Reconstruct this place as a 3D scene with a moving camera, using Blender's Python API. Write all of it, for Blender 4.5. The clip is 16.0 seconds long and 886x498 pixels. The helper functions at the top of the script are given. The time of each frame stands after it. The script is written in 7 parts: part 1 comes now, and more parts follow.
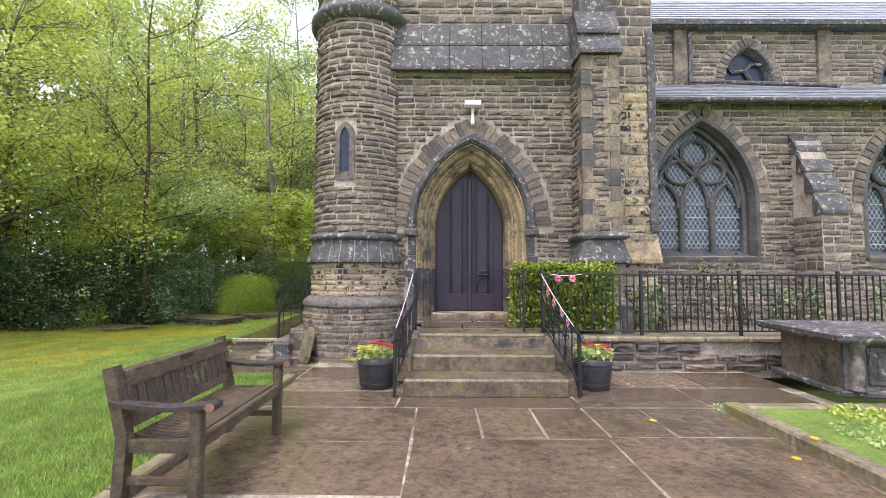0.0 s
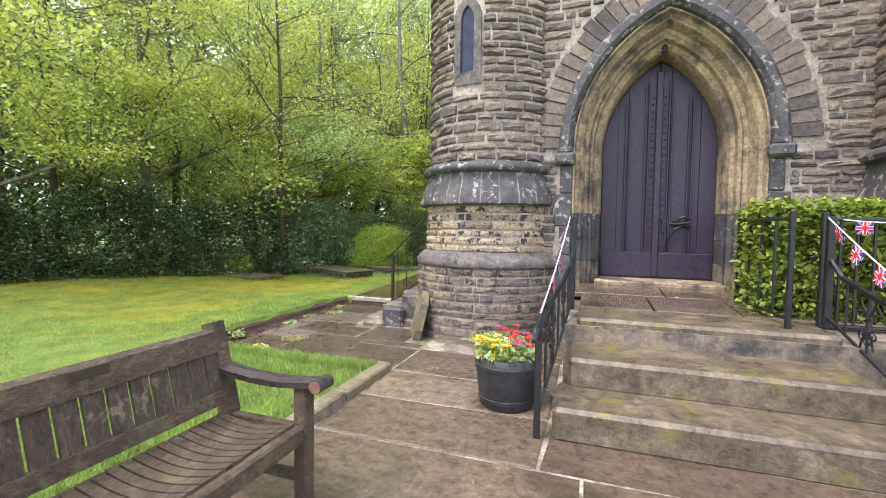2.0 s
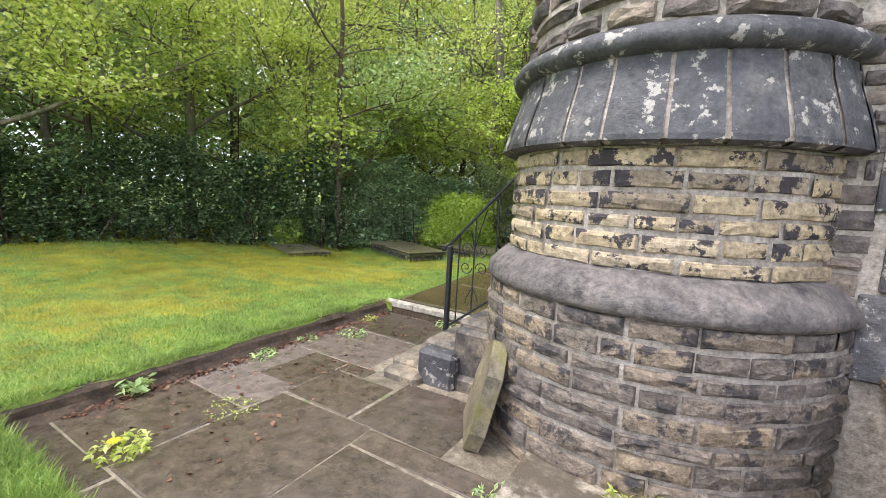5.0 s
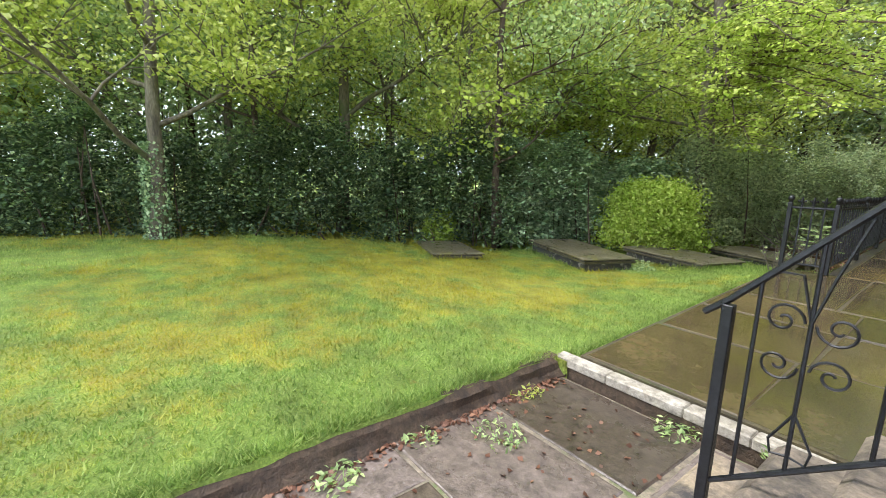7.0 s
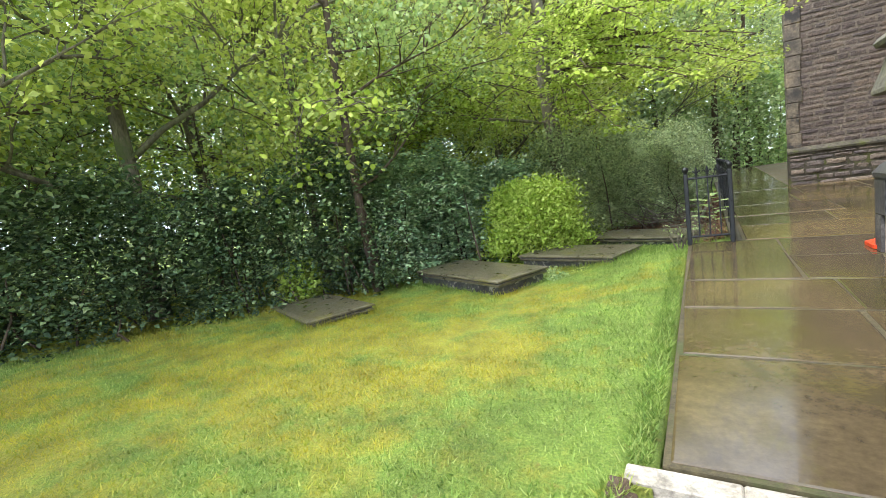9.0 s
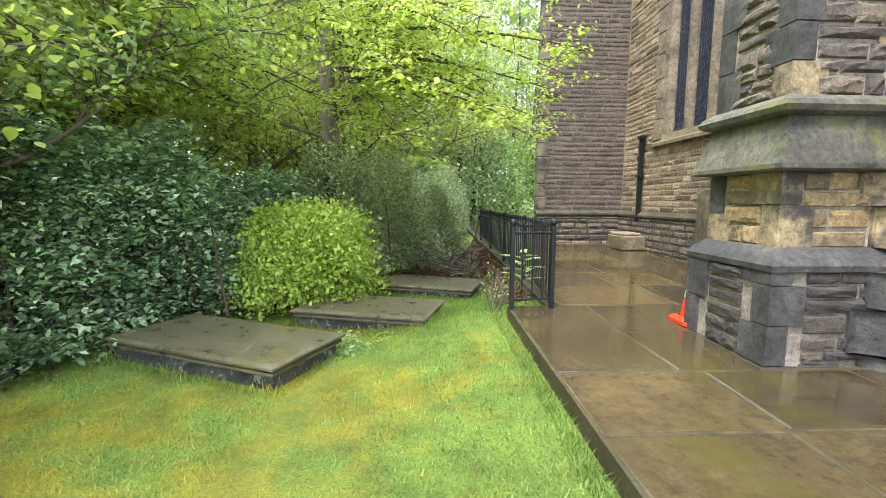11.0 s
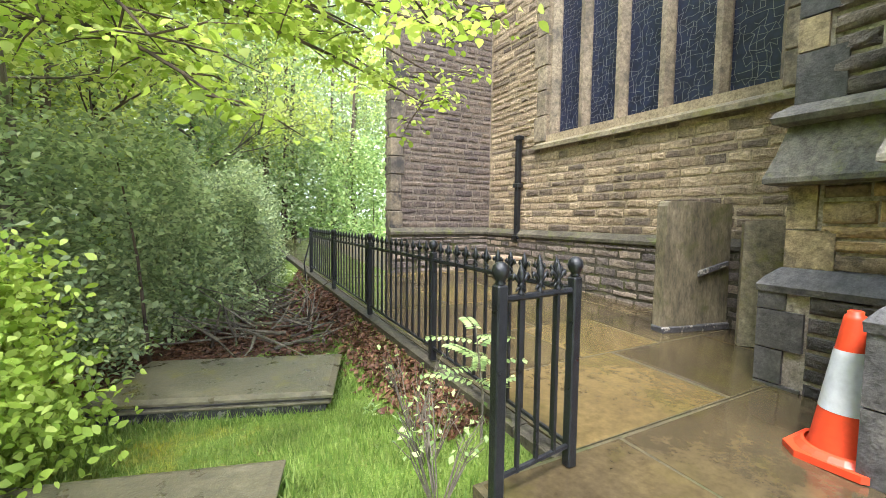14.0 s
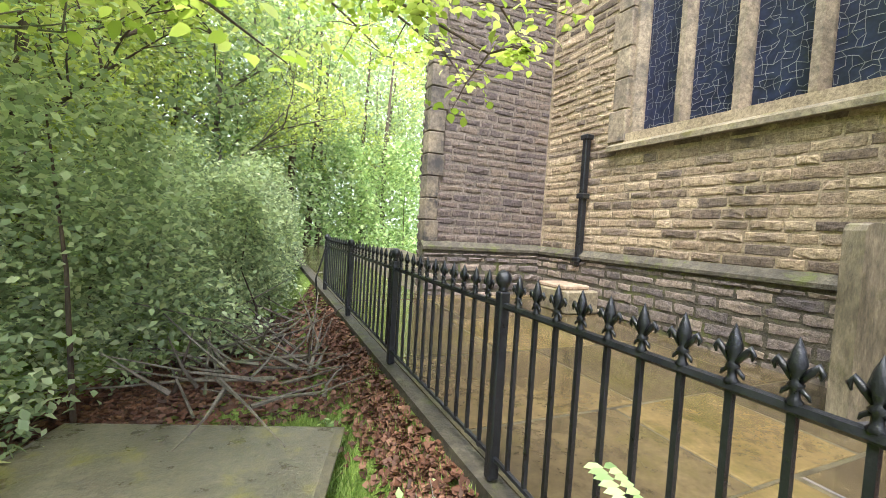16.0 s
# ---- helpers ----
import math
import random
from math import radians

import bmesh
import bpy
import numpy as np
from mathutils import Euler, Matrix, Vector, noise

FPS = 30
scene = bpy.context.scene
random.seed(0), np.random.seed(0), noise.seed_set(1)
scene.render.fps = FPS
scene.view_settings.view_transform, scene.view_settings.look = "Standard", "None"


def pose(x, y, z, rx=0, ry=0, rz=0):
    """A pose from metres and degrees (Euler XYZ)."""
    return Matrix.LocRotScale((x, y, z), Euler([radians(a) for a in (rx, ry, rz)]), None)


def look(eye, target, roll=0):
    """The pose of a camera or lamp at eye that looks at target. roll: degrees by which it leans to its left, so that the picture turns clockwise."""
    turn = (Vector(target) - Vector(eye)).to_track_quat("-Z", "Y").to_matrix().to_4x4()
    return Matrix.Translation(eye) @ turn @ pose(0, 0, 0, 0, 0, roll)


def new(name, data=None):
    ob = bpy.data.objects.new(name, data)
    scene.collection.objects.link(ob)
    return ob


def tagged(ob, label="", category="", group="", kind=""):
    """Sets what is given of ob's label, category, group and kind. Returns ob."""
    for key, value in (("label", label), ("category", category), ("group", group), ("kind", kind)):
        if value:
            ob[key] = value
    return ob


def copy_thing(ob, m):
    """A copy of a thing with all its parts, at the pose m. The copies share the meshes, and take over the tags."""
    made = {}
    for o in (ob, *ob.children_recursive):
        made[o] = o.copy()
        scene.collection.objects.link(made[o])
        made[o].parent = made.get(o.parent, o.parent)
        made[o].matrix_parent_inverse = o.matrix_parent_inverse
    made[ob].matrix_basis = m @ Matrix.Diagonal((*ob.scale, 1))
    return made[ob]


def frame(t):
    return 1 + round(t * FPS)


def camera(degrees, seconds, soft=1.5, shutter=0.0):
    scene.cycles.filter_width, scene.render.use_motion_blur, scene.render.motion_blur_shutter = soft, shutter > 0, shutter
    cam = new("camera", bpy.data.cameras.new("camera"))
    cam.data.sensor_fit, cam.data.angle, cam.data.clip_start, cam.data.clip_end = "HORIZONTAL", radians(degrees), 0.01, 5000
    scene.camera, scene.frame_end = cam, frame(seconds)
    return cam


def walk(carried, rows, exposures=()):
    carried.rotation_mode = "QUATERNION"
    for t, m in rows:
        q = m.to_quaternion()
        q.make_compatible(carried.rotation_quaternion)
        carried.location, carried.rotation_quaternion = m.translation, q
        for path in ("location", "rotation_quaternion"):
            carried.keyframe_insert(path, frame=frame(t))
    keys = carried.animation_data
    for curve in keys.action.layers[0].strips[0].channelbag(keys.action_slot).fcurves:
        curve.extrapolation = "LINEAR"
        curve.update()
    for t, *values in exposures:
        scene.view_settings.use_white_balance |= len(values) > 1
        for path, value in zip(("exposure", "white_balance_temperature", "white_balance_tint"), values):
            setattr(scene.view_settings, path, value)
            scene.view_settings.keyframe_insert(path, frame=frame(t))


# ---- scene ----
# ---------- camera and walk ----------
cam = camera(91.7, 16.0, 0.85)
METRES, EYE, TILT, LEAN, TURN = 16.0, 1.42, 0.0, 0.0, 0.1
ROWS = [
    (0.0, 0.0, 0.0, 0.0, -0.01, 3.29, -0.21),
    (0.5, -0.0052, 0.0342, -0.0023, -1.84, 1.11, -2.17),
    (1.0, -0.0064, 0.0713, -0.0056, 6.04, 0.86, -0.37),
    (1.5, -0.0143, 0.1059, -0.0075, 17.78, -1.91, -0.27),
    (2.0, -0.0164, 0.1448, -0.0059, 18.93, -2.91, -0.66),
    (2.5, -0.0224, 0.1762, -0.0046, 21.15, -3.39, -1.97),
    (3.0, -0.0355, 0.2062, -0.0048, 23.85, -5.15, -3.15),
    (5.5, -0.0967, 0.3531, -0.0054, 37.75, -8.75, -2.81),
    (6.0, -0.1147, 0.378, -0.0054, 46.83, -9.41, -2.92),
    (6.5, -0.1392, 0.399, -0.0056, 49.2, -9.9, -4.52),
    (7.0, -0.1651, 0.4174, -0.0057, 52.45, -10.0, -1.72),
    (7.5, -0.1923, 0.4252, -0.0094, 49.21, -10.13, -4.51),
    (8.0, -0.2152, 0.4361, -0.011, 42.34, -9.58, 2.19),
    (10.5, -0.3189, 0.5427, -0.0026, 9.72, -6.11, 1.6),
    (11.0, -0.3326, 0.5737, -0.0035, -2.94, -6.35, -0.36),
    (11.5, -0.3403, 0.6083, -0.0058, -8.94, -6.36, -1.41),
    (12.0, -0.3501, 0.6432, -0.0042, -10.96, -5.94, -2.5),
    (12.5, -0.3545, 0.6773, -0.0039, -13.66, -5.19, -2.18),
    (13.0, -0.3522, 0.7127, -0.0018, -15.85, -2.14, -1.12),
    (13.5, -0.3479, 0.7447, -0.0035, -24.9, -4.52, -1.7),
    (14.0, -0.3332, 0.7731, -0.0046, -28.5, -4.06, -0.66),
    (14.5, -0.3229, 0.7988, -0.005, -36.8, -4.46, -1.13),
    (15.0, -0.3134, 0.8218, -0.0058, -32.86, -3.92, 0.62),
    (15.5, -0.3041, 0.8409, -0.0033, -25.01, -2.95, 1.19),
    (16.0, -0.3041, 0.856, -0.0049, -24.65, -2.55, -3.47),
]
walk(cam, [(t, pose(0, 0, EYE, TILT, LEAN, TURN) @ pose(METRES * x, METRES * y, METRES * z, 90 + pitch, roll, yaw)) for t, x, y, z, yaw, pitch, roll in ROWS],
     [(t, e, 6350 - 30 * min(t, 10), 18 - 0.8 * min(t, 10) + max(0.0, t - 12)) for t, e in ((0.0, 0.35), (1.5, 0.6), (3.0, 0.7), (5.5, 0.65), (8.0, 0.92), (10.5, 1.2), (12.0, 1.35), (13.5, 1.6), (15.0, 1.7), (16.0, 1.75))])

# ---------- world, sun, exposure ----------
world = bpy.data.worlds.new("sky")
scene.world = world
world.use_nodes = True
wn = world.node_tree
sky = wn.nodes.new("ShaderNodeTexSky")
sky.sky_type, sky.sun_disc = "NISHITA", False
sky.sun_elevation, sky.sun_rotation = radians(63), radians(220)
sky.air_density, sky.dust_density, sky.ozone_density = 1.0, 3.5, 1.0
soft_sky = wn.nodes.new("ShaderNodeMixRGB")
soft_sky.inputs[0].default_value = 0.75
soft_sky.inputs[2].default_value = (11.4, 12.1, 13.7, 1)
wn.links.new(sky.outputs[0], soft_sky.inputs[1])
wn.links.new(soft_sky.outputs[0], wn.nodes["Background"].inputs[0])
wn.nodes["Background"].inputs[1].default_value = 0.15
sun_lamp = bpy.data.lights.new("sun", "SUN")
sun_lamp.energy, sun_lamp.angle, sun_lamp.color = 2.6, radians(16), (1.0, 0.95, 0.87)
sun = new("sun", sun_lamp)
sun.matrix_world = look((-8.5, -10, 26), (0, 0, 0))


# ---------- materials ----------
def nodes_of(name):
    m = bpy.data.materials.new(name)
    m.use_nodes = True
    return m, m.node_tree, m.node_tree.nodes["Principled BSDF"]


def noise_node(tree, scale, detail=5.0, rough=0.6, stretch=(1, 1, 1), coords="Object"):
    tc = tree.nodes.new("ShaderNodeTexCoord")
    mp = tree.nodes.new("ShaderNodeMapping")
    mp.inputs["Scale"].default_value = stretch
    n = tree.nodes.new("ShaderNodeTexNoise")
    n.inputs["Scale"].default_value, n.inputs["Detail"].default_value = scale, detail
    n.inputs["Roughness"].default_value = rough
    if coords == "World":
        g = tree.nodes.new("ShaderNodeNewGeometry")
        tree.links.new(g.outputs["Position"], mp.inputs[0])
    else:
        tree.links.new(tc.outputs[coords], mp.inputs[0])
    tree.links.new(mp.outputs[0], n.inputs["Vector"])
    return n.outputs["Fac"]


def ramp(tree, fac, stops):
    r = tree.nodes.new("ShaderNodeValToRGB")
    while len(r.color_ramp.elements) < len(stops):
        r.color_ramp.elements.new(0.5)
    for e, (p, c) in zip(r.color_ramp.elements, stops):
        e.position = p
        e.color = (*c, 1) if len(c) == 3 else c
    tree.links.new(fac, r.inputs[0])
    return r.outputs[0]


def mix(tree, fac, a, b, mode="MIX"):
    n = tree.nodes.new("ShaderNodeMixRGB")
    n.blend_type = mode
    for i, v in enumerate((fac, a, b)):
        if isinstance(v, (int, float)):
            n.inputs[i].default_value = v if i == 0 else (v, v, v, 1)
        elif isinstance(v, tuple):
            n.inputs[i].default_value = (*v, 1)
        else:
            tree.links.new(v, n.inputs[i])
    return n.outputs[0]


def bump(tree, bsdf, height, strength, distance=0.01):
    b = tree.nodes.new("ShaderNodeBump")
    b.inputs["Strength"].default_value, b.inputs["Distance"].default_value = strength, distance
    tree.links.new(height, b.inputs["Height"])
    tree.links.new(b.outputs[0], bsdf.inputs["Normal"])


def vary(tree, source):
    """A random number for each piece: of the object, or of the mesh island."""
    if source == "object":
        return tree.nodes.new("ShaderNodeObjectInfo").outputs["Random"]
    return tree.nodes.new("ShaderNodeNewGeometry").outputs["Random Per Island"]


def surface(name, stops, scale=3.0, fine=40.0, rough=(0.7, 0.95), bump_amount=0.3, stretch=(1, 1, 1), metal=0.0,
            stain=None, stain_at=(0.5, 0.62), stain_scale=1.5, pieces=None, piece_stops=None, coat=0.0, piece_mix=0.6, grain=0.6):
    """A surface of mottled colour: large noise over the stops, fine grain, optional stains and a colour for each piece."""
    m, t, b = nodes_of(name)
    big = noise_node(t, scale, 6, 0.65, stretch, "World")
    small = noise_node(t, fine, 4, 0.7, stretch, "World")
    col = ramp(t, big, stops)
    if pieces:
        rnd = vary(t, pieces)
        col = mix(t, piece_mix, col, ramp(t, rnd, piece_stops))
    mid = noise_node(t, fine * 0.35, 5, 0.7, stretch, "World")
    col = mix(t, grain, col, ramp(t, mid, [(0.32, (0.12, 0.12, 0.12)), (0.5, (0.5, 0.5, 0.5)), (0.7, (0.85, 0.85, 0.85))]), "OVERLAY")
    col = mix(t, grain * 0.6, col, ramp(t, small, [(0.3, (0.15, 0.15, 0.15)), (0.7, (0.85, 0.85, 0.85))]), "OVERLAY")
    if stain:
        s = noise_node(t, stain_scale, 7, 0.7, (1, 1, 1), "World")
        f = ramp(t, s, [(stain_at[0], (0, 0, 0)), (stain_at[1], (1, 1, 1))])
        col = mix(t, f, col, stain)
    t.links.new(col, b.inputs["Base Color"])
    r = ramp(t, big, [(0.3, (rough[0],) * 3), (0.7, (rough[1],) * 3)])
    t.links.new(r, b.inputs["Roughness"])
    b.inputs["Metallic"].default_value = metal
    b.inputs["Coat Weight"].default_value = coat
    if bump_amount:
        bump(t, b, mix(t, 0.4, mid, small), bump_amount, 0.03)
    return m


STONES = [(0.0, (0.06, 0.052, 0.056)), (0.18, (0.15, 0.122, 0.11)), (0.4, (0.25, 0.197, 0.155)), (0.58, (0.13, 0.108, 0.105)), (0.8, (0.36, 0.28, 0.205)), (1.0, (0.055, 0.048, 0.055))]
GRITS = [(0.3, (0.085, 0.071, 0.067)), (0.5, (0.195, 0.158, 0.135)), (0.72, (0.36, 0.285, 0.225))]
PALE = [(0.0, (0.42, 0.33, 0.2)), (0.3, (0.5, 0.4, 0.26)), (0.6, (0.36, 0.28, 0.18)), (0.8, (0.52, 0.43, 0.31)), (0.88, (0.2, 0.16, 0.13)), (1.0, (0.1, 0.085, 0.08))]
TAN_STONES = [(0.0, (0.07, 0.052, 0.047)), (0.14, (0.13, 0.095, 0.072)), (0.3, (0.36, 0.265, 0.165)), (0.5, (0.48, 0.37, 0.24)), (0.66, (0.23, 0.165, 0.11)), (0.82, (0.41, 0.31, 0.2)), (1.0, (0.09, 0.07, 0.065))]
TAN_GRITS = [(0.3, (0.142, 0.102, 0.067)), (0.5, (0.314, 0.233, 0.146)), (0.72, (0.437, 0.339, 0.224))]
tan_piece = surface("tan_gritstone_block", TAN_GRITS, 9, 55, (0.65, 0.95), 1.0, pieces="object", piece_stops=TAN_STONES, piece_mix=0.75, stain=(0.11, 0.085, 0.06), stain_at=(0.54, 0.68))
tan_joined = surface("tan_gritstone_courses", TAN_GRITS, 9, 55, (0.65, 0.95), 1.0, pieces="island", piece_stops=TAN_STONES, piece_mix=0.75, stain=(0.11, 0.085, 0.06), stain_at=(0.56, 0.7))
umber_joined = surface("umber_gritstone_courses", [(0.3, (0.06, 0.047, 0.043)), (0.5, (0.125, 0.095, 0.08)), (0.72, (0.21, 0.16, 0.12))], 5, 60, (0.6, 0.95), 0.8, pieces="island",
                       piece_stops=[(0, (0.06, 0.048, 0.05)), (0.4, (0.13, 0.1, 0.085)), (0.75, (0.2, 0.15, 0.11)), (1, (0.08, 0.06, 0.058))])
stone_piece = surface("gritstone_block", GRITS, 9, 55, (0.6, 0.95), 1.0, pieces="object", piece_stops=STONES, piece_mix=0.7, stain=(0.05, 0.043, 0.042), stain_at=(0.52, 0.66))
stone_joined = surface("gritstone_courses", GRITS, 9, 55, (0.6, 0.95), 1.0, pieces="island", piece_stops=STONES, piece_mix=0.7, stain=(0.05, 0.043, 0.042), stain_at=(0.54, 0.68))
plinth_piece = surface("sooted_gritstone_block", [(0.3, (0.094, 0.078, 0.067)), (0.5, (0.213, 0.171, 0.135)), (0.72, (0.375, 0.295, 0.205))], 9, 60, (0.5, 0.9), 1.0, pieces="object",
                       piece_stops=[(0, (0.112, 0.094, 0.086)), (0.4, (0.2, 0.165, 0.135)), (0.7, (0.325, 0.242, 0.151)), (1, (0.125, 0.109, 0.108))], stain=(0.056, 0.047, 0.046), stain_at=(0.52, 0.58), stain_scale=8)
dark_piece = surface("soot_dark_block", [(0.3, (0.035, 0.031, 0.033)), (0.5, (0.085, 0.074, 0.068)), (0.72, (0.17, 0.145, 0.12))], 9, 55, (0.4, 0.85), 1.0, pieces="object",
                     piece_stops=[(0, (0.04, 0.036, 0.04)), (0.5, (0.1, 0.085, 0.075)), (0.8, (0.07, 0.062, 0.062)), (1, (0.2, 0.16, 0.115))])
ochre_piece = surface("ochre_sandstone_block", [(0.3, (0.2, 0.135, 0.07)), (0.5, (0.38, 0.27, 0.145)), (0.72, (0.5, 0.38, 0.22))], 5, 55, (0.6, 0.95), 0.7, pieces="object",
                      piece_stops=[(0, (0.42, 0.29, 0.14)), (0.5, (0.5, 0.36, 0.2)), (0.75, (0.36, 0.27, 0.17)), (0.86, (0.16, 0.125, 0.095)), (1, (0.09, 0.075, 0.07))], stain=(0.08, 0.062, 0.05), stain_at=(0.6, 0.68), stain_scale=4)
pale_piece = surface("pale_gritstone_block", [(0.3, (0.3, 0.22, 0.13)), (0.55, (0.48, 0.37, 0.22)), (0.75, (0.55, 0.46, 0.32))], 7, 60, (0.6, 0.95), 0.6,
                     pieces="object", piece_stops=PALE, stain=(0.05, 0.042, 0.044), stain_at=(0.535, 0.56), stain_scale=7)
dark_dressed = surface("sooted_ashlar", [(0.3, (0.035, 0.034, 0.038)), (0.52, (0.075, 0.072, 0.076)), (0.72, (0.15, 0.14, 0.13))], 3.5, 50, (0.45, 0.85), 0.5,
                       stain=(0.36, 0.33, 0.29), stain_at=(0.57, 0.6), stain_scale=11)
soot_dressed = surface("soot_black_ashlar", [(0.3, (0.04, 0.038, 0.04)), (0.52, (0.085, 0.08, 0.08)), (0.74, (0.17, 0.155, 0.14))], 3.5, 50, (0.4, 0.8), 0.5)
lichen_ledge = surface("lichened_ledge", [(0.3, (0.06, 0.058, 0.05)), (0.5, (0.12, 0.11, 0.09)), (0.74, (0.22, 0.2, 0.15))], 3, 50, (0.45, 0.85), 0.5, stain=(0.17, 0.17, 0.06), stain_at=(0.54, 0.64), stain_scale=2.2)
tan_dressed = surface("tan_ashlar", [(0.3, (0.14, 0.112, 0.08)), (0.5, (0.34, 0.26, 0.16)), (0.72, (0.52, 0.4, 0.23))], 3.0, 50, (0.6, 0.9), 0.5,
                      stain=(0.075, 0.065, 0.06), stain_at=(0.5, 0.62), stain_scale=2.6)
brown_dressed = surface("brown_ashlar", [(0.3, (0.08, 0.068, 0.058)), (0.5, (0.19, 0.155, 0.115)), (0.72, (0.33, 0.26, 0.17))], 2.0, 50, (0.6, 0.9), 0.35,
                        stain=(0.05, 0.045, 0.043), stain_at=(0.5, 0.62), stain_scale=3)
jamb_stone = surface("grey_tan_ashlar", [(0.3, (0.14, 0.115, 0.085)), (0.5, (0.25, 0.2, 0.14)), (0.72, (0.36, 0.29, 0.2))], 2.0, 50, (0.6, 0.9), 0.35,
                     stain=(0.1, 0.085, 0.065), stain_at=(0.52, 0.66), stain_scale=3)
tan_mortar = surface("tan_mortar", [(0.3, (0.2, 0.155, 0.1)), (0.7, (0.42, 0.335, 0.22))], 3, 80, (0.8, 0.95), 0.4)
umber_mortar = surface("umber_mortar", [(0.3, (0.12, 0.1, 0.085)), (0.7, (0.24, 0.195, 0.155))], 3, 80, (0.8, 0.95), 0.4)
mortar = surface("lime_mortar", [(0.3, (0.2, 0.17, 0.14)), (0.5, (0.36, 0.31, 0.26)), (0.7, (0.52, 0.46, 0.39))], 3, 80, (0.8, 0.95), 0.4)
mossy = surface("mossy_stone", [(0.3, (0.12, 0.1, 0.068)), (0.55, (0.22, 0.185, 0.12)), (0.75, (0.33, 0.28, 0.185))], 3, 50, (0.25, 0.65), 0.5, stain=(0.19, 0.18, 0.035), stain_at=(0.53, 0.68), stain_scale=2.2)
step_stone = surface("damp_step_stone", [(0.3, (0.07, 0.054, 0.036)), (0.52, (0.13, 0.1, 0.066)), (0.72, (0.21, 0.165, 0.11))], 4.5, 45, (0.2, 0.55), 0.4, stain=(0.17, 0.15, 0.03), stain_at=(0.55, 0.66), stain_scale=3.4)
ledger_stone = surface("olive_ledger_stone", [(0.3, (0.085, 0.074, 0.046)), (0.52, (0.14, 0.122, 0.076)), (0.72, (0.21, 0.185, 0.12))], 5.0, 60, (0.2, 0.5), 0.4, stain=(0.2, 0.18, 0.035), stain_at=(0.56, 0.68), stain_scale=2.6, grain=0.3)
slab_olive = surface("olive_stained_slab", [(0.3, (0.1, 0.085, 0.055)), (0.5, (0.18, 0.15, 0.1)), (0.72, (0.27, 0.225, 0.15))], 5, 55, (0.5, 0.85), 0.6, stretch=(1, 1, 0.35), stain=(0.12, 0.115, 0.04), stain_at=(0.55, 0.68), stain_scale=3)
slab_pink = surface("pinkish_tan_stone", [(0.3, (0.24, 0.17, 0.11)), (0.7, (0.42, 0.31, 0.22))], 5, 60, (0.5, 0.8), 0.3)
FLAGS = [(0.0, (0.085, 0.062, 0.047)), (0.4, (0.17, 0.125, 0.085)), (0.7, (0.11, 0.085, 0.068)), (1.0, (0.25, 0.195, 0.145))]
wet_flag = surface("wet_flagstone", [(0.3, (0.055, 0.038, 0.027)), (0.52, (0.125, 0.084, 0.053)), (0.72, (0.23, 0.155, 0.09))], 2.2, 34, (0.05, 0.3), 0.12,
                   coat=0.15, pieces="object", piece_stops=FLAGS, piece_mix=0.65, grain=0.6, stain=(0.06, 0.046, 0.03), stain_at=(0.52, 0.66), stain_scale=1.5)
# Last, ochre piece tone: a slab's gold colour with light on it put in.
algae_flag = surface("algae_wet_flagstone", [(0.3, (0.028, 0.022, 0.011)), (0.48, (0.06, 0.046, 0.021)), (0.66, (0.14, 0.105, 0.042))], 1.3, 30, (0.03, 0.22), 0.06,
                     coat=0.25, pieces="object", piece_stops=[(0, (0.051, 0.039, 0.027)), (0.5, (0.09, 0.066, 0.036)), (0.8, (0.13, 0.092, 0.045)), (1, (0.24, 0.165, 0.06))], piece_mix=0.5, grain=0.35, stain=(0.085, 0.073, 0.018), stain_at=(0.5, 0.68), stain_scale=1.1)
dry_flag = surface("damp_flagstone", [(0.3, (0.045, 0.033, 0.025)), (0.55, (0.09, 0.068, 0.05)), (0.75, (0.17, 0.13, 0.1))], 1.8, 40, (0.12, 0.42), 0.25,
                   pieces="object", piece_stops=[(0, (0.055, 0.042, 0.031)), (0.6, (0.1, 0.075, 0.055)), (1, (0.27, 0.22, 0.2))], piece_mix=0.75)
pale_joint = surface("cream_mortar_joint", [(0.3, (0.08, 0.065, 0.048)), (0.5, (0.24, 0.2, 0.15)), (0.7, (0.52, 0.45, 0.36))], 4, 70, (0.5, 0.9), 0.5, stain=(0.1, 0.08, 0.055), stain_at=(0.52, 0.6), stain_scale=1.6)
algae_joint = surface("algae_dark_joint", [(0.3, (0.04, 0.033, 0.016)), (0.7, (0.11, 0.09, 0.042))], 5, 70, (0.5, 0.9), 0.5, stain=(0.06, 0.07, 0.02), stain_at=(0.55, 0.65), stain_scale=2)
joint = surface("sandy_joint", [(0.3, (0.1, 0.08, 0.055)), (0.7, (0.3, 0.25, 0.18))], 5, 70, (0.5, 0.9), 0.4, stain=(0.1, 0.13, 0.04), stain_at=(0.58, 0.66), stain_scale=3)
kerb_stone = surface("damp_kerb_stone", [(0.3, (0.035, 0.03, 0.022)), (0.5, (0.075, 0.065, 0.045)), (0.72, (0.14, 0.125, 0.085))], 6, 50, (0.5, 0.85), 0.8, stain=(0.09, 0.1, 0.025), stain_at=(0.54, 0.64), stain_scale=4)
grey_dressed = surface("weathered_grey_ashlar", [(0.3, (0.07, 0.062, 0.06)), (0.5, (0.15, 0.13, 0.12)), (0.72, (0.26, 0.22, 0.19))], 6, 50, (0.55, 0.9), 0.8, stain=(0.05, 0.045, 0.046), stain_at=(0.53, 0.64), stain_scale=3)
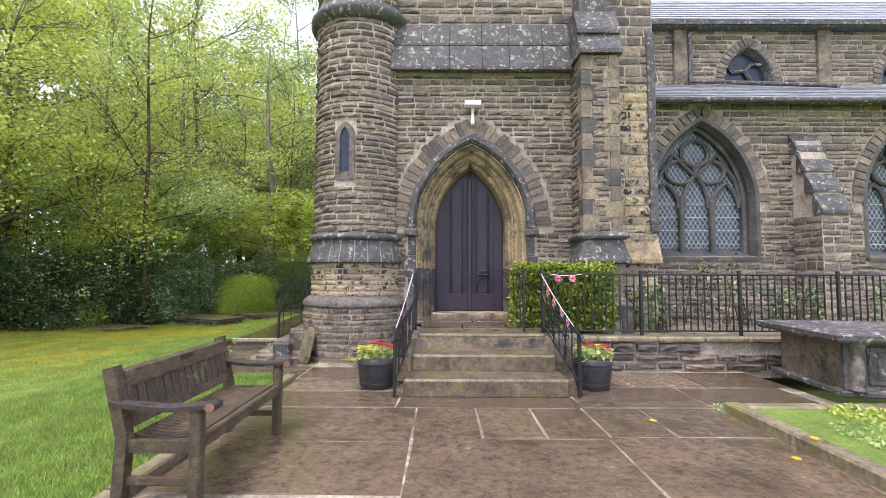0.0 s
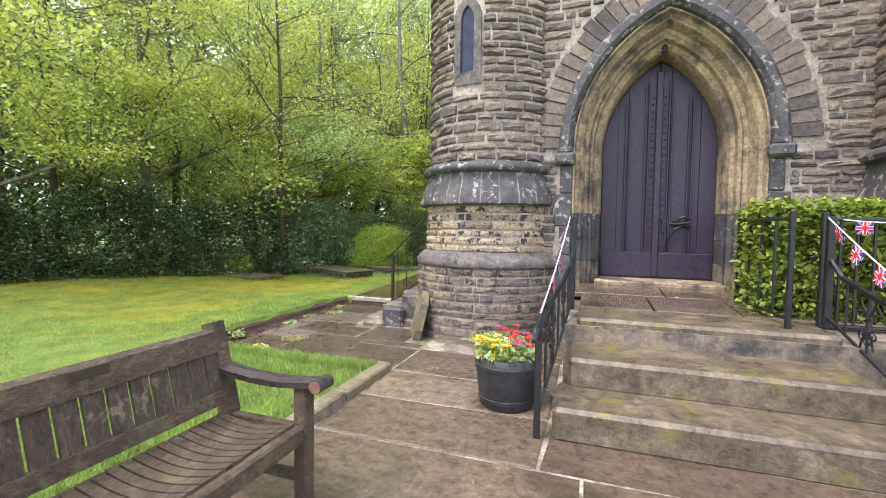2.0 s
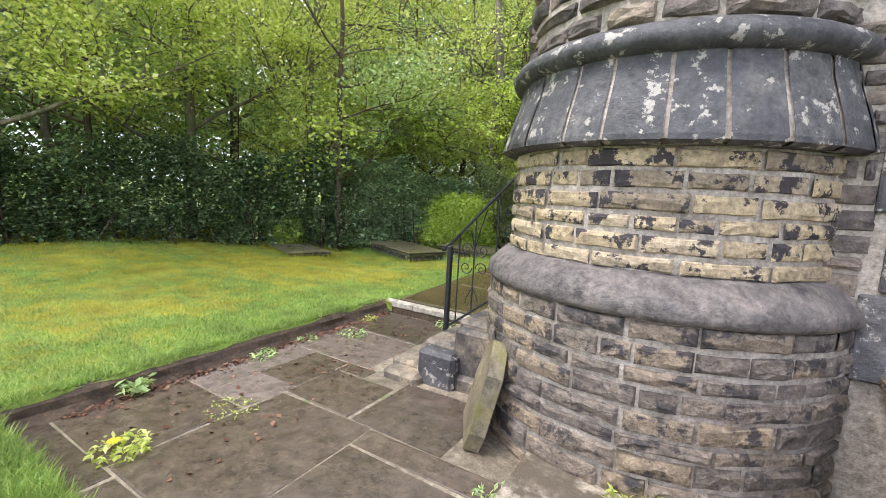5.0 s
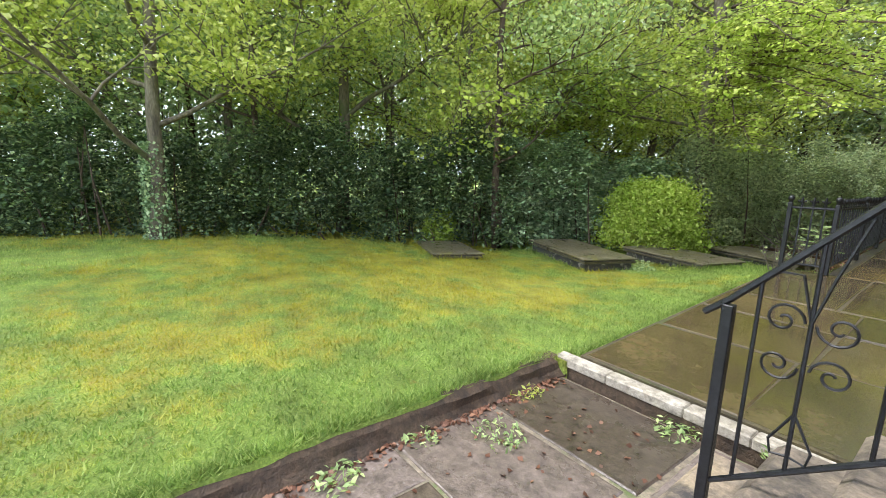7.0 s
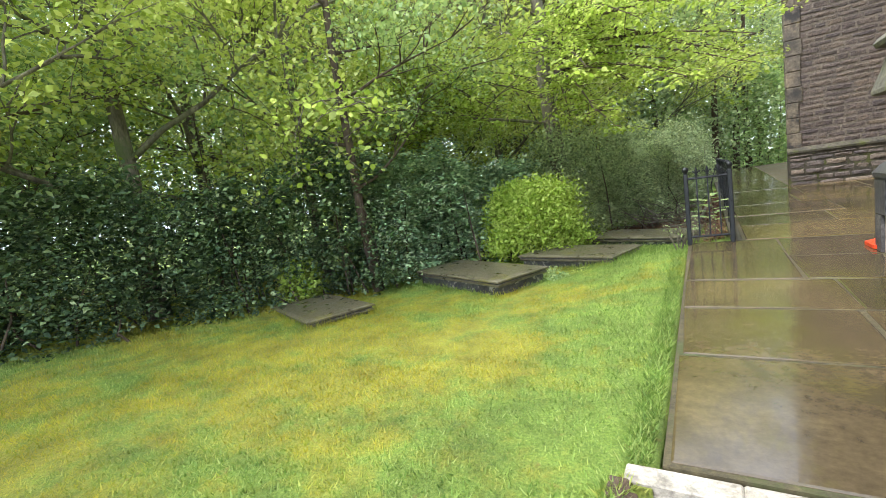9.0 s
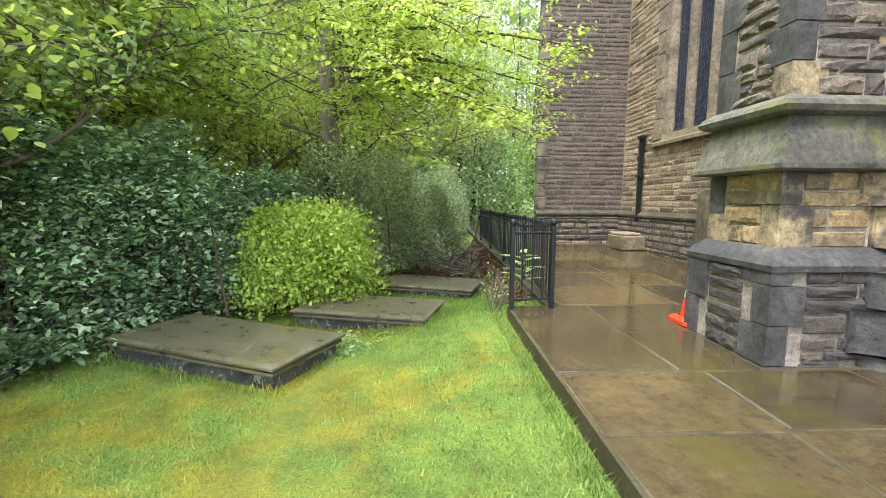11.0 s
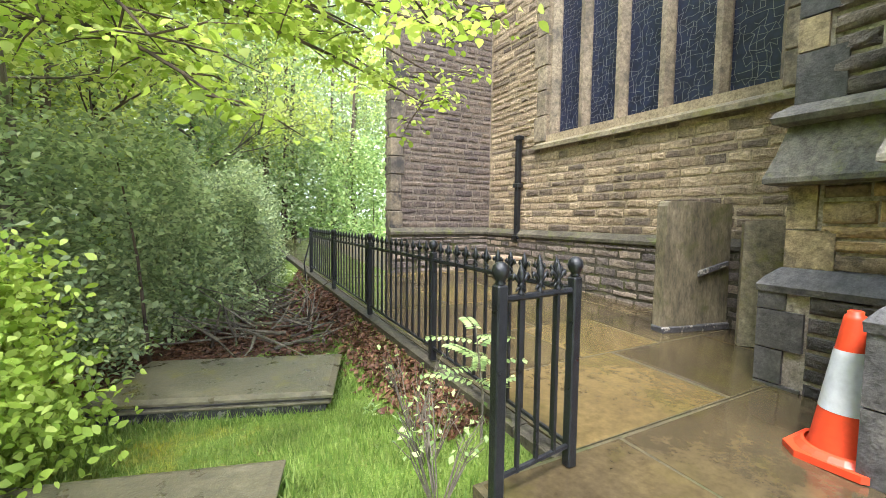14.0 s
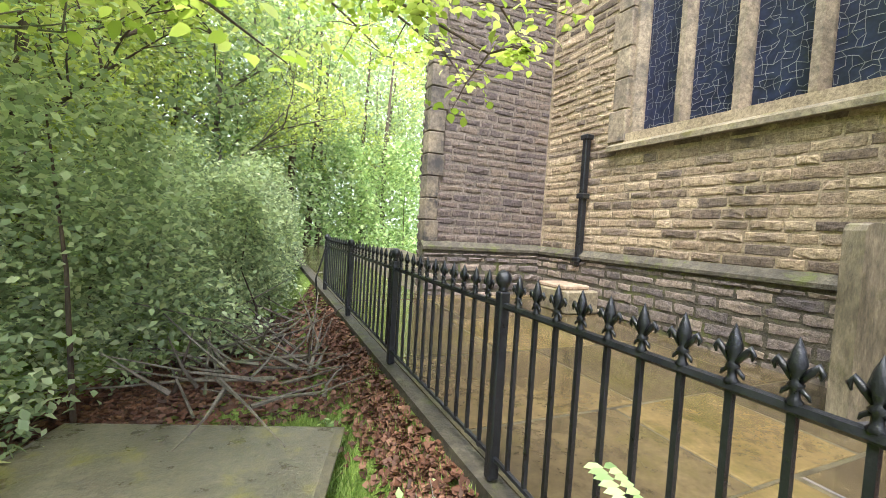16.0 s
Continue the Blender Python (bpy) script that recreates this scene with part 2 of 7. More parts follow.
soil = surface("damp_soil", [(0.3, (0.04, 0.027, 0.018)), (0.7, (0.13, 0.088, 0.055))], 9, 60, (0.7, 0.95), 0.8)
whitewash = surface("whitewashed_kerb", [(0.3, (0.25, 0.22, 0.17)), (0.7, (0.48, 0.44, 0.36))], 5, 60, (0.6, 0.9), 0.4, stain=(0.3, 0.26, 0.18), stain_at=(0.6, 0.7), stain_scale=6)
door_paint = surface("purple_black_paint", [(0.3, (0.019, 0.013, 0.027)), (0.7, (0.042, 0.028, 0.054))], 8, 80, (0.35, 0.55), 0.15)
black_iron = surface("black_painted_iron", [(0.3, (0.008, 0.009, 0.011)), (0.7, (0.018, 0.019, 0.022))], 12, 120, (0.25, 0.45), 0.25)
bench_wood = surface("weathered_teak", [(0.3, (0.05, 0.034, 0.023)), (0.55, (0.115, 0.08, 0.05)), (0.75, (0.2, 0.15, 0.095))], 7, 90, (0.4, 0.8), 0.8, stretch=(3, 1, 3),
                     stain=(0.17, 0.17, 0.075), stain_at=(0.55, 0.68), stain_scale=8, grain=0.8)
slat_wood = surface("weathered_teak_upright", [(0.3, (0.045, 0.032, 0.024)), (0.55, (0.1, 0.072, 0.05)), (0.75, (0.17, 0.125, 0.085))], 9, 90, (0.4, 0.8), 0.8, stretch=(3, 3, 0.7),
                    stain=(0.25, 0.22, 0.12), stain_at=(0.57, 0.66), stain_scale=10, grain=0.8)
arm_wood = surface("dark_worn_teak", [(0.3, (0.028, 0.022, 0.024)), (0.7, (0.075, 0.055, 0.05))], 8, 90, (0.2, 0.45), 0.4, stretch=(1, 4, 4))
end_grain = surface("reddish_end_grain", [(0.3, (0.16, 0.08, 0.055)), (0.7, (0.3, 0.17, 0.125))], 12, 90, (0.5, 0.8), 0.5)
slate = surface("grey_slate", [(0.3, (0.16, 0.17, 0.2)), (0.7, (0.3, 0.31, 0.36))], 5, 60, (0.3, 0.55), 0.2, pieces="island", piece_stops=[(0, (0.16, 0.17, 0.2)), (1, (0.33, 0.34, 0.38))])
bark = surface("grey_bark", [(0.3, (0.095, 0.078, 0.058)), (0.55, (0.189, 0.162, 0.124)), (0.75, (0.297, 0.27, 0.208))], 5, 40, (0.8, 0.95), 0.8, stretch=(1, 1, 0.25), stain=(0.135, 0.162, 0.065), stain_at=(0.55, 0.7))
dark_bark = surface("brown_bark", [(0.3, (0.05, 0.036, 0.026)), (0.7, (0.13, 0.09, 0.06))], 5, 40, (0.8, 0.95), 0.8, stretch=(1, 1, 0.25))
white_paint = surface("white_plastic", [(0.3, (0.7, 0.7, 0.68)), (0.7, (0.8, 0.8, 0.78))], 9, 60, (0.4, 0.5), 0.05)


def leaf_material(name, stops, through_light=0.35):
    """Leaves: a colour for each leaf, with light that passes through."""
    m, t, b = nodes_of(name)
    col = ramp(t, vary(t, "island"), stops)
    patch = noise_node(t, 0.6, 3, 0.6, (1, 1, 1), "World")
    col = mix(t, 0.5, col, ramp(t, patch, [(0.3, (0.3, 0.3, 0.3)), (0.7, (0.7, 0.7, 0.7))]), "OVERLAY")
    t.links.new(col, b.inputs["Base Color"])
    b.inputs["Roughness"].default_value = 0.55
    b.inputs["Specular IOR Level"].default_value = 0.3
    tr = t.nodes.new("ShaderNodeBsdfTranslucent")
    t.links.new(mix(t, 1.0, col, (1.0, 1.0, 0.75), "MULTIPLY"), tr.inputs[0])
    ms = t.nodes.new("ShaderNodeMixShader")
    ms.inputs[0].default_value = through_light
    t.links.new(b.outputs[0], ms.inputs[1])
    t.links.new(tr.outputs[0], ms.inputs[2])
    t.links.new(ms.outputs[0], t.nodes["Material Output"].inputs[0])
    return m


leaf_spring = leaf_material("spring_leaves", [(0, (0.32, 0.41, 0.08)), (0.5, (0.58, 0.66, 0.17)), (1, (0.8, 0.83, 0.34))], 0.5)
leaf_mid = leaf_material("mid_green_leaves", [(0, (0.2, 0.31, 0.12)), (0.5, (0.4, 0.53, 0.22)), (1, (0.63, 0.73, 0.35))], 0.4)
leaf_dark = leaf_material("dark_hedge_leaves", [(0, (0.045, 0.083, 0.042)), (0.6, (0.12, 0.19, 0.085)), (0.9, (0.26, 0.36, 0.16)), (1, (0.5, 0.58, 0.3))], 0.25)
leaf_ever = leaf_material("evergreen_leaves", [(0, (0.16, 0.27, 0.14)), (0.5, (0.36, 0.52, 0.29)), (1, (0.68, 0.78, 0.5))], 0.25)
leaf_grey = leaf_material("grey_green_leaves", [(0, (0.24, 0.31, 0.17)), (0.6, (0.48, 0.58, 0.32)), (1, (0.74, 0.8, 0.46))], 0.38)
# Far leaves are greyed: distance haze is put into their colour.
leaf_far = leaf_material("haze_tinted_green_leaves", [(0, (0.22, 0.29, 0.15)), (0.5, (0.36, 0.45, 0.23)), (1, (0.55, 0.62, 0.34))], 0.4)
leaf_lime = leaf_material("lime_green_leaves", [(0, (0.26, 0.37, 0.055)), (0.5, (0.48, 0.6, 0.13)), (1, (0.72, 0.8, 0.28))], 0.7)
leaf_bush = leaf_material("lime_bush_leaves", [(0, (0.26, 0.38, 0.05)), (0.5, (0.46, 0.6, 0.1)), (1, (0.64, 0.75, 0.2))], 0.35)
leaf_box = leaf_material("box_hedge_leaves", [(0, (0.09, 0.14, 0.03)), (0.5, (0.24, 0.32, 0.06)), (1, (0.48, 0.54, 0.1))], 0.4)
leaf_brown = leaf_material("dead_leaves", [(0, (0.06, 0.03, 0.018)), (0.6, (0.16, 0.07, 0.04)), (1, (0.28, 0.15, 0.09))], 0.1)


def moss_mask(t):
    """Where golden moss takes over the lawn: drifts in its open middle, broken into tufts; none near the bench."""
    wide = noise_node(t, 0.42, 4, 0.55, (0.8, 1.5, 1), "World")
    tuft = noise_node(t, 3.2, 7, 0.72, (1, 1, 1), "World")
    drift = mix(t, 0.5, wide, tuft)
    g = t.nodes.new("ShaderNodeNewGeometry")
    sep = t.nodes.new("ShaderNodeSeparateXYZ")
    t.links.new(g.outputs["Position"], sep.inputs[0])
    north = t.nodes.new("ShaderNodeMapRange")
    for k, v in enumerate((4.6, 6.8, -0.16, 0.0), 1):
        north.inputs[k].default_value = v
    t.links.new(sep.outputs["Y"], north.inputs[0])
    fades = [north]
    for axis, near, far in (("Y", 12.6, 14.2), ("X", -5.7, -4.6)):
        f = t.nodes.new("ShaderNodeMapRange")
        for k, v in enumerate((near, far, 0.0, -0.1), 1):
            f.inputs[k].default_value = v
        t.links.new(sep.outputs[axis], f.inputs[0])
        fades.append(f)
    total = t.nodes.new("ShaderNodeMath")
    total.operation = "ADD"
    t.links.new(drift, total.inputs[0])
    t.links.new(north.outputs[0], total.inputs[1])
    for f in fades[1:]:
        more = t.nodes.new("ShaderNodeMath")
        more.operation = "ADD"
        t.links.new(total.outputs[0], more.inputs[0])
        t.links.new(f.outputs[0], more.inputs[1])
        total = more
    return ramp(t, total.outputs[0], [(0.425, (0, 0, 0)), (0.475, (0.4, 0.4, 0.4)), (0.535, (1, 1, 1))])


def blade_material():
    """Grass blades, green or golden by where they stand."""
    m, t, b = nodes_of("grass_blades")
    rnd = vary(t, "island")
    green = ramp(t, rnd, [(0, (0.16, 0.27, 0.055)), (0.6, (0.29, 0.41, 0.095)), (1, (0.45, 0.54, 0.17))])
    gold = ramp(t, rnd, [(0, (0.32, 0.36, 0.045)), (0.6, (0.5, 0.46, 0.055)), (1, (0.56, 0.46, 0.07))])
    col = mix(t, moss_mask(t), green, gold)
    col = mix(t, 0.55, col, ramp(t, noise_node(t, 2.2, 6, 0.75, (1, 1, 1), "World"), [(0.35, (0.25, 0.25, 0.25)), (0.65, (0.75, 0.75, 0.75))]), "OVERLAY")
    t.links.new(col, b.inputs["Base Color"])
    b.inputs["Roughness"].default_value = 0.5
    b.inputs["Specular IOR Level"].default_value = 0.3
    tr = t.nodes.new("ShaderNodeBsdfTranslucent")
    t.links.new(col, tr.inputs[0])
    ms = t.nodes.new("ShaderNodeMixShader")
    ms.inputs[0].default_value = 0.45
    t.links.new(b.outputs[0], ms.inputs[1])
    t.links.new(tr.outputs[0], ms.inputs[2])
    t.links.new(ms.outputs[0], t.nodes["Material Output"].inputs[0])
    return m


blade_green = blade_material()


def lawn_material():
    m, t, b = nodes_of("mossy_lawn")
    fine = noise_node(t, 60, 5, 0.75, (1, 1, 1), "World")
    green = ramp(t, fine, [(0.3, (0.11, 0.19, 0.025)), (0.52, (0.23, 0.34, 0.05)), (0.72, (0.4, 0.48, 0.1))])
    gold = ramp(t, fine, [(0.3, (0.2, 0.23, 0.028)), (0.55, (0.39, 0.37, 0.045)), (0.75, (0.49, 0.42, 0.07))])
    col = mix(t, moss_mask(t), green, gold)
    thatch = noise_node(t, 9, 6, 0.75, (1, 1, 1), "World")
    col = mix(t, ramp(t, thatch, [(0.6, (0, 0, 0)), (0.68, (0.5, 0.5, 0.5))]), col, (0.3, 0.19, 0.05))
    col = mix(t, 0.55, col, ramp(t, noise_node(t, 2.2, 6, 0.75, (1, 1, 1), "World"), [(0.35, (0.25, 0.25, 0.25)), (0.65, (0.75, 0.75, 0.75))]), "OVERLAY")
    t.links.new(col, b.inputs["Base Color"])
    b.inputs["Roughness"].default_value = 0.8
    bump(t, b, mix(t, 0.5, fine, thatch), 1.0, 0.07)
    return m


lawn_mat = lawn_material()


def glass_material(name, tint=(0.05, 0.07, 0.12), rough=0.12):
    m, t, b = nodes_of(name)
    col = ramp(t, noise_node(t, 9, 4, 0.6, (1, 1, 1), "World"), [(0.35, tuple(v * 0.5 for v in tint)), (0.65, tint)])
    t.links.new(col, b.inputs["Base Color"])
    b.inputs["Roughness"].default_value = rough
    b.inputs["Specular IOR Level"].default_value = 0.45
    bump(t, b, noise_node(t, 12, 2, 0.5, (1, 1, 1), "World"), 0.25, 0.02)
    return m


dark_glass = glass_material("leaded_glass", (0.02, 0.028, 0.07), 0.3)
pale_glass = glass_material("bluish_leaded_glass", (0.07, 0.1, 0.15), 0.25)
lead = surface("lead_came", [(0.3, (0.1, 0.1, 0.11)), (0.7, (0.2, 0.2, 0.21))], 9, 60, (0.4, 0.6), 0.1)
lead_pale = surface("pale_lead_came", [(0.3, (0.3, 0.33, 0.36)), (0.7, (0.45, 0.48, 0.5))], 9, 60, (0.4, 0.6), 0.1)


def plain(name, colour, rough=0.5, metal=0.0):
    m, t, b = nodes_of(name)
    f = noise_node(t, 30, 4, 0.6, (1, 1, 1), "World")
    t.links.new(ramp(t, f, [(0.3, tuple(v * 0.8 for v in colour)), (0.7, colour)]), b.inputs["Base Color"])
    b.inputs["Roughness"].default_value, b.inputs["Metallic"].default_value = rough, metal
    return m


orange = plain("cone_orange", (0.75, 0.07, 0.02), 0.45)
cone_band = plain("reflective_band", (0.62, 0.64, 0.68), 0.4)
petal_red = plain("red_petals", (0.62, 0.02, 0.015), 0.6)
petal_yellow = plain("yellow_petals", (0.75, 0.55, 0.02), 0.6)
petal_pink = plain("pink_petals", (0.6, 0.05, 0.2), 0.6)
tub_black = surface("black_tub", [(0.3, (0.018, 0.017, 0.02)), (0.7, (0.04, 0.038, 0.042))], 6, 60, (0.4, 0.6), 0.3)
flag_blue = plain("bunting_blue", (0.03, 0.04, 0.28), 0.7)
flag_white = plain("bunting_white", (0.75, 0.75, 0.78), 0.7)
flag_red = plain("bunting_red", (0.6, 0.02, 0.04), 0.7)
brass = plain("dull_brass", (0.1, 0.085, 0.06), 0.5, 0.6)


# ---------- mesh helpers ----------
class Shape:
    """Gathers vertices and faces for one mesh."""

    def __init__(self):
        self.v, self.f = [], []

    def add(self, verts, faces):
        n = len(self.v)
        self.v += [tuple(p) for p in verts]
        self.f += [tuple(i + n for i in q) for q in faces]
        return self

    def box(self, x0, y0, z0, x1, y1, z1, c=0.0, m=None):
        """A box with chamfered edges."""
        c = min(c, 0.45 * min(abs(x1 - x0), abs(y1 - y0), abs(z1 - z0)))
        vs, fs = [], []
        if c <= 0:
            vs = [(x, y, z) for z in (z0, z1) for y in (y0, y1) for x in (x0, x1)]
            fs = [(0, 2, 3, 1), (4, 5, 7, 6), (0, 1, 5, 4), (2, 6, 7, 3), (0, 4, 6, 2), (1, 3, 7, 5)]
        else:
            key = {}
            for k, z in enumerate((z0, z1)):
                for j, y in enumerate((y0, y1)):
                    for i, x in enumerate((x0, x1)):
                        sx, sy, sz = c * (1 - 2 * i), c * (1 - 2 * j), c * (1 - 2 * k)
                        for a, p in enumerate(((x, y + sy, z + sz), (x + sx, y, z + sz), (x + sx, y + sy, z))):
                            key[i, j, k, a] = len(vs)
                            vs.append(p)
            g = lambda i, j, k, a: key[i, j, k, a]
            for s in (0, 1):
                fs.append((g(s, 0, 0, 0), g(s, 1, 0, 0), g(s, 1, 1, 0), g(s, 0, 1, 0)))
                fs.append((g(0, s, 0, 1), g(1, s, 0, 1), g(1, s, 1, 1), g(0, s, 1, 1)))
                fs.append((g(0, 0, s, 2), g(1, 0, s, 2), g(1, 1, s, 2), g(0, 1, s, 2)))
                for q in (0, 1):
                    fs.append((g(s, q, 0, 0), g(s, q, 1, 0), g(s, q, 1, 1), g(s, q, 0, 1)))
                    fs.append((g(s, 0, q, 0), g(s, 1, q, 0), g(s, 1, q, 2), g(s, 0, q, 2)))
                    fs.append((g(0, s, q, 1), g(1, s, q, 1), g(1, s, q, 2), g(0, s, q, 2)))
                    for r in (0, 1):
                        fs.append((g(s, q, r, 0), g(s, q, r, 1), g(s, q, r, 2)))
        if m is not None:
            vs = [m @ Vector(p) for p in vs]
        return self.add(vs, fs)

    def tube(self, pts, radii, sides=8, cap=True):
        """A tube along points."""
        pts = [Vector(p) for p in pts]
        if not hasattr(radii, "__len__"):
            radii = [radii] * len(pts)
        vs, fs = [], []
        up = None
        for i, p in enumerate(pts):
            d = (pts[min(i + 1, len(pts) - 1)] - pts[max(i - 1, 0)]).normalized()
            if up is None:
                up = d.orthogonal().normalized()
            up = (up - d * up.dot(d))
            up = up.normalized() if up.length > 1e-6 else d.orthogonal().normalized()
            side = d.cross(up)
            for k in range(sides):
                a = 2 * math.pi * (k + 0.5) / sides
                vs.append(p + radii[i] * (math.cos(a) * up + math.sin(a) * side))
        for i in range(len(pts) - 1):
            for k in range(sides):
                a, b = i * sides + k, i * sides + (k + 1) % sides
                fs.append((a, b, b + sides, a + sides))
        if cap:
            fs += [tuple(range(sides))[::-1], tuple(range(len(vs) - sides, len(vs)))]
        return self.add(vs, fs)

    def lathe(self, cx, cy, profile, a0=0.0, a1=2 * math.pi, n=32):
        """A turned shape: profile of (radius, height)."""
        full = abs(a1 - a0 - 2 * math.pi) < 1e-6
        cols = n if full else n + 1
        vs, fs = [], []
        for r, z in profile:
            for k in range(cols):
                a = a0 + (a1 - a0) * k / n
                vs.append((cx + r * math.cos(a), cy + r * math.sin(a), z))
        for i in range(len(profile) - 1):
            for k in range(n):
                a, b = i * cols + k, i * cols + (k + 1) % cols
                fs.append((a, b, b + cols, a + cols))
        return self.add(vs, fs)

    def loft(self, rows, closed=False):
        """Joins rows of points, each of the same length, with faces."""
        n = len(rows[0])
        vs = [p for row in rows for p in row]
        fs = []
        for i in range(len(rows) - 1):
            for k in range(n if closed else n - 1):
                a, b = i * n + k, i * n + (k + 1) % n
                fs.append((a, b, b + n, a + n))
        return self.add(vs, fs)

    def prism(self, outline, axis, a, b):
        """An outline of two coordinates drawn out along x, y or z from a to b."""
        put = {"x": lambda p, t: (t, p[0], p[1]), "y": lambda p, t: (p[0], t, p[1]), "z": lambda p, t: (p[0], p[1], t)}[axis]
        n = len(outline)
        vs = [put(p, a) for p in outline] + [put(p, b) for p in outline]
        fs = [tuple(range(n)), tuple(range(n, 2 * n))[::-1]] + [(k, k + n, (k + 1) % n + n, (k + 1) % n) for k in range(n)]
        return self.add(vs, fs)


def mesh_of(shape, name, material, smooth=False):
    me = bpy.data.meshes.new(name)
    me.from_pydata(shape.v, [], shape.f)
    bm = bmesh.new()
    bm.from_mesh(me)
    bmesh.ops.recalc_face_normals(bm, faces=bm.faces)
    bm.to_mesh(me)
    bm.free()
    me.materials.append(material)
    if smooth:
        for p in me.polygons:
            p.use_smooth = True
    return me


def part(name, shape, material, parent=None, label="", smooth=False):
    """One mesh object from a Shape, under a thing or part."""
    ob = new(name, mesh_of(shape, name, material, smooth))
    if parent is not None:
        ob.parent = parent
    return tagged(ob, label)


def thing(name, label, category, group="", kind="", at=None):
    """An Empty that holds the parts of a thing."""
    ob = new(name)
    ob.empty_display_size = 0.1
    if at is not None:
        ob.matrix_world = at
    return tagged(ob, label, category, group, kind)


def structure(name, shape, material, label, category, smooth=False):
    return tagged(part(name, shape, material, None, "", smooth), label, category, "", "structure")


def leaves_mesh(name, centres, size, material, up=0.5, seed=1, length=1.5, droop=0.0, rounded=False):
    """Many small folded leaves, one at each centre; rounded ones have eight corners."""
    rng = np.random.default_rng(seed)
    c = np.asarray(centres, dtype=np.float64)
    n = len(c)
    nrm = rng.normal(size=(n, 3))
    nrm[:, 2] = np.abs(nrm[:, 2]) + up * 2
    nrm /= np.linalg.norm(nrm, axis=1)[:, None]
    d = rng.normal(size=(n, 3))
    d[:, 2] -= droop
    d -= nrm * np.sum(d * nrm, axis=1)[:, None]
    d /= np.linalg.norm(d, axis=1)[:, None] + 1e-9
    s = np.cross(nrm, d)
    k = (size * rng.uniform(0.6, 1.3, n))[:, None]
    v = np.empty((n, 4, 3))
    v[:, 0] = c - d * k * length * 0.5
    v[:, 1] = c + s * k * 0.5 + nrm * k * 0.12
    v[:, 2] = c + d * k * length * 0.5 - np.array([0, 0, 1]) * k * 0.15
    v[:, 3] = c - s * k * 0.5 + nrm * k * 0.12
    if rounded:
        rim = [(-0.5, 0.0, 0.0), (-0.28, 0.38, 0.1), (0.02, 0.48, 0.12), (0.3, 0.28, 0.06), (0.52, 0.0, -0.14), (0.3, -0.28, 0.06), (0.02, -0.48, 0.12), (-0.28, -0.38, 0.1)]
        v = np.stack([c + d * k * length * a + s * k * b + nrm * k * e for a, b, e in rim], axis=1)
    q = v.shape[1]
    me = bpy.data.meshes.new(name)
    me.vertices.add(n * q)
    me.vertices.foreach_set("co", v.ravel())
    me.loops.add(n * q)
    me.loops.foreach_set("vertex_index", np.arange(n * q, dtype=np.int32))
    me.polygons.add(n)
    me.polygons.foreach_set("loop_start", np.arange(0, n * q, q, dtype=np.int32))
    me.update(calc_edges=True)
    me.validate()
    me.materials.append(material)
    return me


# ---------- arches ----------
class Arch:
    """A pointed opening on a wall: centre u, half width, sill, springing and apex heights."""

    def __init__(self, u, half, sill, spring, apex):
        self.u, self.half, self.sill, self.spring, self.apex = u, half, sill, spring, apex
        r = apex - spring
        self.c = (r * r - half * half) / (2 * half)
        self.r = half + self.c

    def inside(self, u, z, grow=0.0):
        du = abs(u - self.u)
        if z < self.sill - grow:
            return False
        if z < self.spring:
            return du < self.half + grow
        return (du + self.c) ** 2 + (z - self.spring) ** 2 < (self.r + grow) ** 2

    def line(self, n=12, grow=0.0, bottom=None):
        """Points (u, z) from the left foot over the apex to the right foot."""
        r = self.r + grow
        end = math.acos(min(1.0, self.c / r))
        arc = [(self.c - r * math.cos(end * k / n), r * math.sin(end * k / n)) for k in range(n + 1)]
        left = [(self.u + a, self.spring + b) for a, b in arc]
        right = [(2 * self.u - a, b) for a, b in reversed(left[:-1])]
        foot = self.sill if bottom is None else bottom
        return [(self.u - self.half - grow, foot)] + left + right + [(self.u + self.half + grow, foot)]


def pierced_wall(name, origin, along, out, outline, holes, thick, material, label):
    """A wall of that thickness with openings through it. The outline and holes are (u, z); out is the way it faces."""
    o, a, n = Vector(origin), Vector(along), Vector(out)
    bm = bmesh.new()
    loops = []
    for poly in [outline] + holes:
        vs = [bm.verts.new(o + a * u + Vector((0, 0, z))) for u, z in poly]
        for i in range(len(vs)):
            bm.edges.new((vs[i], vs[(i + 1) % len(vs)]))
        loops.append(vs)
    bmesh.ops.triangle_fill(bm, use_beauty=True, use_dissolve=False, edges=bm.edges[:])
    front = bm.faces[:]
    back = bmesh.ops.duplicate(bm, geom=front)["vert_map"]
    for vs in loops:
        for i in range(len(vs)):
            p, q = vs[i], vs[(i + 1) % len(vs)]
            bm.faces.new((p, q, back[q], back[p]))
    done = set()
    for vs in loops:
        for p in vs:
            if back[p] not in done:
                back[p].co -= n * thick
                done.add(back[p])
    bmesh.ops.recalc_face_normals(bm, faces=bm.faces)
    me = bpy.data.meshes.new(name)
    bm.to_mesh(me)
    bm.free()
    me.materials.append(material)
    return tagged(new(name, me), label, "wall", "", "structure")


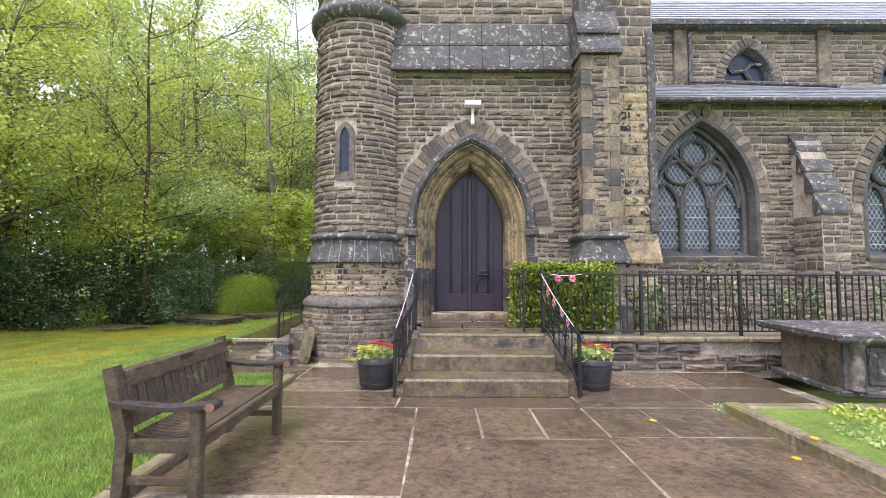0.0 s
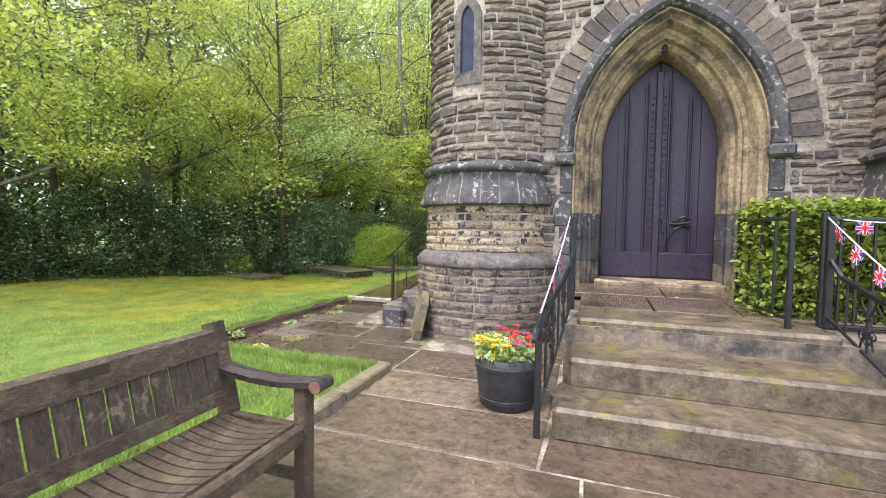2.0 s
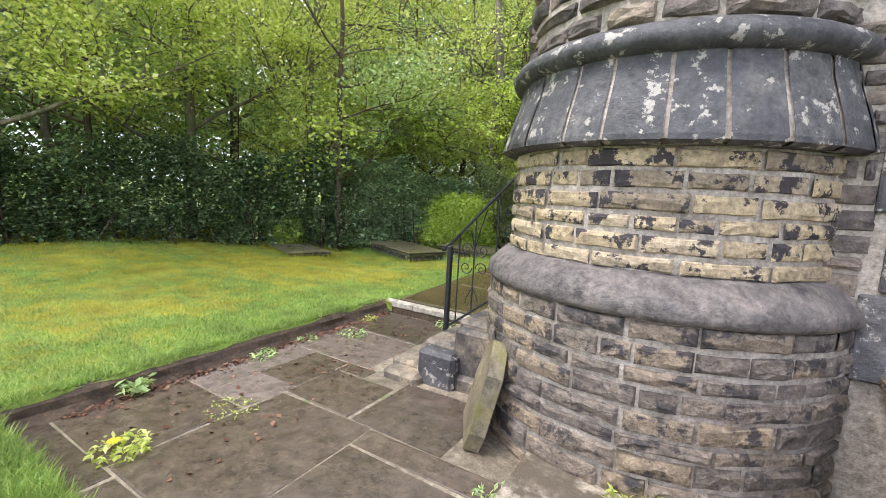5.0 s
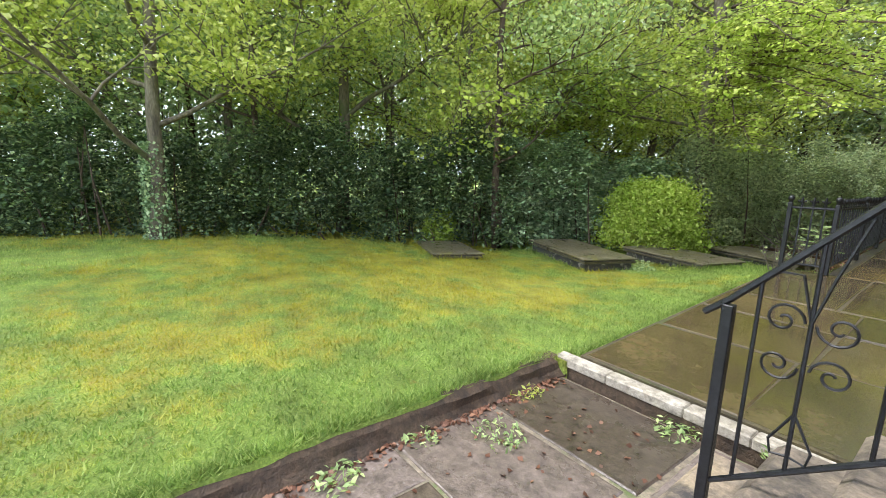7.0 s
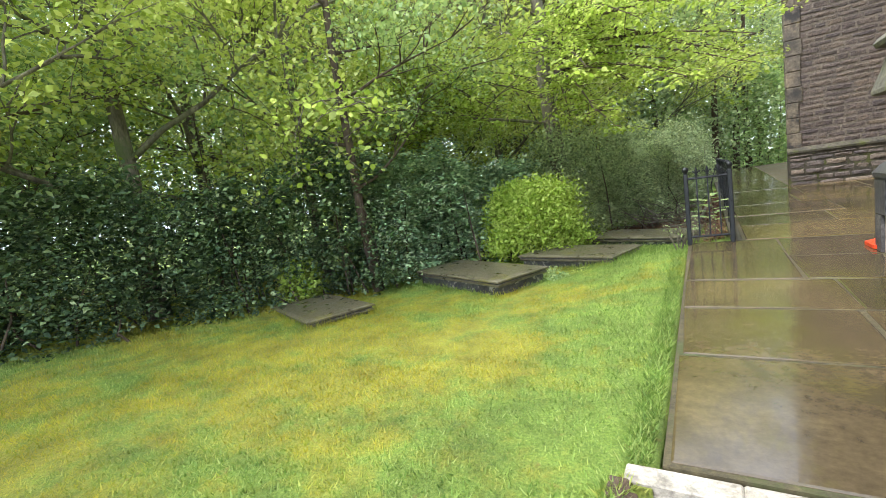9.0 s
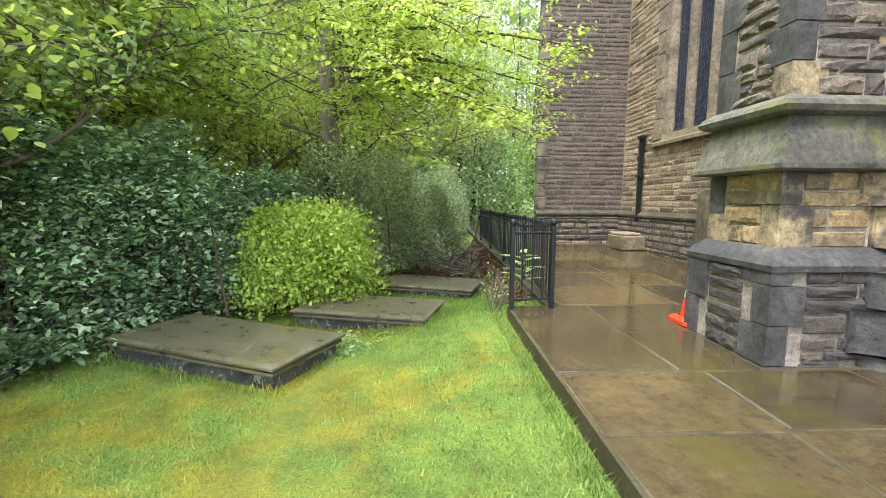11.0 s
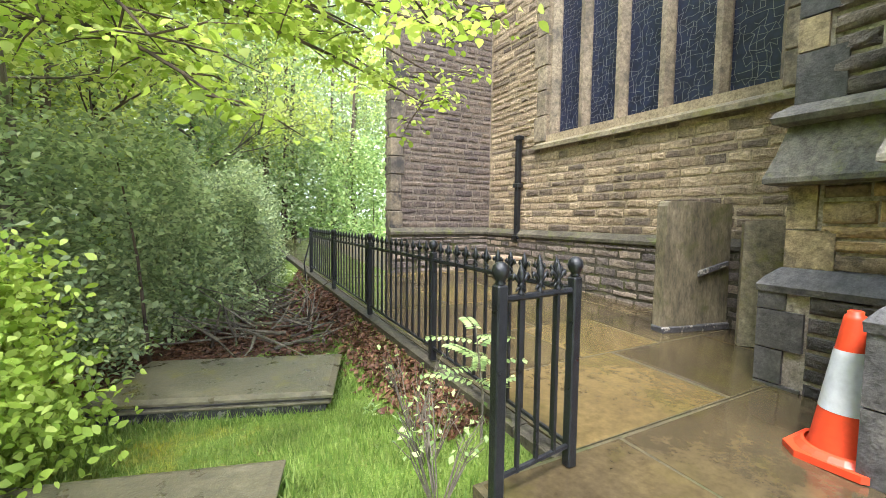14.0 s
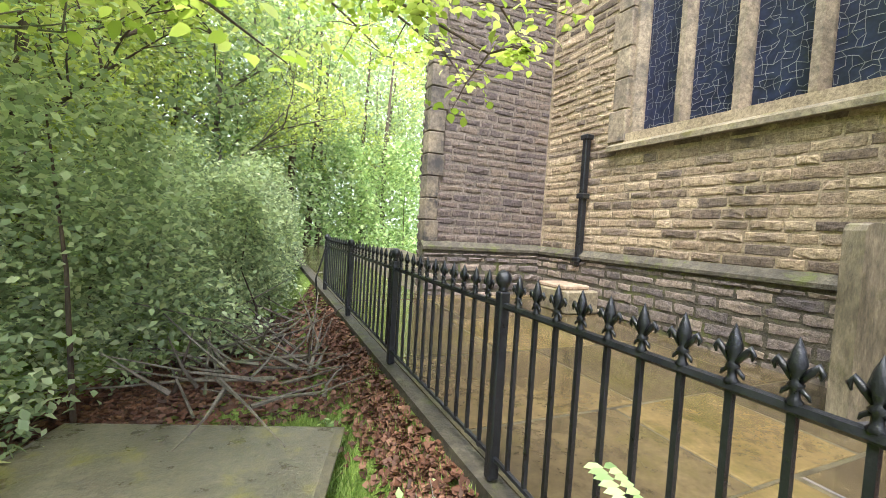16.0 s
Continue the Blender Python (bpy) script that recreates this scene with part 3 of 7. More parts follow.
# ---------- stonework ----------
def stone_rects(u0, u1, z0, z1, rng, high=(0.1, 0.19), long=(0.2, 0.55), gap=0.016, blocked=None):
    """Random courses of stones as (u0, u1, z0, z1), leaving out blocked places."""
    out, z = [], z0
    while z < z1 - 0.03:
        h = min(rng.uniform(*high), z1 - z)
        if z1 - z - h < 0.05:
            h = z1 - z
        u = u0
        while u < u1 - 0.02:
            w = rng.uniform(*long)
            if u1 - u - w < 0.12:
                w = u1 - u
            a, b, c, d = u + gap / 2, u + w - gap / 2, z + gap / 2, z + h - gap / 2
            if blocked:
                steps = [a + (b - a) * k / 8 for k in range(9)]
                free = [not (blocked(s, c) or blocked(s, d) or blocked(s, (c + d) / 2)) for s in steps]
                runs, start = [], None
                for k, ok in enumerate(free + [False]):
                    if ok and start is None:
                        start = k
                    if not ok and start is not None:
                        if k - 1 > start:
                            runs.append((steps[start], steps[k - 1]))
                        start = None
                out += [(p, q, c, d) for p, q in runs if q - p > 0.04]
            else:
                out.append((a, b, c, d))
            u += w
        z += h
    return out


def rough_stone(rng, w, h, proud, back):
    """Vertices (u, z, depth) and faces of one rock-faced stone, centred, front outwards."""
    n, m = (3 if w < 0.3 else 4), 3
    e = min(0.014, h * 0.16)
    us = [-w / 2 + e] + [-w / 2 + w * k / n + rng.uniform(-0.2, 0.2) * w / n for k in range(1, n)] + [w / 2 - e]
    zs = [-h / 2 + e, -h * rng.uniform(0.1, 0.25), h * rng.uniform(0.1, 0.25), h / 2 - e]
    vs, fs = [], []
    for j, z in enumerate(zs):
        for i, u in enumerate(us):
            edge = i in (0, n) or j in (0, m)
            corner = i in (0, n) and j in (0, m)
            vs.append((u + rng.uniform(-0.008, 0.008), z + rng.uniform(-0.009, 0.009), proud * (rng.uniform(0.25, 0.7) if corner else rng.uniform(0.45, 1.0) if edge else rng.uniform(0.75, 1.5))))
    for j in range(m):
        for i in range(n):
            a = j * (n + 1) + i
            fs.append((a, a + 1, a + n + 2, a + n + 1))
    rim = [(i, 0) for i in range(n)] + [(n, j) for j in range(m)] + [(i, m) for i in range(n, 0, -1)] + [(0, j) for j in range(m, 0, -1)]
    base = len(vs)
    for i, j in rim:
        u = -w / 2 + w * i / n
        z = -h / 2 + h * j / m
        vs.append((u, z, -back))
    for k in range(len(rim)):
        i, j = rim[k]
        i2, j2 = rim[(k + 1) % len(rim)]
        fs.append((j * (n + 1) + i, base + k, base + (k + 1) % len(rim), j2 * (n + 1) + i2))
    return vs, fs


def flat_place(origin, along, out):
    o, a, n = Vector(origin), Vector(along), Vector(out)
    return lambda u, z, d: o + a * u + Vector((0, 0, z)) + n * d


def round_place(cx, cy, radius):
    """u runs round the turret as metres along its skin, from the west side by the south to the east."""
    def put(u, z, d):
        a = math.pi + u / radius
        return Vector((cx + (radius + d) * math.cos(a), cy + (radius + d) * math.sin(a), z))
    return put


def uneven(rects, rng):
    """The same stones with wandering joints, as hand-dressed courses have."""
    out = []
    for a, b, c, d in rects:
        k = 0.1 * (d - c)
        out.append((a - rng.uniform(-0.006, 0.006), b + rng.uniform(-0.006, 0.006), c + rng.uniform(-0.25, 0.9) * k, d - rng.uniform(-0.25, 0.9) * k))
    return out


def joined_stones(name, rects, put, material, parent, rng, proud=0.02, back=0.01, label=""):
    s = Shape()
    for a, b, c, d in uneven(rects, rng):
        vs, fs = rough_stone(rng, b - a, d - c, proud * rng.uniform(0.5, 1.4), back)
        s.add([put((a + b) / 2 + u, (c + d) / 2 + z, q) for u, z, q in vs], fs)
    me = bpy.data.meshes.new(name)
    me.from_pydata(s.v, [], s.f)
    me.materials.append(material)
    ob = new(name, me)
    ob.parent = parent
    return tagged(ob, label, "", "", "stuff")


_stone_kinds = {}


def single_stones(rects, put, material, parent, rng, proud=0.02, name="stone_block"):
    """Each stone an object of its own, on one of a few shared meshes."""
    if material.name not in _stone_kinds:
        kinds = []
        for k in range(10):
            vs, fs = rough_stone(random.Random(k), 0.35, 0.15, 1.0, 0.5)
            me = bpy.data.meshes.new("stone_block")
            me.from_pydata([(u / 0.35, q, z / 0.15) for u, z, q in vs], [], [f[::-1] for f in fs])
            me.materials.append(material)
            kinds.append(me)
        _stone_kinds[material.name] = kinds
    for a, b, c, d in uneven(rects, rng):
        u, z = (a + b) / 2, (c + d) / 2
        o = put(u, z, 0.0)
        side = (put(b, z, 0) - put(a, z, 0)).normalized()
        outward = (put(u, z, 1.0) - o).normalized()
        m = Matrix((side, outward, Vector((0, 0, 1)))).transposed().to_4x4()
        ob = new(name, rng.choice(_stone_kinds[material.name]))
        ob.matrix_world = Matrix.Translation(o) @ m @ Matrix.Diagonal((b - a, proud * rng.uniform(0.6, 1.5), d - c, 1))
        ob.parent = parent


# ---------- ground ----------
def path_height(y):
    return 0.04 + max(0.0, y - 9.2) * 0.035


def lawn_height(x, y):
    """The lawn falls a little to the north and west."""
    k = min(max((y - 8.5) / 4.0, 0.0), 1.0)
    z = 0.04 - 0.17 * k * k * (3 - 2 * k)
    w = min(max((x + 6.2) / 1.6, 0.0), 1.0) * min(max((y - 9.0) / 1.0, 0.0), 1.0) * min(max((15.5 - y) / 1.5, 0.0), 1.0)
    z += w * (path_height(y) - 0.1 - z)
    w = min(max((x + 4.3) / 0.35, 0.0), 1.0) * min(max((y - 13.7) / 0.4, 0.0), 1.0)
    return z + w * (path_height(y) - 0.08 - z)


def paved(x, y):
    """Where paving, beds and church lie above the sunk ground sheet."""
    if y < 5.82:
        return x > -2.04
    if y < 9.16:
        return x > -4.47
    if y < 13.8:
        return x > -4.4
    return x > -3.9


def build_ground():
    xs = [-400, -120, -60, -40, -28] + [-20 + 0.5 * k for k in range(30)] + [-4.9, -4.7, -4.56, -4.49, -4.45, -4.41, -4.39, -4.3, -4.2, -4.1, -4.0, -3.91, -3.89, -3.5, -3, -2.5, -2.2, -2.06, -2.02, -1.5, 0, 3, 6, 12, 30, 60, 120, 400]
    ys = [-400, -120, -60, -30, -15] + [-8 + 0.5 * k for k in range(27)] + [5.6, 5.8, 5.84, 6.3, 6.8, 7.3, 7.8, 8.3, 8.8, 9.14, 9.18, 9.6, 10, 10.5, 11, 11.5, 12, 12.5, 13, 13.5, 13.79, 13.81] + [14.2 + 0.5 * k for k in range(24)] + [28, 34, 45, 70, 120, 400]
    vs, fs = [], []
    for y in ys:
        for x in xs:
            z = lawn_height(x, y) + 0.015 * noise.noise((x * 0.9, y * 0.9, 0)) if -20 < x < 12 and -8 < y < 28 else lawn_height(x, y)
            vs.append((x, y, -0.3 if paved(x, y) else z))
    n = len(xs)
    for j in range(len(ys) - 1):
        for i in range(n - 1):
            fs.append((j * n + i, j * n + i + 1, (j + 1) * n + i + 1, (j + 1) * n + i))
    s = Shape().add(vs, fs)
    structure("ground", s, lawn_mat, "mossy churchyard lawn of green and golden grass", "lawn", True)


build_ground()


def flagstones(name, rects, z_of, material, bed, label, bed_rect, thick=0.05, gap=0.02):
    """Paving: a jointing bed, and every flag an object of its own."""
    x0, y0, x1, y1 = bed_rect
    s = Shape()
    s.add([(x0, y0, z_of(y0) - 0.005), (x1, y0, z_of(y0) - 0.005), (x1, y1, z_of(y1) - 0.005), (x0, y1, z_of(y1) - 0.005),
           (x0, y0, z_of(y0) - 0.25), (x1, y0, z_of(y0) - 0.25), (x1, y1, z_of(y1) - 0.25), (x0, y1, z_of(y1) - 0.25)],
          [(0, 1, 2, 3), (4, 5, 6, 7), (0, 1, 5, 4), (1, 2, 6, 5), (2, 3, 7, 6), (3, 0, 4, 7)])
    ground = structure(name, s, bed, label, "paving")
    rng = random.Random(len(rects))
    for a, b, c, d in rects:
        h = Shape()
        g = gap / 2
        w, e = c - a - 2 * g, d - b - 2 * g
        j = [rng.uniform(-0.012, 0.012) for _ in range(8)]
        top = [(j[0], j[1]), (w + j[2], j[3]), (w + j[4], e + j[5]), (j[6], e + j[7])]
        inn = [(j[0] + 0.012, j[1] + 0.012), (w + j[2] - 0.012, j[3] + 0.012), (w + j[4] - 0.012, e + j[5] - 0.012), (j[6] + 0.012, e + j[7] - 0.012)]
        slope = (z_of(d) - z_of(b)) / max(d - b, 0.01)
        tilt = [rng.uniform(-0.004, 0.004) for _ in range(4)]
        vs = [(x, y, slope * y - thick) for x, y in top] + [(x, y, slope * y - 0.003) for x, y in top] + [(x, y, slope * y + t) for (x, y), t in zip(inn, tilt)]
        h.add(vs, [(0, 1, 5, 4), (1, 2, 6, 5), (2, 3, 7, 6), (3, 0, 4, 7), (4, 5, 9, 8), (5, 6, 10, 9), (6, 7, 11, 10), (7, 4, 8, 11), (8, 9, 10, 11)])
        ob = part("flagstone", h, material, ground)
        ob.location = (a + g, b + g, z_of(b))
    return ground


def random_flags(x0, y0, x1, y1, rng, rows=(0.6, 1.0), cols=(0.6, 1.3)):
    out, y = [], y0
    while y < y1 - 0.05:
        h = rng.uniform(*rows)
        if y1 - y - h < 0.35:
            h = y1 - y
        x = x0
        while x < x1 - 0.05:
            w = rng.uniform(*cols)
            if x1 - x - w < 0.35:
                w = x1 - x
            out.append((x, y, x + w, y + h))
            x += w
        y += h
    return out


flat0 = lambda y: 0.0
rng = random.Random(5)
front = [(-0.27, 3.8, 0.34, 4.66), (0.34, 3.8, 0.91, 4.66), (0.91, 3.8, 1.47, 4.66), (-0.27, 2.8, 1.44, 3.8), (1.47, 3.85, 2.07, 4.68), (2.07, 3.85, 2.9, 4.68), (1.44, 2.8, 2.9, 3.85),
         (-1.98, 2.85, -0.27, 3.74), (-1.98, 3.74, -0.27, 4.66), (-1.98, 4.66, -0.5, 5.3), (-0.5, 4.66, 1.5, 5.06), (1.5, 4.68, 2.9, 5.5), (-1.98, 5.3, -0.5, 5.9), (1.5, 5.5, 3.3, 6.35), (2.9, 4.68, 4.2, 5.5), (3.3, 5.5, 4.4, 6.35),
         (-1.98, 5.9, -0.5, 6.6), (-1.4, 6.6, -0.5, 7.4)] + random_flags(-1.98, -1.2, 2.9, 2.8, rng, (0.8, 1.1), (0.8, 1.7)) + random_flags(-1.98, -4.0, 2.9, -1.2, rng)
flagstones("pavement_front", front, flat0, wet_flag, pale_joint, "wet brown sandstone flags before the church door", (-2.0, -4.0, 4.4, 7.4), 0.05, 0.02)
low = lambda y: -0.09
terr = [(-4.44, 5.83, -3.6, 6.05), (-3.6, 5.83, -2.8, 6.05), (-2.8, 5.83, -2.0, 6.05), (-4.44, 6.05, -3.7, 6.8), (-4.44, 6.8, -4.1, 7.75), (-4.1, 6.8, -3.7, 7.2), (-3.7, 6.05, -2.9, 7.1), (-2.9, 6.05, -2.0, 6.9), (-3.7, 7.1, -3.1, 7.6), (-3.1, 7.1, -2.4, 7.75),
        (-4.1, 7.2, -3.7, 7.75), (-2.9, 6.9, -2.0, 7.1), (-4.44, 7.75, -3.5, 8.45), (-4.44, 8.45, -3.45, 9.15), (-3.7, 7.6, -3.4, 7.75), (-3.45, 8.45, -3.2, 9.15)]
flagstones("pavement_terrace", terr, low, dry_flag, joint, "sunken damp flagged terrace beside the round turret", (-4.46, 5.81, -1.99, 9.16))
rng = random.Random(9)
path_rects = random_flags(-4.36, 9.34, -1.8, 12.1, rng, (0.9, 1.3), (0.8, 1.3)) + [(-4.36, 12.1, -3.47, 13.85), (-3.47, 12.1, -2.8, 12.95), (-3.47, 12.95, -1.8, 13.85)]
flagstones("path_side", path_rects, path_height, algae_flag, algae_joint, "wet flagged path along the church wall", (-4.38, 9.32, -1.7, 13.86))
yard_rects = random_flags(-3.78, 13.87, -0.5, 19.4, rng, (0.8, 1.2), (0.9, 1.6)) + random_flags(-3.78, 19.4, -2.6, 27, rng, (0.8, 1.2), (0.9, 1.3))
flagstones("path_yard", yard_rects, path_height, algae_flag, algae_joint, "wet mossy flagged yard inside the iron railings", (-3.8, 13.87, -0.4, 27.0))

# edging of the lawn and beds
s = Shape()
kb = structure("kerb_bench", Shape().box(-2.1, 2.0, -0.2, -1.995, 5.88, 0.03), soil, "worn mossy stone kerb behind the bench", "kerb")
for k in range(5):
    part("kerbstone", Shape().box(-2.12, 2.0 + k * 0.78, -0.15, -1.985, 2.77 + k * 0.78, 0.07 + 0.01 * (k % 2), 0.015), mossy, kb)
s = Shape()
rng = random.Random(2)
rows = []
for k in range(60):
    y = 5.8 + 3.4 * k / 59
    j = [noise.noise((y * 6, q * 3.1, 0.5)) for q in range(4)]
    rows.append([(-4.57, y, 0.035), (-4.5 + 0.02 * j[0], y, 0.035 + 0.012 * j[1]), (-4.465 + 0.02 * j[1], y, 0.0), (-4.455 + 0.025 * j[2], y, -0.05 + 0.01 * j[3]), (-4.42 + 0.03 * j[3], y, -0.085), (-4.4, y, -0.1)])
s.loft(rows)
structure("kerb_terrace", s, soil, "dark soil-stained edging of the sunken terrace", "kerb")
s = Shape()
x = -4.52
kw = structure("kerb_white", Shape().box(-4.5, 9.21, -0.2, -2.9, 9.31, 0.0), soil, "flaking whitewashed stone kerb at the path", "kerb")
for w in (0.42, 0.5, 0.34, 0.4):
    part("kerbstone", Shape().box(x, 9.2, -0.035, x + w - 0.002, 9.315, 0.03, 0.008), whitewash, kw)
    x += w
s = Shape()
s.box(-3.91, 13.87, -0.3, -3.8, 14.2, 0.2, 0.01)
s.add([(-3.91, 14.2, -0.3), (-3.8, 14.2, -0.3), (-3.8, 27, -0.3), (-3.91, 27, -0.3), (-3.91, 14.2, 0.2), (-3.8, 14.2, 0.2), (-3.8, 27, 0.655), (-3.91, 27, 0.655)],
      [(0, 1, 2, 3), (4, 5, 6, 7), (0, 1, 5, 4), (1, 2, 6, 5), (2, 3, 7, 6), (3, 0, 4, 7)])
structure("kerb_railing", s, kerb_stone, "low mossy stone plinth under the railings", "kerb")

# raised bed by the table tomb
s = Shape()
for k in range(7):
    s.box(2.9, 4.55 - 0.9 * (k + 1), -0.1, 3.06, 4.545 - 0.9 * k, 0.11, 0.02)
for k in range(4):
    s.box(3.065 + k * 0.8, 4.4, -0.1, 3.86 + k * 0.8, 4.55, 0.1, 0.02)
structure("kerb_bed", s, mossy, "mossy stone kerb round a grass bed", "kerb")
s = Shape().box(3.05, -3.0, -0.1, 9.0, 4.41, 0.075)
structure("bed_grass", s, lawn_mat, "grass bed inside a stone kerb", "grass bed")

# ---------- steps, landing and retaining wall ----------
s = Shape().box(-0.46, 6.0, 0.0, 2.0, 8.3, 0.53)
s.box(2.0, 6.66, 0.0, 9.0, 9.0, 0.44)
landing = structure("floor_landing", s, brown_dressed, "stone landing before the church door", "landing")
for y0, y1, z0, z1, x0, x1 in ((5.05, 5.56, 0.0, 0.2, -0.47, 1.47), (5.48, 6.08, 0.2, 0.4, -0.4, 1.43), (6.02, 6.6, 0.4, 0.59, -0.36, 1.42)):
    st = thing("stone_step", "worn wet sandstone step with mossy edges", "step", "steps to the church door", "structure")
    part("tread", Shape().box(x0, y0, z0 - 0.02, x1, y1, z1, 0.025), step_stone, st)
flat6 = lambda y: 0.59
for a, b, c, d in ((-0.36, 6.6, 0.3, 7.3), (0.3, 6.6, 1.0, 7.3), (1.0, 6.6, 2.0, 7.3), (-0.6, 7.3, 0.5, 7.95), (0.5, 7.3, 2.3, 7.95)):
    za, zb = 0.59 + 0.045 * (b - 6.6), 0.59 + 0.045 * (d - 6.6)
    tilted = Shape().box(a + 0.008, b + 0.008, 0.0, c - 0.008, d - 0.008, 0.06, 0.012)
    tilted.v = [(x, y, z + za - 0.06 + (zb - za) * (y - b) / (d - b)) for x, y, z in tilted.v]
    part("flagstone", tilted, wet_flag, landing)
sill = structure("door_sill", Shape().box(-0.22, 7.93, 0.55, 1.2, 8.45, 0.7, 0.02), tan_dressed, "worn stone door sill", "sill")

s = Shape().box(1.55, 6.47, -0.1, 9.0, 6.68, 0.44)
ret = structure("wall_retaining", s, mortar, "low coursed retaining wall beside the steps", "wall")
rng = random.Random(21)
rects = stone_rects(0, 7.4, 0.0, 0.42, rng, (0.12, 0.16), (0.3, 0.7), 0.014)
single_stones(rects[:36], flat_place((1.55, 6.47, 0), (1, 0, 0), (0, -1, 0)), stone_piece, ret, rng, 0.05)
s = Shape()
x = 1.5
while x < 9:
    w = rng.uniform(0.6, 1.1)
    s.box(x, 6.4, 0.42, x + w - 0.01, 6.75, 0.5, 0.02)
    x += w
part("coping", s, mossy, ret)

# ---------- turret ----------
TX, TY = -1.6, 8.25
s = Shape().lathe(TX, TY, [(1.0, -0.2), (1.0, 0.86)], 0, 2 * math.pi, 48)
s.lathe(TX, TY, [(0.88, 0.98), (0.88, 1.63)], 0, 2 * math.pi, 48)
s.lathe(TX, TY, [(0.84, 2.0), (0.84, 9.0), (0.0, 9.0)], 0, 2 * math.pi, 48)
turret = structure("wall_turret", s, mortar, "round stair turret of coursed gritstone", "wall", True)
bands = Shape()
bands.lathe(TX, TY, [(0.9, 0.83), (1.02, 0.835), (1.035, 0.86), (1.03, 0.91), (0.985, 0.96), (0.93, 1.01), (0.88, 1.03)], 0, 2 * math.pi, 64)
part("plinth_roll", bands, grey_dressed, turret, "sooted rounded plinth course", True)
rng = random.Random(8)
cuts = [math.pi * 0.9 + k * 0.245 + rng.uniform(-0.03, 0.03) for k in range(26)]
for k in range(25):
    b = Shape().lathe(TX, TY, [(0.85, 1.6), (0.95, 1.6), (0.985, 1.615), (0.985, 1.64), (0.955, 1.75), (0.905, 1.9), (0.885, 2.0), (0.85, 2.0)], cuts[k] + 0.011, cuts[k + 1] - 0.011, 5)
    if cuts[k] < math.pi * 2.2:
        part("weathering_stone", b, dark_dressed, turret)
b = Shape().lathe(TX, TY, [(0.84, 1.605), (0.975, 1.62), (0.972, 1.638), (0.945, 1.75), (0.895, 1.9), (0.875, 2.0)], 0, 2 * math.pi, 48)
part("weathering_joint", b, mortar, turret)
b = Shape().lathe(TX, TY, [(0.85, 1.99), (0.9, 2.0), (0.94, 2.02), (0.955, 2.06), (0.93, 2.1), (0.88, 2.13), (0.85, 2.14)], 0, 2 * math.pi, 64)
part("string_roll", b, dark_dressed, turret, "sooted string course", True)
b = Shape().lathe(TX, TY, [(0.85, 5.98), (0.9, 6.0), (0.96, 6.06), (0.99, 6.12), (0.99, 6.18), (0.93, 6.22), (0.9, 6.32), (0.85, 6.34)], 0, 2 * math.pi, 64)
part("cornice", b, dark_dressed, turret, "dark moulded cornice", True)
rng = random.Random(31)
single_stones(stone_rects(-0.5, 2.9, -0.1, 0.84, rng, (0.07, 0.13), (0.14, 0.42), 0.014), round_place(TX, TY, 1.0), plinth_piece, turret, rng, 0.014)
single_stones(stone_rects(-0.5, 2.7, 1.02, 1.6, rng, (0.075, 0.13), (0.16, 0.46)), round_place(TX, TY, 0.88), pale_piece, turret, rng, 0.012)
SU = 0.84 * (1.5 * math.pi - 0.16 - math.pi)
slit = lambda u, z: abs(u - SU) < 0.17 and 3.05 < z < 4.1
joined_stones("upper_courses", stone_rects(-0.6, 2.7, 2.13, 6.0, rng, (0.085, 0.15), (0.18, 0.42), blocked=slit), round_place(TX, TY, 0.84), stone_joined, turret, rng, 0.03, 0.01, "small coursed gritstone of the turret")
joined_stones("upper_courses", stone_rects(-0.6, 2.7, 6.33, 8.9, rng, (0.085, 0.15), (0.18, 0.42)), round_place(TX, TY, 0.84), stone_joined, turret, rng, 0.03, 0.01)
put = round_place(TX, TY, 0.84)
lan = thing("slit_window", "narrow pointed slit window in the stone turret", "window", "", "structure")
sa = Arch(SU, 0.17, 3.12, 3.85, 4.08)
si = Arch(SU, 0.085, 3.2, 3.8, 3.98)
s = Shape().loft([[put(u, z, -0.01) for u, z in sa.line(6)], [put(u, z, 0.035) for u, z in sa.line(6)], [put(u, z, 0.035) for u, z in si.line(6)], [put(u, z, -0.09) for u, z in si.line(6)]])
s.add([put(SU + a, z, d) for a, z, d in ((-0.17, 3.05, 0.035), (0.17, 3.05, 0.035), (0.17, 3.14, 0.035), (0.085, 3.2, 0.03), (-0.085, 3.2, 0.03), (-0.17, 3.14, 0.035), (0.085, 3.22, -0.09), (-0.085, 3.22, -0.09))], [(0, 1, 2, 3, 4, 5), (3, 6, 7, 4)])
part("surround", s, grey_dressed, lan)
part("pane", Shape().add([put(u, z, 0.006) for u, z in si.line(6)], [tuple(range(len(si.line(6))))]), dark_glass, lan)

# ---------- tower front with the door ----------
WY = 7.82
door_arch = Arch(0.5, 1.0, 0.5, 2.3, 3.82)
pierced_wall("wall_tower_front", (0, WY, 0), (1, 0, 0), (0, -1, 0), [(-1.3, -0.2), (2.5, -0.2), (2.5, 9.0), (-1.3, 9.0)],
             [door_arch.line(14, 0.0, 0.5)], 0.9, mortar, "tower wall of weathered coursed gritstone")
tower = bpy.data.objects["wall_tower_front"]
rng = random.Random(41)
ring = Arch(0.5, 1.0, 0.5, 2.3, 3.82)
blocked = lambda u, z: ring.inside(u, z, 0.47 if z > 2.25 else 0.18)
put = flat_place((0, WY, 0), (1, 0, 0), (0, -1, 0))
rects = stone_rects(-0.95, 2.4, 0.5, 5.1, rng, (0.07, 0.135), (0.13, 0.42), 0.014, blocked=blocked)
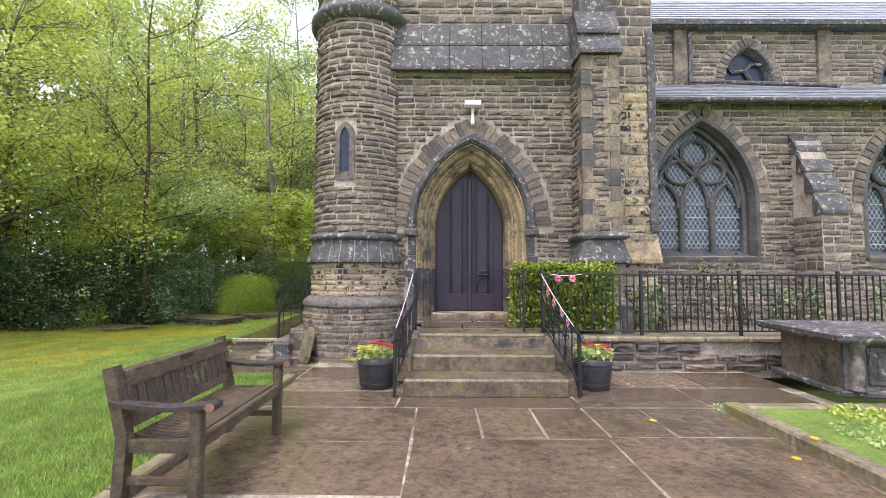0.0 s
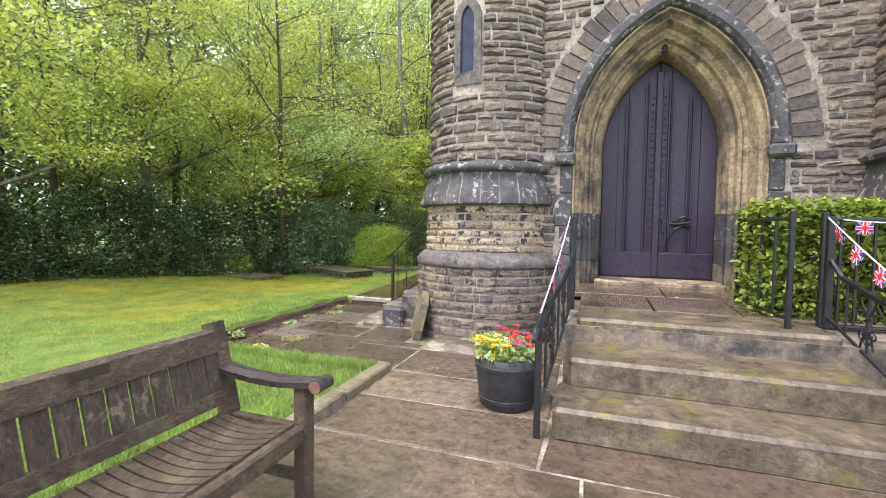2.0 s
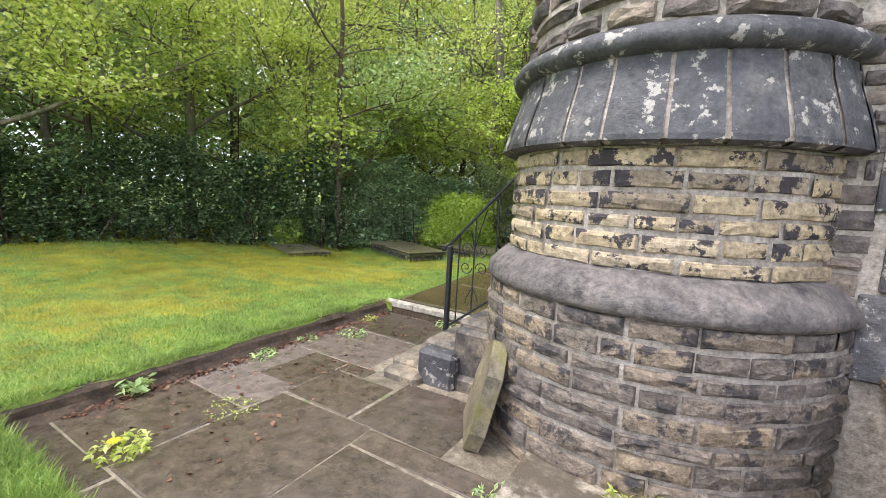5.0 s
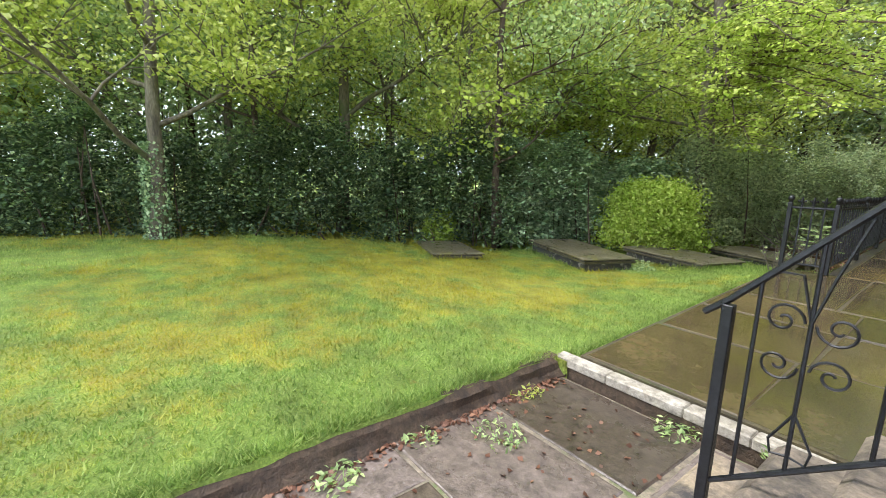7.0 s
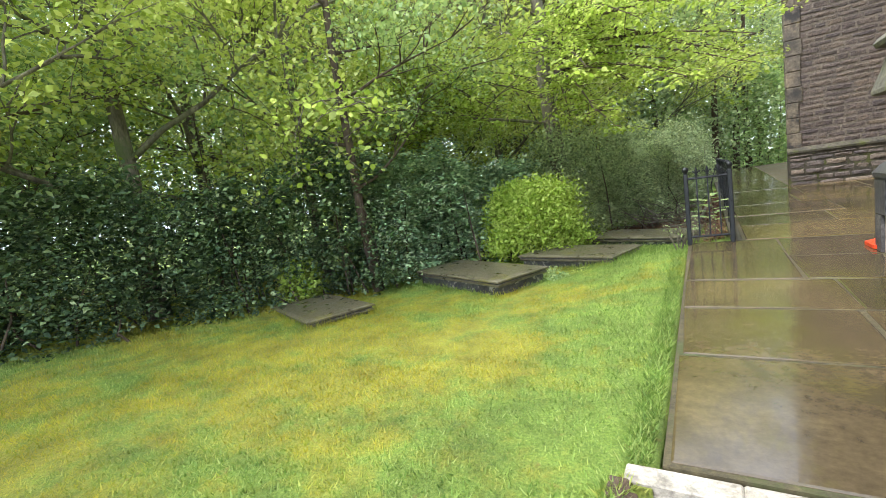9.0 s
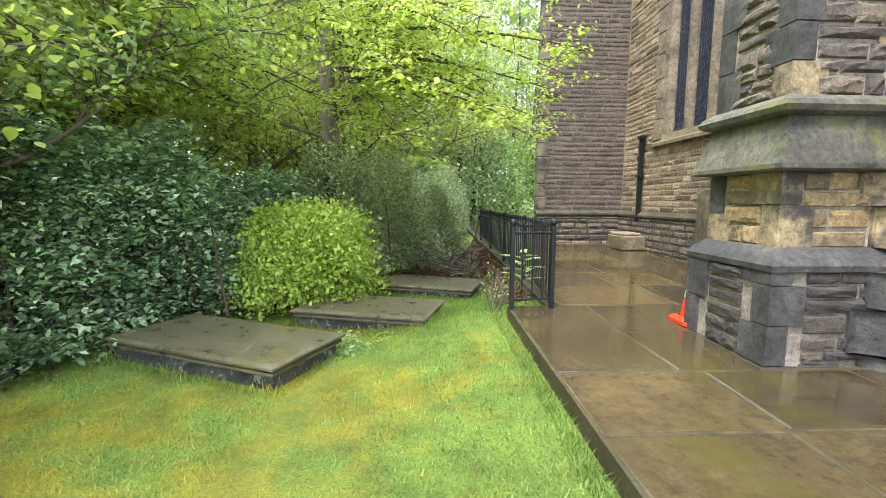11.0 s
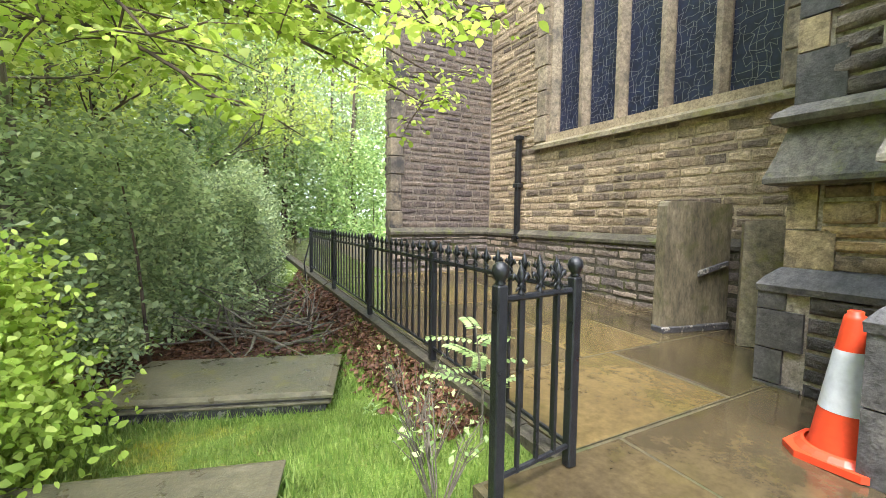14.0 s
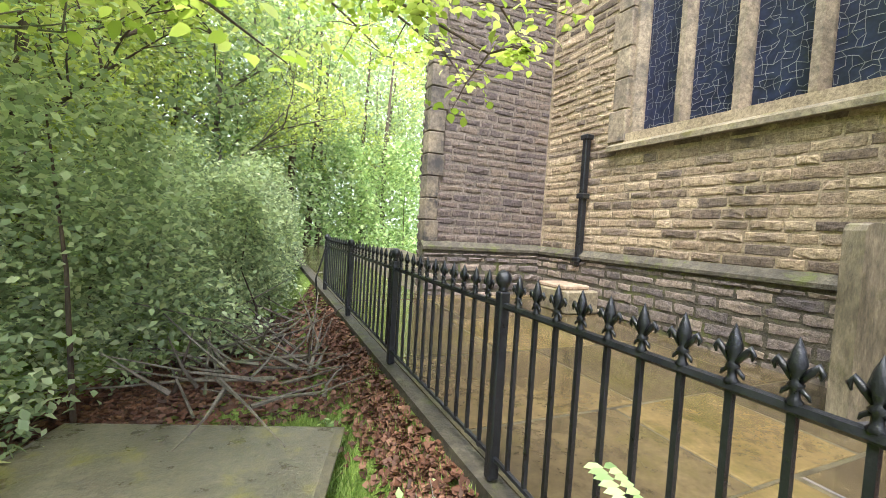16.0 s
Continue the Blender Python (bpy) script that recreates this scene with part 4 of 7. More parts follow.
single_stones([r for r in rects if r[2] < 3.6], put, stone_piece, tower, rng, 0.02)
joined_stones("upper_courses", [r for r in rects if r[2] >= 3.6] + stone_rects(-0.95, 2.4, 6.1, 9.0, rng, (0.12, 0.2), (0.2, 0.55)), put, stone_joined, tower, rng, 0.025, 0.01, "coursed gritstone of the tower")
# voussoirs
for side in (-1, 1):
    a_end = math.acos(ring.c / (ring.r + 0.3))
    n = 17
    for k in range(n):
        a0, a1 = a_end * k / n + 0.006, a_end * (k + 1) / n - 0.006
        r0, r1 = ring.r + 0.17, ring.r + 0.42 + rng.uniform(-0.03, 0.05)
        q = [(0.5 + side * -(ring.c - r * math.cos(a)), WY - 0.03 + rng.uniform(-0.008, 0.004), 2.3 + r * math.sin(a)) for r, a in ((r0, a0), (r1, a0), (r1, a1), (r0, a1))]
        if max(abs(p[0] - 0.5) for p in q) < 1.85:
            part("voussoir", Shape().add(q + [(x, WY + 0.02, z) for x, y, z in q], [(0, 1, 2, 3), (0, 4, 5, 1), (1, 5, 6, 2), (2, 6, 7, 3), (3, 7, 4, 0)]), stone_piece, tower)
# portal orders
portal = thing("door_surround", "pointed moulded sandstone surround with ochre jambs", "door surround", "", "structure")
rows = []
for grow, y in ((0.0, WY - 0.02), (-0.02, WY - 0.02), (-0.035, WY + 0.04), (-0.07, WY + 0.07), (-0.1, WY + 0.05), (-0.12, WY + 0.1), (-0.14, WY + 0.18), (-0.18, WY + 0.2), (-0.2, WY + 0.17),
                (-0.23, WY + 0.2), (-0.24, WY + 0.28), (-0.28, WY + 0.31), (-0.31, WY + 0.29), (-0.33, WY + 0.35), (-0.345, WY + 0.62)):
    rows.append([(u, y, z) for u, z in ring.line(14, grow, 1.52)])
part("orders", Shape().loft(rows), tan_dressed, portal, "ochre moulded jambs and arch rings")
for z0, z1, mat_j in ((0.56, 0.92, brown_dressed), (0.925, 1.2, soot_dressed), (1.205, 1.515, dark_dressed)):
    for side in (0, -1):
        part("jamb_block", Shape().loft([[(row[side][0], row[side][1], z0), (row[side][0], row[side][1], z1)] for row in rows]), mat_j, portal)
hood_rows = []
for grow, y in ((0.17, WY), (0.17, WY - 0.06), (0.13, WY - 0.1), (0.06, WY - 0.1), (0.02, WY - 0.06), (0.0, WY)):
    hood_rows.append([(u, y, z) for u, z in ring.line(16, grow, 2.28)])
part("hood_mould", Shape().loft(hood_rows), dark_dressed, portal, "dark sooted hood mould")
for side in (-1, 1):
    x = 0.5 + side * 1.09
    part("label_stop", Shape().box(x - 0.12, WY - 0.13, 2.1, x + 0.12, WY + 0.02, 2.24, 0.03).box(x - 0.09, WY - 0.11, 2.22, x + 0.09, WY + 0.02, 2.32, 0.03), dark_dressed, portal)
    for z0, z1, w in ((0.59, 1.0, 0.2), (1.0, 1.35, 0.14), (1.35, 1.75, 0.2), (1.75, 2.1, 0.14)):
        xa = 0.5 + side * 1.005
        part("quoin", Shape().box(min(xa, xa + side * w), WY - 0.03, z0 + 0.006, max(xa, xa + side * w), WY + 0.02, z1 - 0.006, 0.01), dark_dressed, portal)

# the door leaves
door = thing("door_1", "closed purple-black double door with iron studs and a large latch", "door", "", "structure")
da = Arch(0.5, 0.655, 0.7, 2.3, 3.42)
DY = 8.38
for side in (-1, 1):
    leaf = None
    edges = [0.012, 0.135, 0.355, 0.47, 0.652]
    for k in range(4):
        u0, u1 = side * edges[k], side * (edges[k + 1] - 0.004)
        top = lambda u: 2.3 + math.sqrt(max(0.0, da.r ** 2 - (abs(u) + da.c) ** 2))
        cols = [u0 + (u1 - u0) * j / 4 for j in range(5)]
        o = [(0.5 + u, 0.705) for u in (u0, u1)][::-1] + [(0.5 + u, max(0.75, top(u) - 0.004)) for u in cols]
        plank = Shape().prism(o, "y", DY + (0.0 if k % 2 else 0.012), DY + 0.07)
        if k == 0:
            leaf = part("door_leaf", plank, door_paint, door)
        else:
            part("plank", plank, door_paint, leaf)
    for u in (edges[1] - 0.02, edges[1] + 0.02, edges[2] - 0.02, edges[2] + 0.025):
        zt = top(u) - 0.16
        part("batten", Shape().box(0.5 + side * u - 0.01, DY - 0.02, 1.05, 0.5 + side * u + 0.01, DY + 0.02, zt, 0.004), door_paint, leaf)
    part("kick_board", Shape().box(0.5 + min(side * 0.03, side * 0.63), DY - 0.016, 0.72, 0.5 + max(side * 0.03, side * 0.63), DY + 0.01, 1.03, 0.008), door_paint, leaf)
part("meeting_bead", Shape().box(0.46, DY - 0.03, 0.72, 0.54, DY + 0.01, 3.3, 0.01), door_paint, door)
for k in range(22):
    for u in (0.43, 0.57):
        part("stud", Shape().lathe(0, 0, [(0.014, 0.0), (0.011, 0.007), (0.0, 0.011)], 0, 2 * math.pi, 6), black_iron, door).matrix_world = pose(u, DY - 0.004, 1.1 + k * 0.09, 90, 0, 0)
latch = Shape().tube([(0.72, DY - 0.05, 1.42), (0.76, DY - 0.07, 1.47), (0.82, DY - 0.07, 1.49), (0.87, DY - 0.05, 1.45), (0.85, DY - 0.05, 1.39)], 0.014, 6)
latch.tube([(0.62, DY - 0.03, 1.1), (0.66, DY - 0.04, 1.24), (0.72, DY - 0.04, 1.33), (0.8, DY - 0.04, 1.38), (0.9, DY - 0.03, 1.36)], 0.013, 6)
latch.tube([(0.66, DY - 0.02, 1.4), (0.76, DY - 0.05, 1.4), (0.88, DY - 0.05, 1.42)], 0.016, 6).box(0.7, DY - 0.03, 1.36, 0.84, DY, 1.46, 0.01)
latch.box(0.57, DY - 0.02, 1.28, 0.62, DY, 1.44, 0.008)
part("latch", latch, black_iron, door, "black iron ring latch")
s = Shape().box(-0.15, DY + 0.08, 0.5, 1.15, DY + 0.14, 3.5)
structure("wall_behind_door", s, door_paint, "dark boards behind the door leaves", "wall")

# string courses above the door
s = Shape()
for z0, z1, out in ((5.12, 5.62, 0.2), (5.62, 6.08, 0.1)):
    x = -0.98
    for w in (0.55, 0.52, 0.6, 0.5, 0.62, 0.62):
        s.prism([(WY + 0.05, z0 + 0.06), (WY - out + 0.03, z0), (WY - out, z0 + 0.02), (WY - out, z0 + 0.07), (WY - out + 0.09, z1), (WY + 0.05, z1)], "x", x + 0.004, x + w - 0.004)
        x += w
part("weathering", s, dark_dressed, tower, "two sooted sloping weathering courses")


# ---------- walls built of faces with coursed stone ----------
def plinth_profile(base_out, z0):
    """Sections (out, z) of the moulded base that runs round the tower."""
    return ([(base_out, z0), (base_out, 0.88)],
            [(base_out, 0.86), (base_out + 0.025, 0.865), (base_out + 0.03, 0.91), (base_out - 0.01, 0.97), (base_out - 0.07, 1.03), (0.0, 1.04)],
            [(0.0, 1.6), (0.09, 1.6), (0.13, 1.615), (0.13, 1.65), (0.08, 1.8), (0.03, 2.0), (0.0, 2.0)],
            [(0.0, 2.0), (0.05, 2.0), (0.1, 2.02), (0.115, 2.06), (0.09, 2.1), (0.03, 2.14), (0.0, 2.15)])


def face_ring(corners, profile, closed=False):
    """Lofts a profile (out, z) round plan corners [(x, y)], mitred, facing right of the way they run."""
    s = Shape()
    n = len(corners)
    rows = []
    for o, z in profile:
        row = []
        for i, (x, y) in enumerate(corners):
            ns = []
            for a, b in ((i - 1, i), (i, i + 1)):
                if 0 <= a and b < n:
                    d = Vector((corners[b][0] - corners[a][0], corners[b][1] - corners[a][1])).normalized()
                    ns.append(Vector((d.y, -d.x)))
            m = ns[0] if len(ns) == 1 else (ns[0] + ns[1]) / (1 + ns[0].dot(ns[1]))
            row.append((x + m.x * o, y + m.y * o, z))
        rows.append(row)
    return s.loft(rows)


def pier(name, corners, z0, z1, label, rng, single_below=0.0, quoin=soot_dressed, proud=0.022, base_out=0.1, pale=False, ledge=None):
    """A pier of coursed stone with the tower's moulded base, quoined at its corners."""
    out = [(x, y) for x, y in corners]
    core = face_ring(out, [(-0.01, z0), (-0.01, z1)])
    wall = structure(name, core, mortar, label, "wall")
    lower, roll, weather, string = plinth_profile(base_out, z0)
    part("plinth_core", face_ring(out, [(base_out - 0.01, z0), (base_out - 0.01, 0.9), (-0.02, 0.92)]), mortar, wall)
    part("plinth_roll", face_ring(out, roll), soot_dressed if pale else dark_dressed, wall, "sooted rounded plinth course")
    part("weathering", face_ring(out, weather), ledge or dark_dressed, wall, "weathered sloping offset")
    part("string_roll", face_ring(out, string), ledge or dark_dressed, wall)
    for i in range(len(out) - 1):
        p, q = Vector((*out[i], 0)), Vector((*out[i + 1], 0))
        along = (q - p).normalized()
        nrm = Vector((along.y, -along.x, 0))
        length = (q - p).length
        ends = (0.17 if i > 0 else 0.0, 0.17 if i < len(out) - 2 else 0.0)
        for lo, hi, o, mat_s, mat_j in ((z0, 0.87, base_out, dark_piece if pale else plinth_piece, stone_joined), (1.03, 1.6, 0.0, ochre_piece if pale else stone_piece, stone_joined), (2.14, z1, 0.0, stone_piece, stone_joined)):
            put = flat_place(p + nrm * o, along, nrm)
            rects = stone_rects(ends[0], length - ends[1], lo, hi, rng, (0.09, 0.17), (0.18, 0.48))
            if hi <= single_below:
                single_stones(rects, put, mat_s, wall, rng, proud * 0.6)
            else:
                joined_stones("courses", rects, put, mat_j, wall, rng, proud)
            if i < len(out) - 2:
                q2 = Vector((*out[i + 2], 0))
                al2 = (q2 - q).normalized()
                n2 = Vector((al2.y, -al2.x, 0))
                corner = q + (nrm + n2) / (1 + nrm.dot(n2)) * o
                z, k = lo, 0
                while z < hi - 0.04:
                    h = min(rng.uniform(0.22, 0.36), hi - z)
                    if hi - z - h < 0.1:
                        h = hi - z
                    la, lb = (0.26, 0.15) if k % 2 else (0.15, 0.26)
                    e, g = 0.016, 0.005
                    c0, c1 = corner + (nrm * e + n2 * e) / (1 + nrm.dot(n2)), corner
                    pts = [c1 - along * la - nrm * 0.02, c1 - along * la + nrm * e, c0, c1 + al2 * lb + n2 * e, c1 + al2 * lb - n2 * 0.02]
                    part("quoin", Shape().prism([(v.x, v.y) for v in pts], "z", z + g, z + h - g), quoin if lo < 1.0 else rng.choice([quoin, brown_dressed, brown_dressed, jamb_stone] if not pale else [quoin, tan_dressed, tan_dressed]), wall)
                    z += h
                    k += 1
    return wall


rng = random.Random(51)
pier("wall_buttress_front", [(2.36, 7.84), (2.36, 7.22), (2.98, 7.22), (2.98, 7.9)], 0.4, 5.2, "tower buttress of coursed gritstone with dark quoins", rng, 1.7)
butt = bpy.data.objects["wall_buttress_front"]
s = Shape()
for z0, z1, o0, o1 in ((5.2, 5.62, 0.1, -0.06), (5.6, 6.1, 0.0, -0.2)):
    s.add([(2.3, 7.22 - o0, z0), (3.04, 7.22 - o0, z0), (3.04, 7.22 - o0, z0 + 0.07), (2.3, 7.22 - o0, z0 + 0.07), (2.3, 7.22 - o1, z1), (3.04, 7.22 - o1, z1), (2.3, 7.9, z1), (3.04, 7.9, z1), (2.3, 7.9, z0), (3.04, 7.9, z0)],
          [(0, 1, 2, 3), (3, 2, 5, 4), (4, 5, 7, 6), (0, 3, 4, 6, 8), (1, 9, 7, 5, 2), (0, 8, 9, 1)])
s.box(2.4, 7.42, 6.0, 2.94, 7.9, 9.0)
part("weathering", s, dark_dressed, butt, "sloping sooted weathering slabs")
# the paler return pier between tower and aisle
rng = random.Random(52)
s = Shape().box(2.98, 7.95, 0.3, 3.95, 9.3, 9.0)
link = structure("wall_link_pier", s, mortar, "pale sandstone pier between tower and aisle", "wall")
single_stones(stone_rects(0.0, 0.97, 0.45, 5.0, rng, (0.14, 0.24), (0.25, 0.5)), flat_place((2.98, 7.95, 0), (1, 0, 0), (0, -1, 0)), pale_piece, link, rng, 0.02)
joined_stones("courses", stone_rects(0.0, 0.97, 5.0, 9.0, rng, (0.14, 0.24), (0.25, 0.5)), flat_place((2.98, 7.95, 0), (1, 0, 0), (0, -1, 0)), stone_joined, link, rng, 0.02)
part("pier_base", Shape().prism([(7.95, 1.6), (7.82, 1.62), (7.82, 1.7), (7.93, 2.0), (7.95, 2.1)], "x", 2.98, 3.98), tan_dressed, link)
part("dark_strip", Shape().box(3.82, 7.9, 2.2, 3.97, 8.0, 6.0, 0.01), dark_dressed, link)

# ---------- aisle ----------
AY = 9.3
aw = [Arch(5.65, 1.12, 1.82, 3.0, 4.8), Arch(10.3, 1.12, 1.82, 3.0, 4.8), Arch(14.9, 1.12, 1.82, 3.0, 4.8)]
aisle = pierced_wall("wall_aisle", (0, AY, 0), (1, 0, 0), (0, -1, 0), [(3.9, 0.2), (18, 0.2), (18, 5.3), (3.9, 5.3)], [w.line(12) for w in aw], 0.7, mortar, "aisle wall of tan coursed gritstone")
rng = random.Random(61)
blocked = lambda u, z: any(w.inside(u, z, 0.3 if z > 2.9 else 0.06) for w in aw)
joined_stones("courses", stone_rects(3.9, 18, 0.45, 5.2, rng, (0.08, 0.17), (0.2, 0.6), blocked=blocked), flat_place((0, AY, 0), (1, 0, 0), (0, -1, 0)), stone_joined, aisle, rng, 0.03, 0.01, "tan coursed gritstone of the aisle")


def tube_arch(s, arch, y, r, n=10, grow=0.0, bottom=None):
    s.tube([(u, y, z) for u, z in arch.line(n, grow, bottom)], r, 6)


for i, w in enumerate(aw):
    win = thing("window_aisle_%d" % (i + 1), "three-light pointed window with sooted stone tracery and leaded glass", "window", "aisle windows", "structure")
    part("frame", Shape().loft([[(u, y, z) for u, z in w.line(14, g)] for g, y in ((0.08, AY - 0.035), (0.0, AY - 0.035), (-0.06, AY + 0.1), (-0.06, AY + 0.2), (-0.13, AY + 0.22), (-0.13, AY + 0.4))]), soot_dressed, win)
    part("window_sill", Shape().prism([(AY - 0.08, 1.72), (AY - 0.08, 1.78), (AY + 0.4, 1.96), (AY + 0.4, 1.72)], "x", w.u - 1.18, w.u + 1.18), soot_dressed, win)
    t = Shape()
    for k in (-1, 1):
        t.box(w.u + k * 0.34 - 0.055, AY + 0.2, 1.85, w.u + k * 0.34 + 0.055, AY + 0.36, 3.2, 0.03)
    for k in (-1, 0, 1):
        tube_arch(t, Arch(w.u + k * 0.67, 0.28, 2.9, 2.95, 3.45 + (0.2 if k == 0 else 0)), AY + 0.28, 0.05, 6)
    for k in (-1, 1):
        t.tube([(w.u + k * 0.34 + 0.32 * math.cos(a), AY + 0.28, 3.72 + 0.26 * math.sin(a)) for a in [2 * math.pi * q / 14 for q in range(15)]], 0.045, 6)
        t.tube([(w.u + k * 1.0, AY + 0.28, 3.0), (w.u + k * 0.9, AY + 0.28, 3.5), (w.u + k * 0.5, AY + 0.28, 4.1), (w.u, AY + 0.28, 3.6)], 0.05, 6)
    t.tube([(w.u + 0.3 * math.cos(a), AY + 0.28, 4.15 + 0.3 * math.sin(a)) for a in [2 * math.pi * q / 16 for q in range(17)]], 0.05, 6)
    part("tracery", t, soot_dressed, win, "curving stone tracery")
    part("pane", Shape().add([(u, AY + 0.33, z) for u, z in w.line(12, -0.1)], [tuple(range(27))]), pale_glass, win)
    g = Shape()
    step = 0.105
    for k in range(-32, 33):
        for sgn in (-1, 1):
            run = []
            for q in range(0, 61):
                z = 1.9 + q * 0.05
                u = w.u + k * step + sgn * (z - 1.9) * 0.62
                if w.inside(u, z, -0.13):
                    run.append((u, z))
                elif run:
                    break
            if len(run) > 1:
                g.tube([(run[0][0], AY + 0.32, run[0][1]), (run[-1][0], AY + 0.32, run[-1][1])], 0.008, 3, False)
    for z in (2.1, 2.4, 2.7, 3.0):
        g.tube([(w.u - 1.0, AY + 0.315, z), (w.u + 1.0, AY + 0.315, z)], 0.012, 4)
    part("lead_lattice", g, lead_pale, win, "pale diamond lead lattice")
    for side in (-1, 1):
        for k in range(15):
            a_end = math.acos(w.c / (w.r + 0.2))
            a0, a1 = a_end * k / 15 + 0.006, a_end * (k + 1) / 15 - 0.006
            q = [(w.u - side * (w.c - r * math.cos(a)), AY - 0.04, w.spring + r * math.sin(a)) for r, a in ((w.r + 0.08, a0), (w.r + 0.3, a0), (w.r + 0.3, a1), (w.r + 0.08, a1))]
            part("voussoir", Shape().add(q + [(x, AY + 0.02, z) for x, y, z in q], [(0, 1, 2, 3), (0, 4, 5, 1), (1, 5, 6, 2), (2, 6, 7, 3), (3, 7, 4, 0)]), stone_piece, win)
for i, bx in enumerate((7.85, 12.5)):
    s = Shape()
    w = 0.27
    s.prism([(AY, 0.3), (AY - 0.72, 0.3), (AY - 0.72, 2.75), (AY - 0.45, 3.4), (AY - 0.15, 4.3), (AY, 4.4)], "x", bx - w, bx + w)
    b = structure("wall_aisle_buttress", s, mortar, "stepped aisle buttress with dark sloping slabs", "buttress")
    t = Shape()
    for k in range(4):
        y0, y1 = AY - 0.78 + k * 0.18, AY - 0.58 + k * 0.18
        z0, z1 = 2.66 + k * 0.46, 3.14 + k * 0.46
        t.prism([(y0, z0), (y0, z0 + 0.06), (y1 + 0.03, z1), (y1 + 0.03, z0)], "x", bx - w - 0.04, bx + w + 0.04)
    part("slope_slab", t, dark_dressed, b, "dark stepped weathering slabs")
    for pt, al, nn, ln in (((bx - w, AY - 0.72, 0), (1, 0, 0), (0, -1, 0), 2 * w), ((bx - w, AY, 0), (0, -1, 0), (-1, 0, 0), 0.72)):
        joined_stones("courses", stone_rects(0, ln, 0.4, 2.66, rng, (0.12, 0.2), (0.2, 0.4)), flat_place(pt, al, nn), stone_joined, b, rng, 0.02)

# lean-to roof, clerestory and nave roof
CY = 12.3


def slates(name, x0, x1, y0, z0, y1, z1, rows, label):
    rr = random.Random(rows)
    d = Vector((0, y1 - y0, z1 - z0))
    up = Vector((0, -(z1 - z0), y1 - y0)).normalized()
    s = Shape()
    for r in range(rows):
        x = x0 - rr.uniform(0, 0.3)
        while x < x1:
            w = rr.uniform(0.25, 0.36)
            a, b = Vector((max(x, x0), y0, z0)) + d * (r / rows), Vector((max(x, x0), y0, z0)) + d * min(1.0, (r + 1.15) / rows)
            e = Vector((min(x + w, x1) - max(x, x0) - 0.006, 0, 0))
            t0, t1 = up * (0.03 + rr.uniform(0, 0.006)), up * 0.012
            if e.x > 0.02:
                s.add([a + t0, a + e + t0, b + e + t1, b + t1, a, a + e], [(0, 1, 2, 3), (4, 5, 1, 0)])
            x += w
    base = Shape().add([(x0, y0, z0), (x1, y0, z0), (x1, y1, z1), (x0, y1, z1), (x0, y0, z0 - 0.12), (x1, y0, z0 - 0.12), (x1, y1, z1 - 0.12), (x0, y1, z1 - 0.12)],
                       [(0, 1, 2, 3), (4, 5, 6, 7), (0, 1, 5, 4), (1, 2, 6, 5), (2, 3, 7, 6), (3, 0, 4, 7)])
    roof = structure(name, base, dark_dressed, label, "roof")
    ob = part("slates", s, slate, roof, "overlapping grey slates")
    ob["kind"] = "stuff"
    return roof


slates("roof_aisle", 3.9, 18, AY - 0.25, 5.2, CY, 6.95, 9, "lean-to aisle roof of blue-grey slate")
s = Shape()
s.tube([(3.95, AY - 0.3, 5.16), (18, AY - 0.3, 5.16)], 0.06, 8)
g = tagged(part("gutter", s, dark_dressed), "dark half-round gutter along the aisle eaves", "gutter")
s = Shape().tube([(4.02, AY - 0.3, 5.12), (4.02, AY - 0.18, 4.95), (4.0, AY - 0.06, 4.8), (4.0, AY - 0.06, 0.45)], 0.05, 8)
tagged(part("downpipe", s, dark_dressed), "dark iron downpipe on the aisle wall", "downpipe")
cw = [Arch(8.9, 0.72, 7.0, 7.02, 8.1), Arch(13.5, 0.72, 7.0, 7.02, 8.1), Arch(5.35, 0.6, 7.0, 7.02, 8.1)]
cler = pierced_wall("wall_clerestory", (0, CY, 0), (1, 0, 0), (0, -1, 0), [(3.0, 5), (22, 5), (22, 8.75), (3.0, 8.75)], [w.line(8) for w in cw], 0.6, mortar, "clerestory wall of pale coursed stone")
blocked2 = lambda u, z: any(w.inside(u, z, 0.25) for w in cw)
joined_stones("courses", stone_rects(3.0, 22, 6.9, 8.6, rng, (0.1, 0.18), (0.25, 0.6), blocked=blocked2), flat_place((0, CY, 0), (1, 0, 0), (0, -1, 0)), stone_joined, cler, rng, 0.03)
